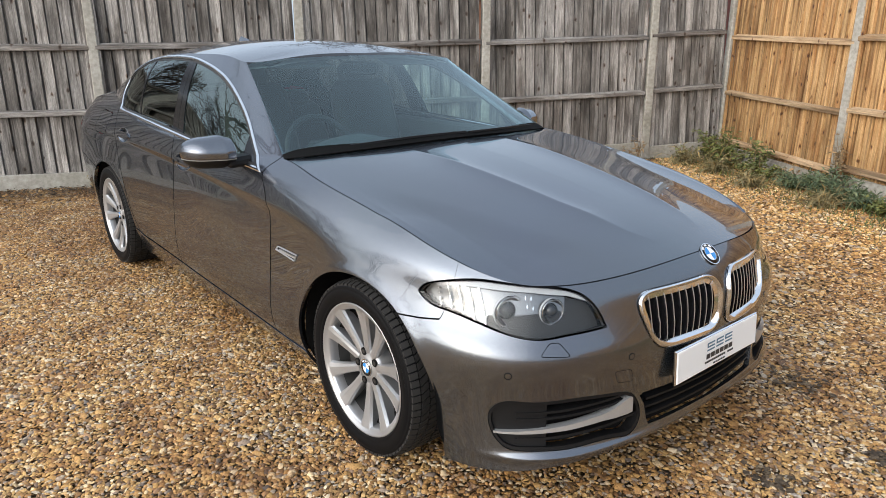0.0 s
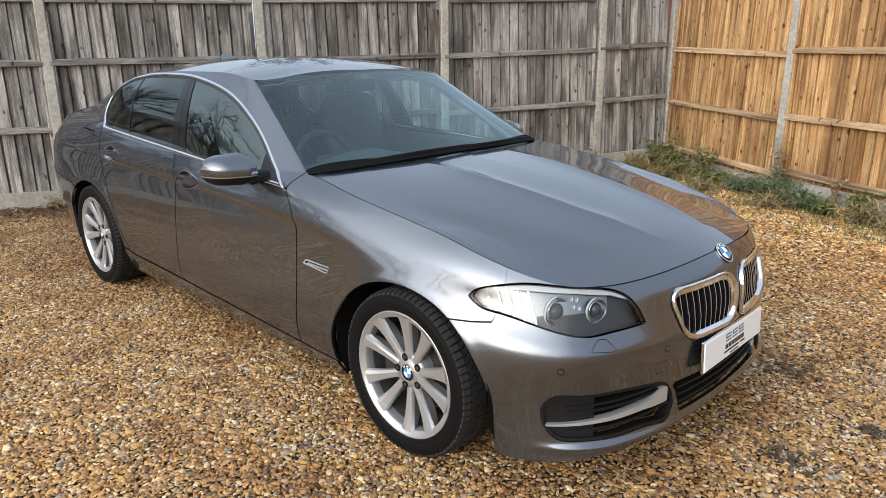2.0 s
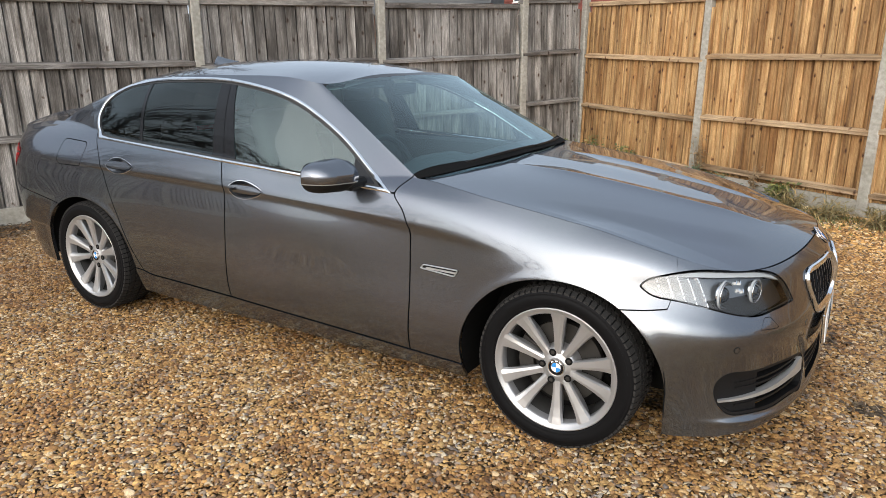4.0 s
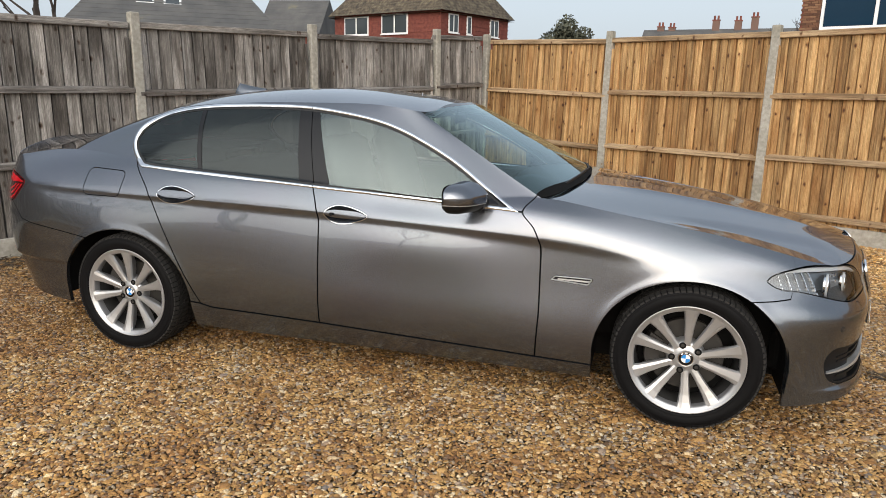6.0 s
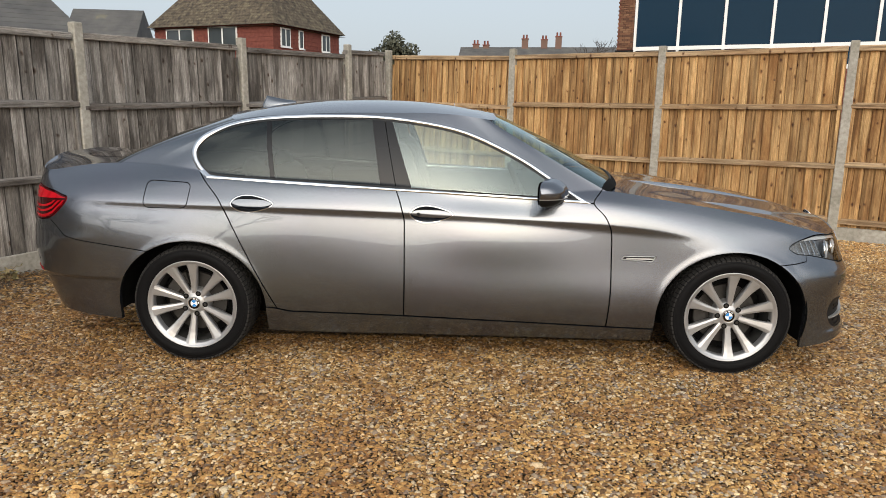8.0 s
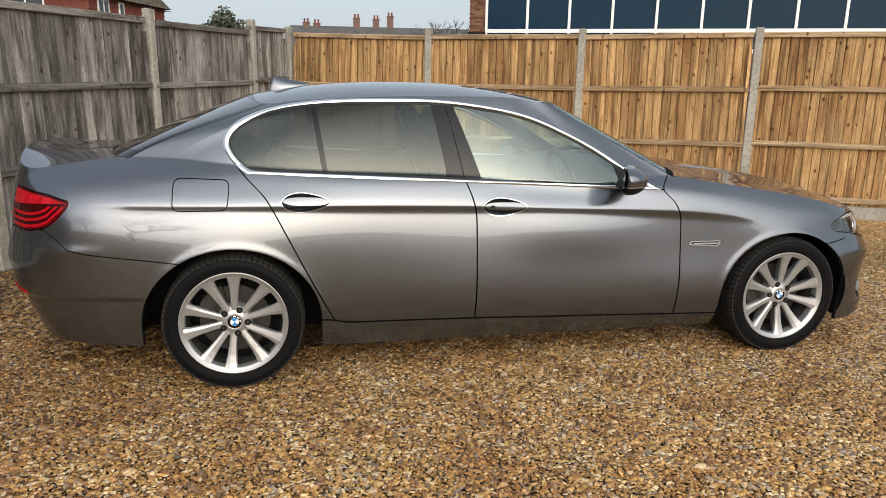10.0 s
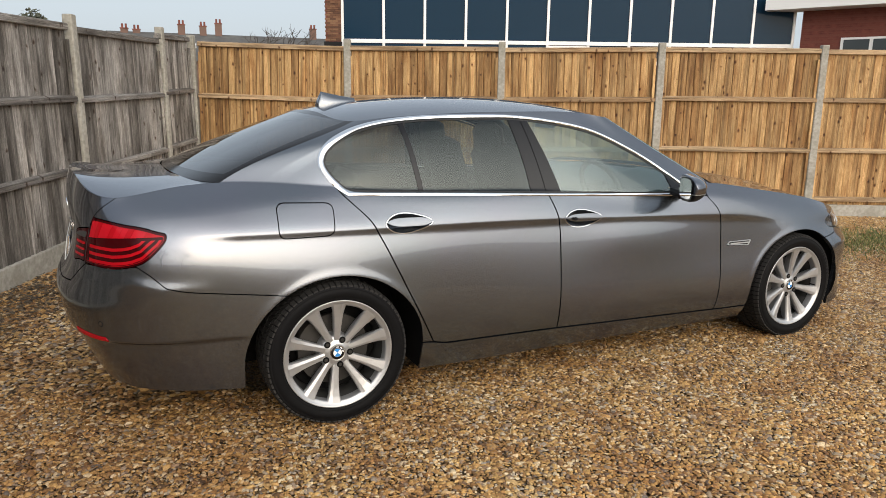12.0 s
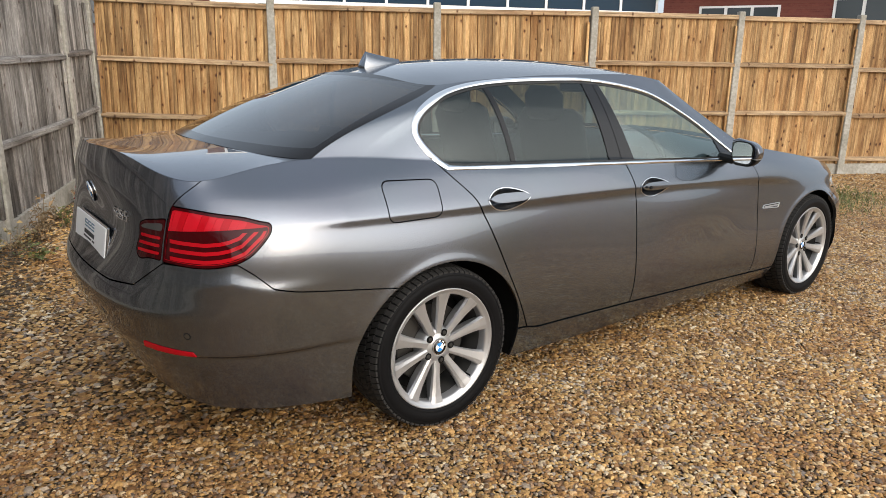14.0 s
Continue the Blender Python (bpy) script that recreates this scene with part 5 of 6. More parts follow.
vb, _ = vi.cut(np.maximum(np.abs(vi.p[:, 2] - .6445) - .0035, .90 - vi.p[:, 0]))
both(vb.moved(0.003), "vent_blade", SATIN, "", 0.006, vents)


def face_to(at_, way):
    """A pose at a place whose -y looks along way, with z upwards."""
    d = Vector(way).normalized()
    side_ = d.cross(Vector((0, 0, 1))).normalized()
    up_ = side_.cross(d).normalized()
    m = Matrix((( -side_.x, -d.x, up_.x, at_[0]), (-side_.y, -d.y, up_.y, at_[1]), (-side_.z, -d.z, up_.z, at_[2]), (0, 0, 0, 1)))
    return m


c, nn = on_skin(wz, 0.0, .777, lambda p: p[:, 0] > 2.2)
roundel(car, .041, face_to((c[0] + nn[0] * .004, 0, .777), (nn[0], 0, nn[2])))
c, nn = on_skin(wz, 0.0, .932, lambda p: p[:, 0] < -2.2)
roundel(car, .041, face_to((c[0] - .005, 0, .932), (nn[0], 0, nn[2])))


def number_plate(m, parent, name):
    """A white display plate with plain bars in place of its print."""
    p = part(name, placed(box(.52, .008, .112, (0, 0, 0), .003), m), PLATE, parent, "white show plate with blue and dark printed bars")
    part("plate_frame", placed(box(.532, .012, .122, (0, .005, 0), .004), m), CHROME, p)
    for k, x in enumerate((-.058, 0.0, .058)):
        for z in (.036, .024, .012):
            part("logo_bar", placed(box(.046, .002, .005, (x, -.0042, z)), m @ pose(0, 0, 0)), LOGO_BLUE, p)
        part("logo_bar", placed(box(.006, .002, .014, (x + (-.02 if k < 2 else -.021), -.0042, .03)), m), LOGO_BLUE, p)
    for k in range(6):
        part("print_bar", placed(box(.023, .002, .017, (-.0725 + .029 * k, -.0042, -.010), .0), m), INK, p)
    for k in range(14):
        if k != 10:
            part("print_bar", placed(box(.0105, .002, .007, (-.0875 + .0135 * k, -.0042, -.030)), m), INK, p)
    for k in range(5):
        part("print_bar", placed(box(.012, .002, .005, (-.032 + .016 * k, -.0042, -.045)), m), INK, p)
    return p


number_plate(face_to((2.352, 0, .455), (1, 0, .06)), car, "front_plate")
number_plate(face_to((-2.545, 0, .775), (-1, 0, .16)), car, "rear_plate")
for k in range(4):
    c, nn = on_skin(wz, .33 + .034 * k, .905, lambda p: p[:, 0] < -2.2)
    mark = bmesh.new()
    w_, h_ = (.011, .016) if k < 3 else (.009, .016)
    for bx_, bz_, sx_, sz_ in ((0, h_, 2 * w_, .005), (0, 0, 2 * w_, .005), (0, -h_, 2 * w_, .005), (-w_, h_ * .5 * (1 if k != 1 else -1), .005, h_), (w_, -h_ * .5 * (1 if k != 1 else 0), .005, h_)):
        box(sx_, .004, sz_, (bx_, 0, bz_), .001, mark)
    part("model_mark", placed(mark, face_to(tuple(np.array(c) + np.array(nn) * .003), tuple(nn))), CHROME, lid[0], "chrome model badge strokes")
for f, keep, pts, obs in ((nz, at_nose, [(1.325, .509), (1.86, .53)], bumper_f), (tz, at_tail, [(1.68, .546), (2.3, .54)], bumper_r)):
    for a, b in pts:
        c, nn = on_skin(f, a, b, keep)
        for s, o in zip((-1, 1), obs):
            q = (c[0], s * abs(c[1]), c[2])
            wv = (nn[0], s * abs(nn[1]), nn[2])
            part("parking_sensor", placed(lathe([(0, -.0012), (.0095, -.0012), (.0102, .001)], 20), face_to(q, wv)), PAINT, o)
            part("sensor_ring", placed(disc(.0125, -.0006, 20, inner=.0102), face_to(q, wv)), BLACK, o)
REFL = soft_corners([(1.95, .498), (1.66, .489), (1.645, .472), (1.95, .467)], .006)
strip = rear_bumper.pick(lambda c: np.where(c[:, 0] < -2.2, REFL(tz(c)) - .03, 1)).finer(2)
strip, _ = strip.cut(REFL(tz(strip.p)))
both(strip.moved(0.003), "rear_reflector", RED_LAMP, "red reflector strip", 0.004, bumper_r)

# ---- mirrors ----
def mirror_shell():
    a, s = np.linspace(0, 2 * math.pi, 60), np.linspace(0, 1, 30)
    g = np.zeros((30, 60, 3))
    for i, t in enumerate(s):
        y = -.905 - .19 * t
        k = (1 - (max(0, t - .55) / .45) ** 2.6 * .9995) ** .5 * min(1, .8 + t)
        hh, dx = .074 * k, .098 * k
        ca, sa = np.cos(a), np.sin(a)
        g[i, :, 0] = .428 + .025 * (1 - t) + .030 + np.where(ca > 0, dx * np.abs(ca) ** .7, -.026 * np.abs(ca) ** .35 * k)
        g[i, :, 0] -= .050 * t
        g[i, :, 1] = y
        slope = 1 - .42 * np.clip(ca, 0, 1) ** 1.5
        g[i, :, 2] = 1.000 + .006 * t + np.where(sa > 0, hh * (1.04 - .34 * t) * np.abs(sa) ** .75 * slope, -hh * np.abs(sa) ** .5 * slope)
    return g


g = mirror_shell()
ms = sheet(g)
cen = np.array((.47, -1.0, 1.0))
if ((ms.p - cen) * ms.n).sum() < 0:
    ms.n *= -1
    ms.faces = [tuple(reversed(f)) for f in ms.faces]
low_m, up_m = ms.cut(ms.p[:, 2] - .974)
strip_m, up_m = up_m.cut(up_m.p[:, 2] - .978)
mir = both(up_m, "door_mirror", PAINT, "grey door mirror with black lower shell", 0.004)
both(low_m.moved(-0.001), "mirror_base", BLACK, "", 0.004, mir)
both(strip_m.moved(0.0005), "indicator", SATIN, "", 0.004, mir)
MIRROR = shader("mirror glass", (0.85, 0.86, 0.87), 0.01, 1.0)[0]
for s, mo in zip((-1, 1), mir):
    for r_, dx_, mat_, name_ in ((1.0, 0.0, GLOSS_BLACK, "glass_border"), (.90, -.0025, MIRROR, "mirror_glass")):
        bm = bmesh.new()
        ring_ = []
        for t in np.linspace(0, 2 * math.pi, 40, endpoint=False):
            w = .992 + r_ * .078 * math.copysign(abs(math.cos(t)) ** .5, math.cos(t))
            ring_.append(bm.verts.new((.4555 + dx_ - .075 * (w - .905) / .19, s * w, 1.001 + r_ * .060 * math.copysign(abs(math.sin(t)) ** .6, math.sin(t)))))
        bm.faces.new(ring_ if s > 0 else ring_[::-1])
        bmesh.ops.recalc_face_normals(bm, faces=bm.faces[:])
        part(name_, bm, mat_, mo, "mirror glass" if mat_ == MIRROR else "")
    arm = bmesh.new()
    box(.10, .12, .045, (.50, s * .875, .958), .015, arm, pose(0, 0, 0, s * -5, 0, s * 6))
    part("mirror_arm", arm, BLACK, mo)

# ---- aerial fin, cowl, wipers ----
fin_g = np.zeros((30, 24, 3))
for i, t in enumerate(np.linspace(0, 1, 30)):
    for j, a in enumerate(np.linspace(0, math.pi, 24)):
        x = -1.09 - .215 * t
        roofz = float(np.interp(x, ZC[:, 0], ZC[:, 1])) - .006
        crest = 1.453 + .037 * t ** 1.3 - .03 * max(0, (t - .9) / .1) ** 2
        hw = .034 * (math.sin(math.pi * min(.93, .04 + t * .72)) ** .6)
        fin_g[i, j] = (x + .02 * math.sin(a) ** 2 * (t > .85) * (t - .85) / .15, hw * math.copysign(abs(math.cos(a)) ** 1.9, math.cos(a)), roofz + max(.004, crest - roofz) * math.sin(a) ** .9)
shut = fin_g[-1].copy()
shut[:, 1] = 0
shut[:, 0] -= .0005
fs = sheet(np.concatenate([fin_g, shut[None]]))
if ((fs.p - np.array((-1.2, 0, 1.43))) * fs.n).sum() < 0:
    fs.n *= -1
    fs.faces = [tuple(reversed(f)) for f in fs.faces]
fs.mesh("aerial_fin", PAINT, car, "grey shark fin aerial", 0.0)
bm = bmesh.new()
lo_, hi_ = [], []
for y in np.linspace(-.72, .72, 33):
    w = abs(y)
    lo_.append(bm.verts.new((.985 - .14 * (w / .8) ** 2, y, .978 - .02 * (w / .8) ** 2)))
    hi_.append(bm.verts.new((base_x(w) - .02, y, 1.024 - .03 * (w / .78) ** 2)))
for i in range(32):
    bm.faces.new((lo_[i], lo_[i + 1], hi_[i + 1], hi_[i]))
part("cowl", bm, BLACK, car, "black plastic cowl below windscreen")
for pts in ([(.866, -.52, 1.033), (.903, -.25, 1.046), (.916, .04, 1.047), (.918, .10, 1.046)], [(.920, .12, 1.044), (.898, .35, 1.040), (.858, .55, 1.033), (.828, .66, 1.026)]):
    c = spline(pts, 24)
    bm = bmesh.new()
    rows = [[bm.verts.new((q[0] + dx, q[1], q[2] + dz)) for dx, dz in ((-.005, -.004), (-.003, .003), (.005, .003), (.007, -.006))] for q in c]
    for a, b in zip(rows, rows[1:]):
        for j in range(3):
            bm.faces.new((a[j], a[j + 1], b[j + 1], b[j]))
    bmesh.ops.recalc_face_normals(bm, faces=bm.faces[:])
    part("wiper", bm, BLACK, car, "black windscreen wiper")

# ---- cabin ----
part("cabin_floor", box(1.84, 1.45, .04, (-.10, 0, .33), .0), TRIM, car)
for s in (-1, 1):
    bm = box(1.84, .05, .60, (-.10, s * .80, .66), .02)
    part("door_lining", bm, TRIM, car)


def seat(x, y, width, parent_car=car, back=0.72, rest=True):
    cush = part("seat", box(.52, width, .16, (x + .05, y, .52), .05), SEAT, parent_car, "dark leather seat", True)
    bm = box(.14, width * .96, back, (0, 0, back / 2), .055)
    for v in bm.verts:
        v.co.y *= 1 - .18 * max(0, v.co.z / back - .45)
    part("backrest", placed(bm, pose(x - .22, y, .53, 0, -17, 0)), SEAT, cush, "", True)
    if rest:
        part("headrest", placed(box(.10, .26, .19, (0, 0, 0), .045), pose(x - .46, y, 1.24, 0, -10, 0)), SEAT, cush, "", True)
        for d in (-.06, .06):
            part("headrest_rod", placed(box(.012, .012, .16, (0, 0, 0), .003), pose(x - .44, y + d, 1.12, 0, -14, 0)), CHROME, cush)
    return cush


seat(.02, -.37, .50)
seat(.02, .37, .50)
seat(-.88, 0, 1.25, back=.52, rest=False)
for y in (-.36, .36):
    part("rear_headrest", placed(box(.09, .26, .13, (0, 0, 0), .04), pose(-1.27, y, 1.045, 0, -12, 0)), SEAT, car, "", True)
part("parcel_shelf", box(.62, 1.15, .03, (-1.66, 0, 1.06), .01), TRIM, car)
bm = bmesh.new()
prof = [(1.02, .99), (.86, 1.012), (.70, 1.005), (.56, .975), (.48, .92), (.47, .80), (.52, .55)]
rows = [[bm.verts.new((x - .10 * (abs(y) / .76) ** 2, y, z - .015 * (abs(y) / .76) ** 2 + (.05 * math.exp(-((y + .37) / .16) ** 2) if .5 < x < .75 else 0))) for x, z in prof] for y in np.linspace(-.76, .76, 41)]
for a, b in zip(rows, rows[1:]):
    for j in range(len(prof) - 1):
        bm.faces.new((a[j], a[j + 1], b[j + 1], b[j]))
bmesh.ops.recalc_face_normals(bm, faces=bm.faces[:])
part("dashboard", bm, TRIM, car, "dark moulded dashboard", True)
swm = pose(.36, -.37, .93, 0, -24, 0)
bm = bmesh.new()
n1, n2 = 40, 10
rows = [[bm.verts.new((.016 * math.sin(2 * math.pi * j / n2), (.18 + .016 * math.cos(2 * math.pi * j / n2)) * math.cos(2 * math.pi * i / n1), (.18 + .016 * math.cos(2 * math.pi * j / n2)) * math.sin(2 * math.pi * i / n1))) for j in range(n2)] for i in range(n1)]
for i in range(n1):
    for j in range(n2):
        bm.faces.new((rows[i][j], rows[(i + 1) % n1][j], rows[(i + 1) % n1][(j + 1) % n2], rows[i][(j + 1) % n2]))
sw = part("steering_wheel", placed(bm, swm), SEAT, car, "black three-spoke steering wheel", True)
part("spoke", placed(box(.025, .34, .04, (0.01, 0, 0), .01), swm), SEAT, sw)
part("spoke", placed(box(.025, .04, .17, (0.01, 0, -.085), .01), swm), SEAT, sw)
part("boss", placed(box(.05, .13, .12, (0, 0, 0), .02), swm), SEAT, sw)
part("rear_view_mirror", placed(box(.02, .22, .065, (0, 0, 0), .015), pose(.18, 0, 1.315, 0, 10, 0)), BLACK, car)
part("sun_visor", placed(box(.14, .36, .015, (0, 0, 0), .006), pose(.12, -.36, 1.355, 0, 18, 0)), TRIM, car)
part("sun_visor", placed(box(.14, .36, .015, (0, 0, 0), .006), pose(.12, .36, 1.355, 0, 18, 0)), TRIM, car)
both(shown(sheet(roof[::3, ::6] - np.array((0, 0, .03)))), "headlining", LINING, "", 0)

# ---- loose gravel ----
STONE, _nt, _b = shader("loose pebbles", rough=0.62)
_geo = _nt.nodes.new("ShaderNodeNewGeometry")
_c = ramp(_nt, _geo.outputs["Random Per Island"], [(0.0, (0.11, 0.06, 0.027)), (0.10, (0.30, 0.162, 0.058)), (0.28, (0.54, 0.325, 0.118)), (0.44, (0.76, 0.50, 0.205)), (0.54, (0.40, 0.205, 0.066)), (0.64, (0.40, 0.345, 0.295)), (0.74, (0.96, 0.80, 0.55)), (0.84, (0.62, 0.385, 0.145)), (0.92, (0.30, 0.155, 0.056)), (1.0, (0.20, 0.175, 0.16))])
_n = spot(_nt, 170, 4)
_big = spot(_nt, 0.55, 5)
_c = mixed(_nt, 1.0, _c, ramp(_nt, _n.outputs["Fac"], [(0.3, (0.62, 0.6, 0.58)), (0.65, (1.08, 1.06, 1.04))]), "MULTIPLY")
_c = mixed(_nt, 1.0, _c, ramp(_nt, _big.outputs["Fac"], [(0.34, (0.78, 0.70, 0.63)), (0.47, (0.97, 0.94, 0.90)), (0.58, (1.06, 1.06, 1.06))]), "MULTIPLY")
_fine = spot(_nt, 3.2, 5)
_c = mixed(_nt, 1.0, _c, ramp(_nt, _fine.outputs["Fac"], [(0.36, (0.76, 0.67, 0.60)), (0.46, (1.0, 0.94, 0.86)), (0.56, (1, 1, 1)), (0.68, (0.95, 1.0, 1.10))]), "MULTIPLY")
_c = mixed(_nt, 1.0, _c, (0.76, 0.75, 0.735), "MULTIPLY")
# stronger light towards the newer fence, painted into the stones as a paler tone
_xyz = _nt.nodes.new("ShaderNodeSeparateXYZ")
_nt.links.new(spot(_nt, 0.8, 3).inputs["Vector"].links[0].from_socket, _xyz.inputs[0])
_lit_back = _nt.nodes.new("ShaderNodeMapRange")
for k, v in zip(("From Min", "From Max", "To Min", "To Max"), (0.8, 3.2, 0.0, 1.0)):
    _lit_back.inputs[k].default_value = v
_nt.links.new(_xyz.outputs[1], _lit_back.inputs[0])
_c = mixed(_nt, _lit_back.outputs[0], _c, mixed(_nt, 1.0, _c, (1.64, 1.64, 1.56), "MULTIPLY"))
# same on the near side: stones painted paler to stand for brighter light
_lit_near = _nt.nodes.new("ShaderNodeMapRange")
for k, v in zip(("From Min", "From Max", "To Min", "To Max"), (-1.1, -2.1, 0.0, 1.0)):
    _lit_near.inputs[k].default_value = v
_nt.links.new(_xyz.outputs[1], _lit_near.inputs[0])
_c = mixed(_nt, _lit_near.outputs[0], _c, mixed(_nt, 1.0, _c, (1.36, 1.33, 1.24), "MULTIPLY"))
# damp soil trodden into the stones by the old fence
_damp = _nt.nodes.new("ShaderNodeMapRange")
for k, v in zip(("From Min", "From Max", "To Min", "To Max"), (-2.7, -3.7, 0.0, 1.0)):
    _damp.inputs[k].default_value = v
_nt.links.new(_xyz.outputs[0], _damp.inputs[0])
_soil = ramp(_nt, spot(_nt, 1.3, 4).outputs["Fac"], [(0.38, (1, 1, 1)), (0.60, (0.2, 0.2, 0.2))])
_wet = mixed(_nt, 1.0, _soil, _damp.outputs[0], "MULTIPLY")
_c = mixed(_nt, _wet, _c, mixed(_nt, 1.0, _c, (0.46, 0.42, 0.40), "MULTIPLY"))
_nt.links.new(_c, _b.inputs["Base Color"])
bump(_nt, _b, _n.outputs["Fac"], 0.25, 0.002)

DOME = np.array([(math.cos(k * 2 * math.pi / 5), math.sin(k * 2 * math.pi / 5), -.1) for k in range(5)] + [(0, 0, .9)])
DOME_F = np.array([(k, (k + 1) % 5, 5) for k in range(5)])


CHIP = np.array([(math.cos(k * math.pi / 3), math.sin(k * math.pi / 3), -.15) for k in range(6)] + [(.55 * math.cos(k * 2 * math.pi / 3 + .5), .55 * math.sin(k * 2 * math.pi / 3 + .5), .8) for k in range(3)])
CHIP_F = np.array([(6, 7, 8), (0, 1, 6), (1, 7, 6), (1, 2, 7), (2, 3, 7), (3, 8, 7), (3, 4, 8), (4, 5, 8), (5, 6, 8), (5, 0, 6)])


def scatter(name, places, size, verts, faces, seed, lift, tilt=.45):
    """Many pebbles as one loose mass: squashed, turned and dented at random."""
    g = np.random.default_rng(seed)
    n, k = len(places), len(verts)
    v = verts[None] * (1 + g.uniform(-.22, .22, (n, k, 1)))
    s = size * g.lognormal(0, .28, (n, 1))
    v = v * np.stack([s * g.uniform(.85, 1.45, (n, 1)), s * g.uniform(.6, .95, (n, 1)), s * g.uniform(.32, .58, (n, 1))], 2)
    a, b = g.uniform(0, 2 * np.pi, n), g.normal(0, tilt, n)
    ca, sa, cb, sb = np.cos(a), np.sin(a), np.cos(b), np.sin(b)
    x, y, z = v[..., 0].copy(), v[..., 1].copy(), v[..., 2].copy()
    y, z = y * cb[:, None] - z * sb[:, None], y * sb[:, None] + z * cb[:, None]
    x, y = x * ca[:, None] - y * sa[:, None], x * sa[:, None] + y * ca[:, None]
    v = np.stack([x + places[:, :1], y + places[:, 1:2], z + places[:, 2:3] + lift], 2).reshape(-1, 3)
    f = (faces[None] + (np.arange(n) * k)[:, None, None]).reshape(-1, 3)
    me = bpy.data.meshes.new(name)
    me.vertices.add(len(v))
    me.vertices.foreach_set("co", v.ravel())
    me.loops.add(f.size)
    me.loops.foreach_set("vertex_index", f.ravel().astype(np.int32))
    me.polygons.add(len(f))
    me.polygons.foreach_set("loop_start", np.arange(0, f.size, 3, dtype=np.int32))
    me.polygons.foreach_set("use_smooth", np.ones(len(f), bool))
    me.update(calc_edges=True)
    me.materials.append(STONE)
    return me


def yard_points(step, seed, keep):
    g = np.random.default_rng(seed)
    xs, ys = np.meshgrid(np.arange(-6.5, 8.5, step), np.arange(-4.2, 6.6, step))
    p = np.stack([xs.ravel(), ys.ravel()], 1) + g.uniform(-.55, .55, (xs.size, 2)) * step
    d = p - np.array((-1.19, 6.425))
    grey = d @ np.array((.9083, -.4184))
    tan = d @ np.array((-.486, -.874))
    ok = (grey > 0.03) & (tan > 0.03) & keep(p)
    p = p[ok]
    z = np.interp(np.sin(p[:, 0] * 1.7) + np.cos(p[:, 1] * 2.1 + p[:, 0]), [-2, 2], [-.006, .004])
    return np.column_stack([p, z])


under = lambda p: (np.abs(p[:, 0]) < 1.8) & (np.abs(p[:, 1]) < .4)
close = lambda p: (p[:, 0] > -3.7) & (p[:, 0] < 5.0) & (p[:, 1] > -2.55) & (p[:, 1] < np.interp(p[:, 0], [-4.3, -2.6, -2.5, 2.3, 2.4, 5.6], [0, 0, -.4, -.4, 1.2, .6]))
near = lambda p: close(p) & ~under(p)
hidden = lambda p: under(p) | (p[:, 1] < -3.4)
middle = lambda p: (p[:, 0] > 1.9) & (p[:, 0] < 6.6) & (p[:, 1] < 3.0)
mid_ = lambda p: middle(p) & ~close(p) & ~hidden(p)
far = lambda p: ~middle(p) & ~close(p) & ~hidden(p)
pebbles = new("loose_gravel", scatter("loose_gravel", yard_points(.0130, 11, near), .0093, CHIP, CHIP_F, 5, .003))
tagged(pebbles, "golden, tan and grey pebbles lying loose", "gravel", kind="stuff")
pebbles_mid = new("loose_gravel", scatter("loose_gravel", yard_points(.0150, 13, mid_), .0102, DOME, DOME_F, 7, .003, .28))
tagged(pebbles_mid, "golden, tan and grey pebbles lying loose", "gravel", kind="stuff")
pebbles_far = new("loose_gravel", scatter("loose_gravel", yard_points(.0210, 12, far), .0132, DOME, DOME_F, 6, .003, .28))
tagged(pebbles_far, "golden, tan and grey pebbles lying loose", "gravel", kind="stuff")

# ---- weeds along the fences ----
def leaf_material(name, a, b):
    m, nt, bb = shader(name, a, 0.6)
    geo = nt.nodes.new("ShaderNodeNewGeometry")
    nt.links.new(ramp(nt, geo.outputs["Random Per Island"], [(0.0, a), (0.7, b), (1.0, (b[0] * 1.5, b[1] * 1.25, b[2]))]), bb.inputs["Base Color"])
    return m


LEAF = leaf_material("green weed leaf", (0.06, 0.075, 0.022), (0.15, 0.17, 0.05))
BLUE_LEAF = leaf_material("blue green weed leaf", (0.055, 0.085, 0.04), (0.12, 0.16, 0.085))
DRY = leaf_material("dry stalk", (0.14, 0.09, 0.045), (0.28, 0.2, 0.11))
STRAW = leaf_material("dry straw", (0.12, 0.11, 0.045), (0.26, 0.21, 0.10))
BARK = shader("bark", (0.055, 0.045, 0.038), 0.9)[0]


def tube(bm, pts, r0, r1, n=5):
    pts = [Vector(p) for p in pts]
    rows = []
    for i, p in enumerate(pts):
        d = (pts[min(i + 1, len(pts) - 1)] - pts[max(i - 1, 0)]).normalized()
        a = d.orthogonal().normalized()
        b = d.cross(a)
        r = r0 + (r1 - r0) * i / max(1, len(pts) - 1)
        rows.append([bm.verts.new(p + (a * math.cos(2 * math.pi * k / n) + b * math.sin(2 * math.pi * k / n)) * r) for k in range(n)])
    for a, b in zip(rows, rows[1:]):
        for k in range(n):
            bm.faces.new((a[k], a[(k + 1) % n], b[(k + 1) % n], b[k]))


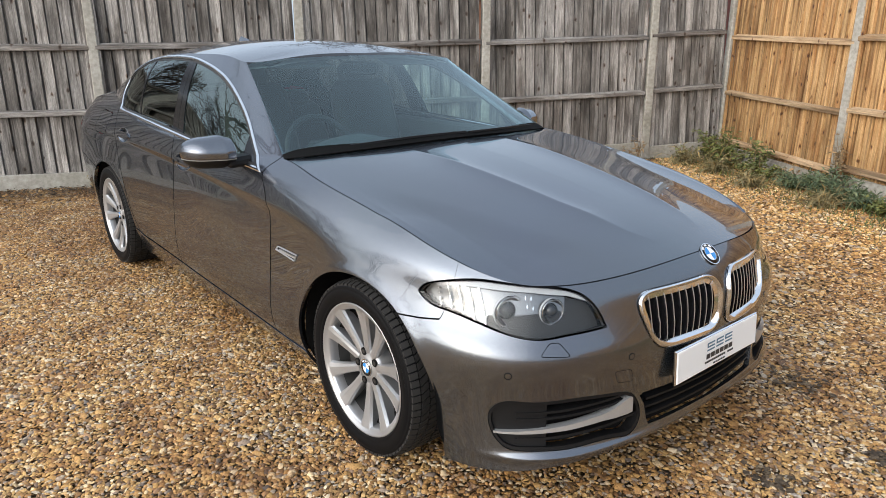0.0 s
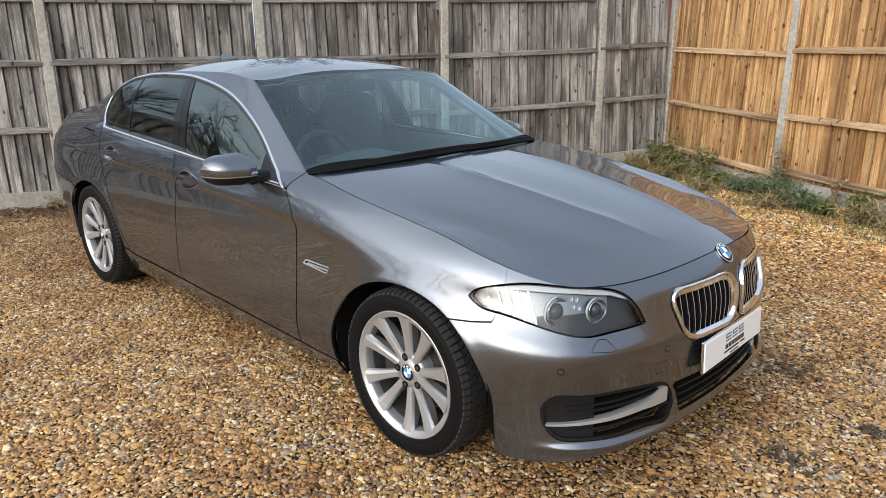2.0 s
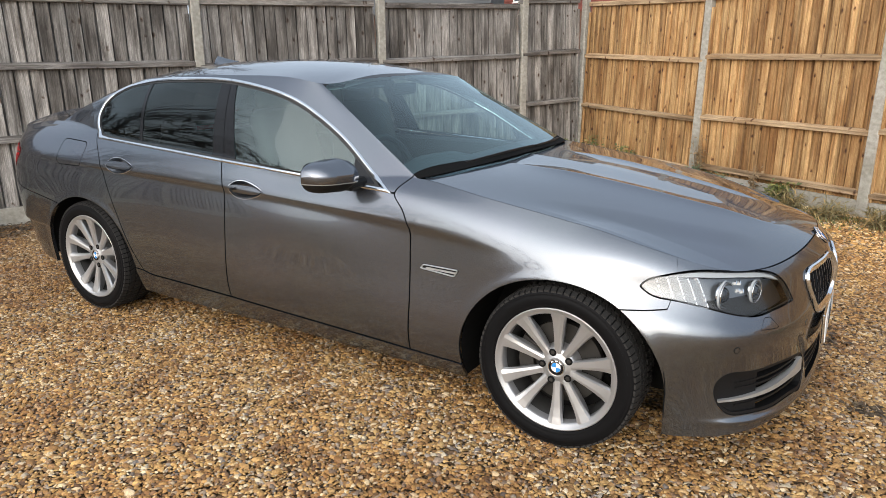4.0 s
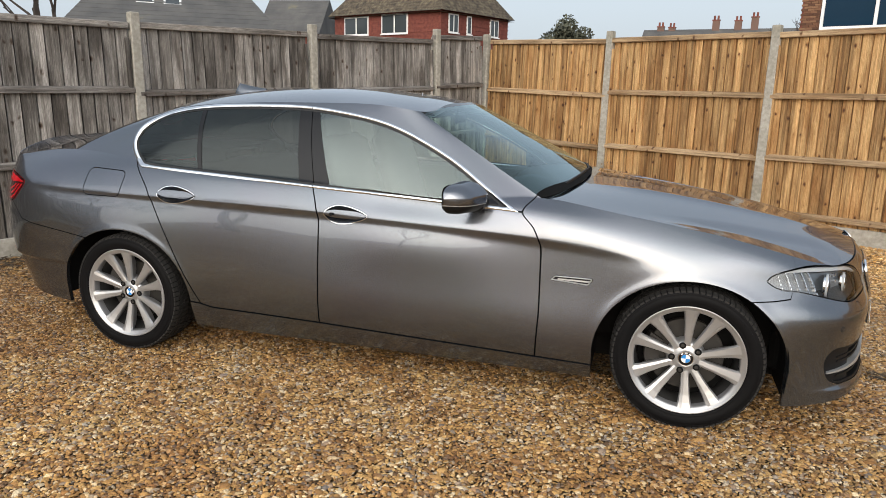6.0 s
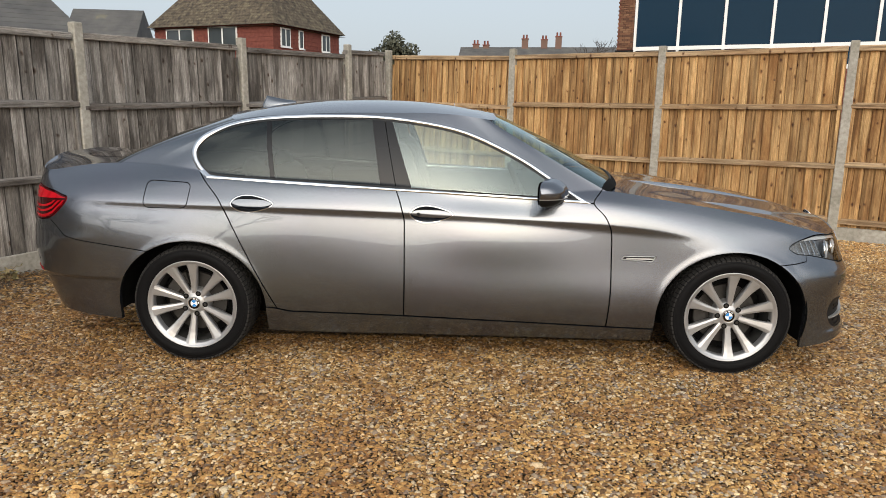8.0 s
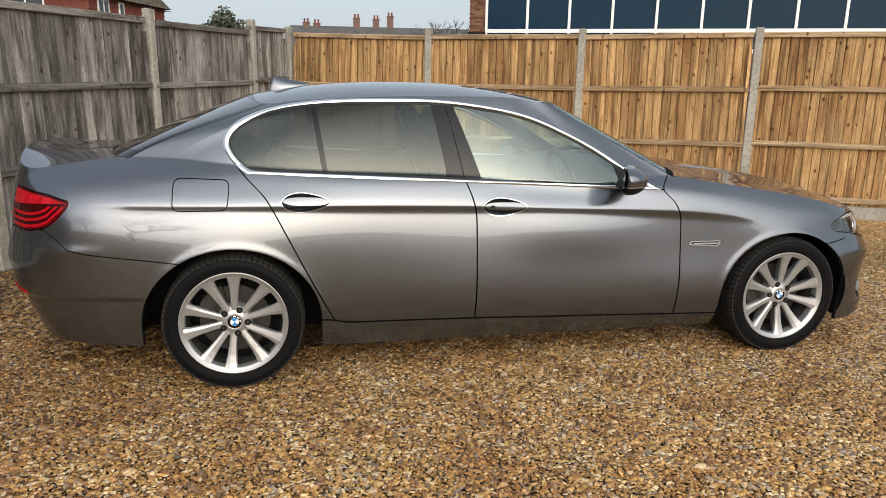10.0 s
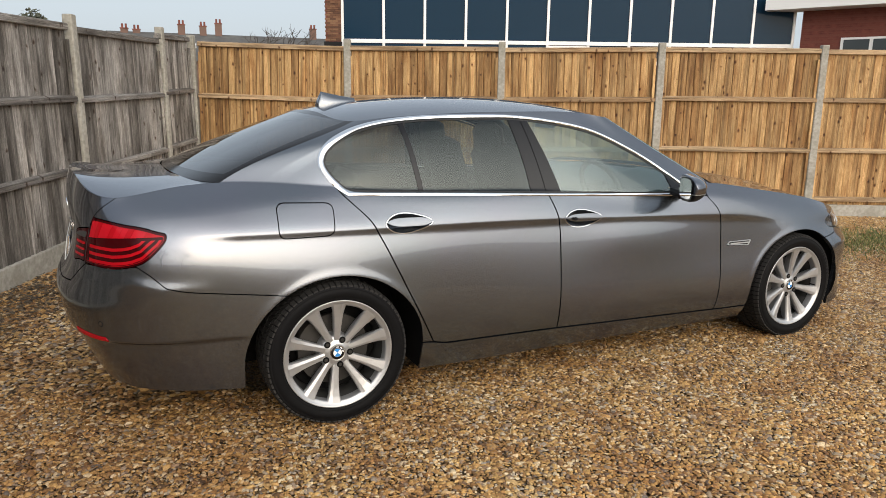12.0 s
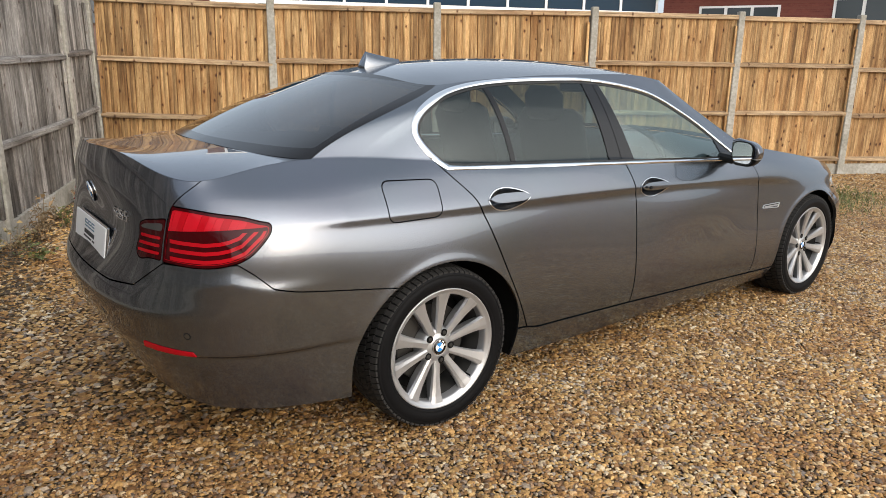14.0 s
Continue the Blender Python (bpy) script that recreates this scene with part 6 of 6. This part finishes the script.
def weed(at_, height, spread, seed, mat, label, count=90, long=0.05, thin=0.3, name="weed"):
    r = random.Random(seed)
    plant = new(name)
    leaves = bmesh.new()
    for s in range(9):
        a, l = r.uniform(0, 6.28), r.uniform(.45, 1) * height
        tip = Vector((math.cos(a) * spread * r.uniform(.3, 1), math.sin(a) * spread * r.uniform(.3, 1), l))
        pts = [Vector((r.uniform(-.06, .06), r.uniform(-.06, .06), 0)), tip * .5 + Vector((0, 0, l * .18)), tip]
        stem = bmesh.new()
        tube(stem, pts, .005, .002, 4)
        part("stem", stem, DRY, plant)
        for k in range(count // 9):
            t = r.uniform(.1, 1)
            c = pts[0].lerp(pts[1], t * 2) if t < .5 else pts[1].lerp(pts[2], t * 2 - 1)
            c = c + Vector((r.gauss(0, .03), r.gauss(0, .03), r.gauss(0, .015)))
            c.z = max(.01, c.z)
            d = Vector((r.gauss(0, 1), r.gauss(0, 1), r.gauss(.35, .5))).normalized()
            w = d.cross(Vector((r.gauss(0, .3), r.gauss(0, .3), 1))).normalized()
            L = long * r.uniform(.5, 1.4)
            W = L * thin * r.uniform(.6, 1.2)
            q = [leaves.verts.new(v) for v in (c, c + d * L * .45 + w * W, c + d * L - Vector((0, 0, L * .3)), c + d * L * .45 - w * W)]
            leaves.faces.new(q)
    part("foliage", leaves, mat, plant)
    plant.matrix_world = Matrix.Translation(at_)
    return tagged(plant, label, "weed", "weeds along the fence")


tan_dir, tan_in = Vector((.874, -.486, 0)), Vector((-.486, -.874, 0))
r = random.Random(21)
KINDS = ((LEAF, "leafy green bramble weeds against tan fence", 420, .05, .32), (BLUE_LEAF, "bushy grey-green weeds with narrow leaves beside tan fence", 900, .075, .11), (DRY, "dry brown weed stalks beside tan fence", 70, .05, .3), (STRAW, "tangled dry grass tuft beside tan fence", 420, .16, .035))
for s, d, h, sp, kind_ in ((.15, .25, .24, .25, 0), (.45, .35, .38, .28, 0), (.75, .4, .46, .30, 0), (1.0, .55, .30, .35, 0), (1.25, .3, .40, .3, 0), (1.5, .45, .18, .28, 0), (1.8, .25, .20, .22, 2), (2.05, .42, .16, .24, 1), (2.35, .34, .26, .30, 1), (2.6, .40, .22, .30, 1), (2.9, .42, .16, .28, 1), (3.2, .38, .12, .24, 0), (3.35, .18, .24, .12, 0), (3.6, .36, .14, .26, 3), (4.05, .36, .12, .24, 3), (4.5, .30, .12, .22, 3), (2.25, .14, .58, .08, 2), (2.3, .16, .50, .06, 2), (.3, .15, .4, .12, 2), (1.05, .7, .16, .3, 3), (1.9, .75, .10, .3, 3), (2.8, .70, .10, .3, 3), (.5, .75, .14, .3, 3), (3.0, .12, .36, .08, 2)):
    p = CORNER + tan_dir * s + tan_in * d
    mat, lab, n_, long_, thin_ = KINDS[kind_]
    weed(p, h, sp, r.randint(0, 9999), mat, lab, n_, long_, thin_)
grey_dir, grey_in = Vector((.4184, .9083, 0)), Vector((.9083, -.4184, 0))
for s, d, h, kind_ in ((-.3, .2, .25, 2), (-.7, .25, .2, 0), (-1.3, .2, .28, 2), (-1.6, .15, .2, 2), (-.15, .6, .16, 0), (-2.4, .15, .14, 2), (-2.9, .18, .36, 2), (-3.2, .22, .26, 2), (-3.5, .15, .2, 3), (-3.85, .4, .12, 0), (-2.7, .3, .2, 0), (-6.2, .12, .12, 3), (-7.4, .12, .14, 3)):
    p = CORNER + grey_dir * s + grey_in * d
    weed(p, h, .16, r.randint(0, 9999), KINDS[kind_][0], "dry weeds at foot of weathered fence", 70, .05)
# low grass and moss where the gravel thins out
blades = bmesh.new()
for k in range(10000):
    c = Vector((r.gauss(5.1, .55), r.gauss(.75, .35), 0)) if k < 5500 else CORNER + tan_dir * (r.uniform(0, 4.2) + r.gauss(0, .3)) + tan_in * (.15 + abs(r.gauss(0, .42)))
    L = r.uniform(.02, .06)
    a = r.uniform(0, 6.28)
    d = Vector((math.cos(a) * .5, math.sin(a) * .5, r.uniform(.5, 1))).normalized()
    w = Vector((-math.sin(a), math.cos(a), 0)) * .0055
    blades.faces.new([blades.verts.new(v) for v in (c - w, c + w, c + d * L)])
tagged(part("grass", blades, LEAF), "short sparse grass growing through gravel", "grass", kind="stuff")
SOIL, _nt, _b = shader("dark leaf litter", (0.05, 0.037, 0.025), 0.95)
_n = spot(_nt, 35, 6)
_nt.links.new(ramp(_nt, _n.outputs["Fac"], [(0.3, (0.025, 0.018, 0.012)), (0.5, (0.075, 0.052, 0.032)), (0.7, (0.17, 0.125, 0.075))]), _b.inputs["Base Color"])
bump(_nt, _b, _n.outputs["Fac"], 0.8, 0.02)
litter = bmesh.new()
HEAPS = ((-4.55, .30, .30, .12), (-4.9, .45, .32, .14), (-5.75, .45, .35, .14), (-6.6, .35, .4, .14), (-7.5, .3, .4, .12), (-3.6, .22, .3, .08), (-8.6, .3, .4, .12))
SPOTS = ((2.30, .87, .07), (2.56, .08, .06), (2.78, .5, .05))
for k in range(4660):
    up_ = r.uniform(.010, .024)
    if k < 2600:
        hs, hd, rs, rd = HEAPS[k % len(HEAPS)]
        c = CORNER + grey_dir * r.gauss(hs, rs) + grey_in * max(.04, r.gauss(hd, rd)) + Vector((0, 0, up_))
    elif k < 4500:
        c = CORNER + grey_dir * r.uniform(-10.2, -1.0) + grey_in * (.04 + abs(r.gauss(0, .14))) + Vector((0, 0, up_))
    else:
        sx_, sy_, sr_ = SPOTS[k % len(SPOTS)]
        c = Vector((r.gauss(sx_, sr_), r.gauss(sy_, sr_ * .6), up_ - .006))
    a, L = r.uniform(0, 6.28), r.uniform(.012, .04)
    d = Vector((math.cos(a), math.sin(a), r.uniform(-.1, .35)))
    w = Vector((-math.sin(a), math.cos(a), r.uniform(-.2, .2))) * L * .45
    litter.faces.new([litter.verts.new(v) for v in (c - d * L * .5, c + w, c + d * L * .5, c - w)])
tagged(part("leaf_litter", litter, SOIL), "dark damp leaf litter along the weathered fence", "leaf litter", kind="stuff")

# ---- far houses ----
ROOF_TILE, _nt, _b = shader("mossy brown roof tile", (0.16, 0.12, 0.085), 0.9)
_n = spot(_nt, 3.5, 9)
_n.inputs["Roughness"].default_value = 0.75
_nt.links.new(ramp(_nt, _n.outputs["Fac"], [(0.36, (0.03, 0.023, 0.018)), (0.5, (0.085, 0.066, 0.045)), (0.64, (0.17, 0.145, 0.09))]), _b.inputs["Base Color"])
# slate tones lightened in the colour for haze over the far roofs
SLATE, _nt, _b = shader("grey roof slate", (0.10, 0.10, 0.11), 0.8)
_n = spot(_nt, 0.8, 6)
_nt.links.new(ramp(_nt, _n.outputs["Fac"], [(0.3, (0.062, 0.062, 0.063)), (0.65, (0.105, 0.102, 0.098)), (0.8, (0.165, 0.15, 0.10))]), _b.inputs["Base Color"])
RED_TILE, _nt, _b = shader("red hung tiles", (0.28, 0.07, 0.045), 0.85)
_n = spot(_nt, 5, 4)
_nt.links.new(ramp(_nt, _n.outputs["Fac"], [(0.3, (0.12, 0.03, 0.022)), (0.7, (0.2, 0.058, 0.04))]), _b.inputs["Base Color"])
BRICK, _nt, _b = shader("brown red brick", (0.22, 0.10, 0.06), 0.9)
_k = _nt.nodes.new("ShaderNodeObjectInfo")
_nt.links.new(ramp(_nt, _k.outputs["Random"], [(0.0, (0.09, 0.042, 0.025)), (0.5, (0.16, 0.075, 0.042)), (1.0, (0.23, 0.125, 0.07))]), _b.inputs["Base Color"])
# brick greyed in its colour to stand for haze over the distance
DULL_BRICK = shader("haze-dulled brick", (0.15, 0.09, 0.07), 0.9)[0]
DARK_BRICK = shader("dark red brick", (0.17, 0.055, 0.04), 0.9)[0]
BLUE_PANE = shader("blue grey office glass", (0.010, 0.03, 0.055), 0.1)[0]
BLUE_PANE.node_tree.nodes["Principled BSDF"].inputs["Specular IOR Level"].default_value = 0.06
HOUSE_PANE = shader("house window glass", (0.05, 0.06, 0.065), 0.06)[0]
UPVC = shader("white window frame", (0.78, 0.78, 0.77), 0.4)[0]


def quad(name, pts, mat, parent, label=""):
    return put(name, pts, [tuple(range(len(pts)))], mat, parent, label)


def slab(name, x0, x1, y0, y1, z0, z1, mat, parent, label="", bevel=0.0):
    return part(name, box(x1 - x0, y1 - y0, z1 - z0, ((x0 + x1) / 2, (y0 + y1) / 2, (z0 + z1) / 2), bevel), mat, parent, label)


def hip_roof(name, x0, x1, y0, y1, ze, zr, inset, mat, parent, courses=16, over=.35):
    """A hipped roof of overlapping courses of tiles."""
    x0, x1, y0, y1 = x0 - over, x1 + over, y0 - over, y1 + over
    ym = (y0 + y1) / 2
    bm = bmesh.new()
    last = None
    for k in range(courses):
        rings = []
        for t, up in ((k / courses, .022), ((k + 1) / courses, 0.0)):
            z = ze + (zr - ze) * t + up
            rings.append([bm.verts.new(v) for v in ((x0 + inset * t, y0 + (ym - y0) * t, z), (x1 - inset * t, y0 + (ym - y0) * t, z), (x1 - inset * t, y1 - (y1 - ym) * t, z), (x0 + inset * t, y1 - (y1 - ym) * t, z))])
        for lower_, upper_ in ((last, rings[0]), (rings[0], rings[1])):
            if lower_:
                for i in range(4):
                    j = (i + 1) % 4
                    bm.faces.new((lower_[i], lower_[j], upper_[j], upper_[i]))
        last = rings[1]
    lo = [bm.verts.new(v) for v in ((x0, y0, ze - .08), (x1, y0, ze - .08), (x1, y1, ze - .08), (x0, y1, ze - .08))]
    bm.faces.new(lo[::-1])
    return part(name, bm, mat, parent)


def casement(parent, x, z, w, h, y, leaves=2):
    """A white window on a wall that faces -y."""
    win = slab("window", x, x + w, y - .06, y + .04, z, z + h, UPVC, parent, "white framed window")
    lw = (w - .08) / leaves
    for k in range(leaves):
        slab("pane", x + .10 + k * lw, x - .02 + (k + 1) * lw, y - .075, y - .06, z + .08, z + h - .08, HOUSE_PANE, win)
    slab("sill", x - .05, x + w + .05, y - .14, y - .06, z - .05, z, UPVC, win)
    return win


def chimney(parent, x, y, z0, z1, w=.85, pots=2):
    c = slab("chimney", x - w / 2, x + w / 2, y - .3, y + .3, z0, z1, DULL_BRICK, parent, "brick chimney stack")
    slab("chimney_cap", x - w / 2 - .06, x + w / 2 + .06, y - .36, y + .36, z1, z1 + .12, DARK_BRICK, c)
    for k in range(pots):
        part("pot", placed(lathe([(.10, 0), (.13, -.02), (.12, -.5), (.10, -.5)], 10), pose(x - w * .25 + k * w * .5, y, z1 + .12, -90)), DARK_BRICK, c)


def far_frame(az, dist, turn):
    a = radians(az)
    return Matrix.Translation((1 + dist * math.cos(a), -4.2 + dist * math.sin(a), 0)) @ pose(0, 0, 0, 0, 0, turn)


house = new("house")
slab("wall", -9.5, 0, 0, 7.4, -1.1, 2.9, BRICK, house)
slab("upper_wall", -9.5, 0, 0, 7.4, 2.9, 5.35, RED_TILE, house, "red tile-hung upper wall")
for k in range(9):
    slab("tile_course", -9.53, .03, -.03, 7.43, 3.0 + .26 * k, 3.06 + .26 * k, RED_TILE, house)
hip_roof("roof", -9.5, 0, 0, 7.4, 5.0, 9.9, 3.4, ROOF_TILE, house, 26)
casement(house, -8.5, 3.72, 2.3, 1.2, 0, 2)
casement(house, -5.0, 3.72, 2.3, 1.25, 0, 2)
side_face = pose(0, 0, 0, 0, 0, 90)
for yy, w in ((.7, 1.0), (2.6, .5), (5.2, 1.0)):
    g_ = casement(house, 0, 0, w, 1.15, 0, 2 if w > .6 else 1)
    g_.matrix_local = pose(0, yy, 3.75, 0, 0, 90)
house.matrix_world = Matrix.Translation((0, 0, 1.1)) @ far_frame(106.5, 45, -22)
tagged(house, "red tile-hung house with mossy brown hipped roof", "house")

def roof_house(label, m, w, d, ze, zr, roofmat, wallmat, hipped, stacks=(), lights=(), inset=None):
    h = new("house")
    slab("wall", 0, w, 0, d, 0, ze, wallmat, h)
    if hipped:
        hip_roof("roof", 0, w, 0, d, ze, zr, inset or d * .5, roofmat, h, 14)
    else:
        hip_roof("roof", 0, w, 0, d, ze, zr, .02, roofmat, h, 14, .25)
        bm = bmesh.new()
        for x in (-.02, w + .02):
            bm.faces.new([bm.verts.new(v) for v in ((x, 0, ze - .1), (x, d, ze - .1), (x, d / 2, zr - .15))])
        part("gable", bm, wallmat, h)
    for x, y, z0, z1 in stacks:
        chimney(h, x, y, z0, z1)
    for x, t in lights:
        y, z = d / 2 * t, ze + (zr - ze) * t
        ang = math.degrees(math.atan2(zr - ze, d / 2))
        part("roof_light", placed(box(1.0, 1.3, .08, (0, 0, 0), .01), pose(x, y, z + .06, ang, 0, 0)), UPVC, h, "white framed roof light")
        part("roof_light_pane", placed(box(.76, 1.06, .08, (0, 0, 0)), pose(x, y, z + .075, ang, 0, 0)), HOUSE_PANE, h)
    h.matrix_world = m
    return tagged(h, label, "house", "houses beyond the fence")


roof_house("long dark slate roofed house with chimney", far_frame(134.6, 44, 36), 12.4, 9, 3.6, 7.35, SLATE, BRICK, True, [(9.6, 4.5, 5.0, 8.2)], [(4.6, .72), (6.1, .70)], 2.6)
roof_house("small gabled house with grey roof", far_frame(120.6, 62, 8), 4.9, 6, 5.4, 8.5, SLATE, DARK_BRICK, False)
roof_house("distant terrace with slate roof and brick chimneys", far_frame(91.4, 95, -8), 29, 9, 5.8, 9.4, SLATE, DULL_BRICK, False, [(1.9, 4.5, 8, 9.7), (3.3, 4.5, 8, 9.6), (8.6, 4.5, 8, 10.4), (11.2, 4.5, 8, 10.3), (13.1, 4.5, 8, 10.7), (25.2, 4.5, 8, 10.5)], [(9.8, .5), (14.6, .5), (15.7, .55)])

# ---- office building beyond the tan fence ----
office = new("office_building")
step = 1.6185
for k in range(12):
    slab("mullion", k * step - .05, k * step + .05, -.06, .06, 3.0, 6.6, UPVC, office)
for k in range(11):
    slab("pane", k * step + .05, (k + 1) * step - .05, -.01, .03, 3.78, 6.6, BLUE_PANE, office, "dark blue window pane")
    slab("lower_pane", k * step + .05, (k + 1) * step - .05, -.01, .03, 3.05, 3.62, UPVC if k == 5 else BLUE_PANE, office)
slab("transom", -.05, 11 * step + .05, -.05, .05, 3.64, 3.78, UPVC, office)
slab("bottom_rail", -.05, 11 * step + .05, -.05, .05, 2.9, 3.05, UPVC, office)
slab("back_wall", -.6, 11 * step, .1, 8, 0, 6.8, DARK_BRICK, office)
slab("plinth", -.05, 11 * step, -.04, .1, 0, 2.9, DARK_BRICK, office)
slab("parapet", -.7, 11 * step + .2, -.2, 8.2, 6.6, 7.1, UPVC, office)
slab("pier_core", -.66, -.08, -.08, .1, 0, 6.6, DARK_BRICK, office)
slab("drain", -.72, -.02, -.16, -.09, 3.5, 3.66, BLACK, office)
mesh_brick = None
for row in range(36):
    for k in range(3):
        x0 = -.68 + k * .215 + (.1 if row % 2 else 0)
        x1 = min(x0 + .205, -.06)
        if x1 - x0 < .04:
            continue
        o = slab("brick", x0, x1, -.12, -.08, 3.7 + row * .078, 3.766 + row * .078, BRICK, office)
office.matrix_world = Matrix.Translation((6.52, 23.76, 0)) @ pose(0, 0, 0, 0, 0, math.degrees(math.atan2(-.699, 1.4597)))
tagged(office, "low office block with dark blue glazing and white mullions", "building")
annex = new("brick_annex")
slab("wall", 0, 14, 0, 6, 0, 5.2, DARK_BRICK, annex)
for k in range(44):
    slab("brick_course", -.012, 14, -.012, .1, 2.0 + k * .075, 2.058 + k * .075, RED_TILE if k % 3 else DARK_BRICK, annex)
casement(annex, 1.4, 2.7, 3.0, 1.25, 0, 3)
casement(annex, 6.2, 2.9, 3.0, 1.25, 0, 3)
slab("fascia", -1.2, 14, -1.0, .2, 5.0, 5.5, UPVC, annex, "white roof fascia")
annex.matrix_world = Matrix.Translation((22.6, 15.7, 0)) @ pose(0, 0, 0, 0, 0, -62)
tagged(annex, "dark red brick annex with white windows", "building")

# ---- trees ----
def bare_tree(at_, height, seed, label, depth=5, name="tree"):
    """A leafless tree of forking limbs."""
    rr = random.Random(seed)
    tree_ = new(name)
    trunk, twigs = bmesh.new(), bmesh.new()

    def grow(p, d, length, radius, level, bm):
        q = [p]
        dd = d.copy()
        for k in range(3):
            dd = (dd + Vector((rr.gauss(0, .16), rr.gauss(0, .16), rr.gauss(.04, .08)))).normalized()
            q.append(q[-1] + dd * length / 3)
        tube(bm, q, radius, radius * .62, 6 if level < 2 else 3)
        if level >= depth:
            return
        for k in range(3 if level < 2 else rr.choice((2, 3, 3))):
            t = rr.uniform(.45, 1)
            c = q[2].lerp(q[3], t) if t > .5 else q[1].lerp(q[2], t * 2)
            n_ = (dd + Vector((rr.gauss(0, .55), rr.gauss(0, .55), rr.gauss(.08, .3)))).normalized()
            grow(c, n_, length * rr.uniform(.58, .8), radius * .64, level + 1, twigs)

    grow(Vector((0, 0, 0)), Vector((0, 0, 1)), height * .36, height * .022, 0, trunk)
    part("trunk", trunk, BARK, tree_)
    part("crown", twigs, BARK, tree_)
    tree_.matrix_world = Matrix.Translation(at_)
    return tagged(tree_, label, "tree")


for k, (x, y, h) in enumerate(((-20, -6.5, 6.8), (-17, -10, 7.2), (-14, -13, 6.8), (-10, -16, 6.5), (-22, -11, 8), (-12, -19, 7), (-18, -15, 8), (-6, -18, 6), (-17, -4.6, 8.5), (-19.5, -3.0, 9), (-15.5, -7.2, 9), (-22.5, -5, 10), (-18.5, -8.4, 9), (-17.5, 10.5, 8.5), (-20.5, 17.5, 7.2))):
    bare_tree((x, y, 0), h, 50 + k, "bare winter tree with fine branching crown", 6)
a = radians(81.2)
bare_tree((1 + 70 * math.cos(a), -4.2 + 70 * math.sin(a), 0), 9.0, 77, "distant bare tree beside chimneys", 5)


def leafy_tree(at_, radius, zc, seed, label):
    rr = random.Random(seed)
    t_ = new("tree")
    bm = bmesh.new()
    tube(bm, [(0, 0, 0), (.1, 0, zc * .5), (0, .1, zc)], .22, .08, 8)
    for k in range(6):
        an = k * 1.05
        tube(bm, [(0, 0, zc * .6), (math.cos(an) * radius * .4, math.sin(an) * radius * .4, zc), (math.cos(an) * radius * .7, math.sin(an) * radius * .7, zc + radius * .3)], .07, .02, 5)
    part("trunk", bm, BARK, t_)
    cr = bmesh.new()
    lumps = [(Vector((rr.gauss(0, .38), rr.gauss(0, .38), rr.gauss(0, .28))) * radius, rr.uniform(.35, .55) * radius) for _ in range(22)]
    for k in range(3600):
        c0, r0 = rr.choice(lumps)
        d = Vector((rr.gauss(0, 1), rr.gauss(0, 1), rr.gauss(0, 1))).normalized()
        c = c0 + d * r0 * rr.uniform(.7, 1.05) + Vector((0, 0, zc))
        e = Vector((rr.gauss(0, 1), rr.gauss(0, 1), rr.gauss(0, 1))).normalized() * .16
        f = e.cross(d).normalized() * .1
        cr.faces.new([cr.verts.new(v) for v in (c - e, c + f, c + e, c - f)])
    part("crown", cr, shader("dark evergreen leaf", (0.075, 0.08, 0.055), 0.8)[0], t_)
    t_.matrix_world = Matrix.Translation(at_)
    return tagged(t_, label, "tree")


a = radians(96.9)
leafy_tree((1 + 60 * math.cos(a), -4.2 + 60 * math.sin(a), 0), 1.8, 5.15, 5, "round dark evergreen tree beyond the fence")
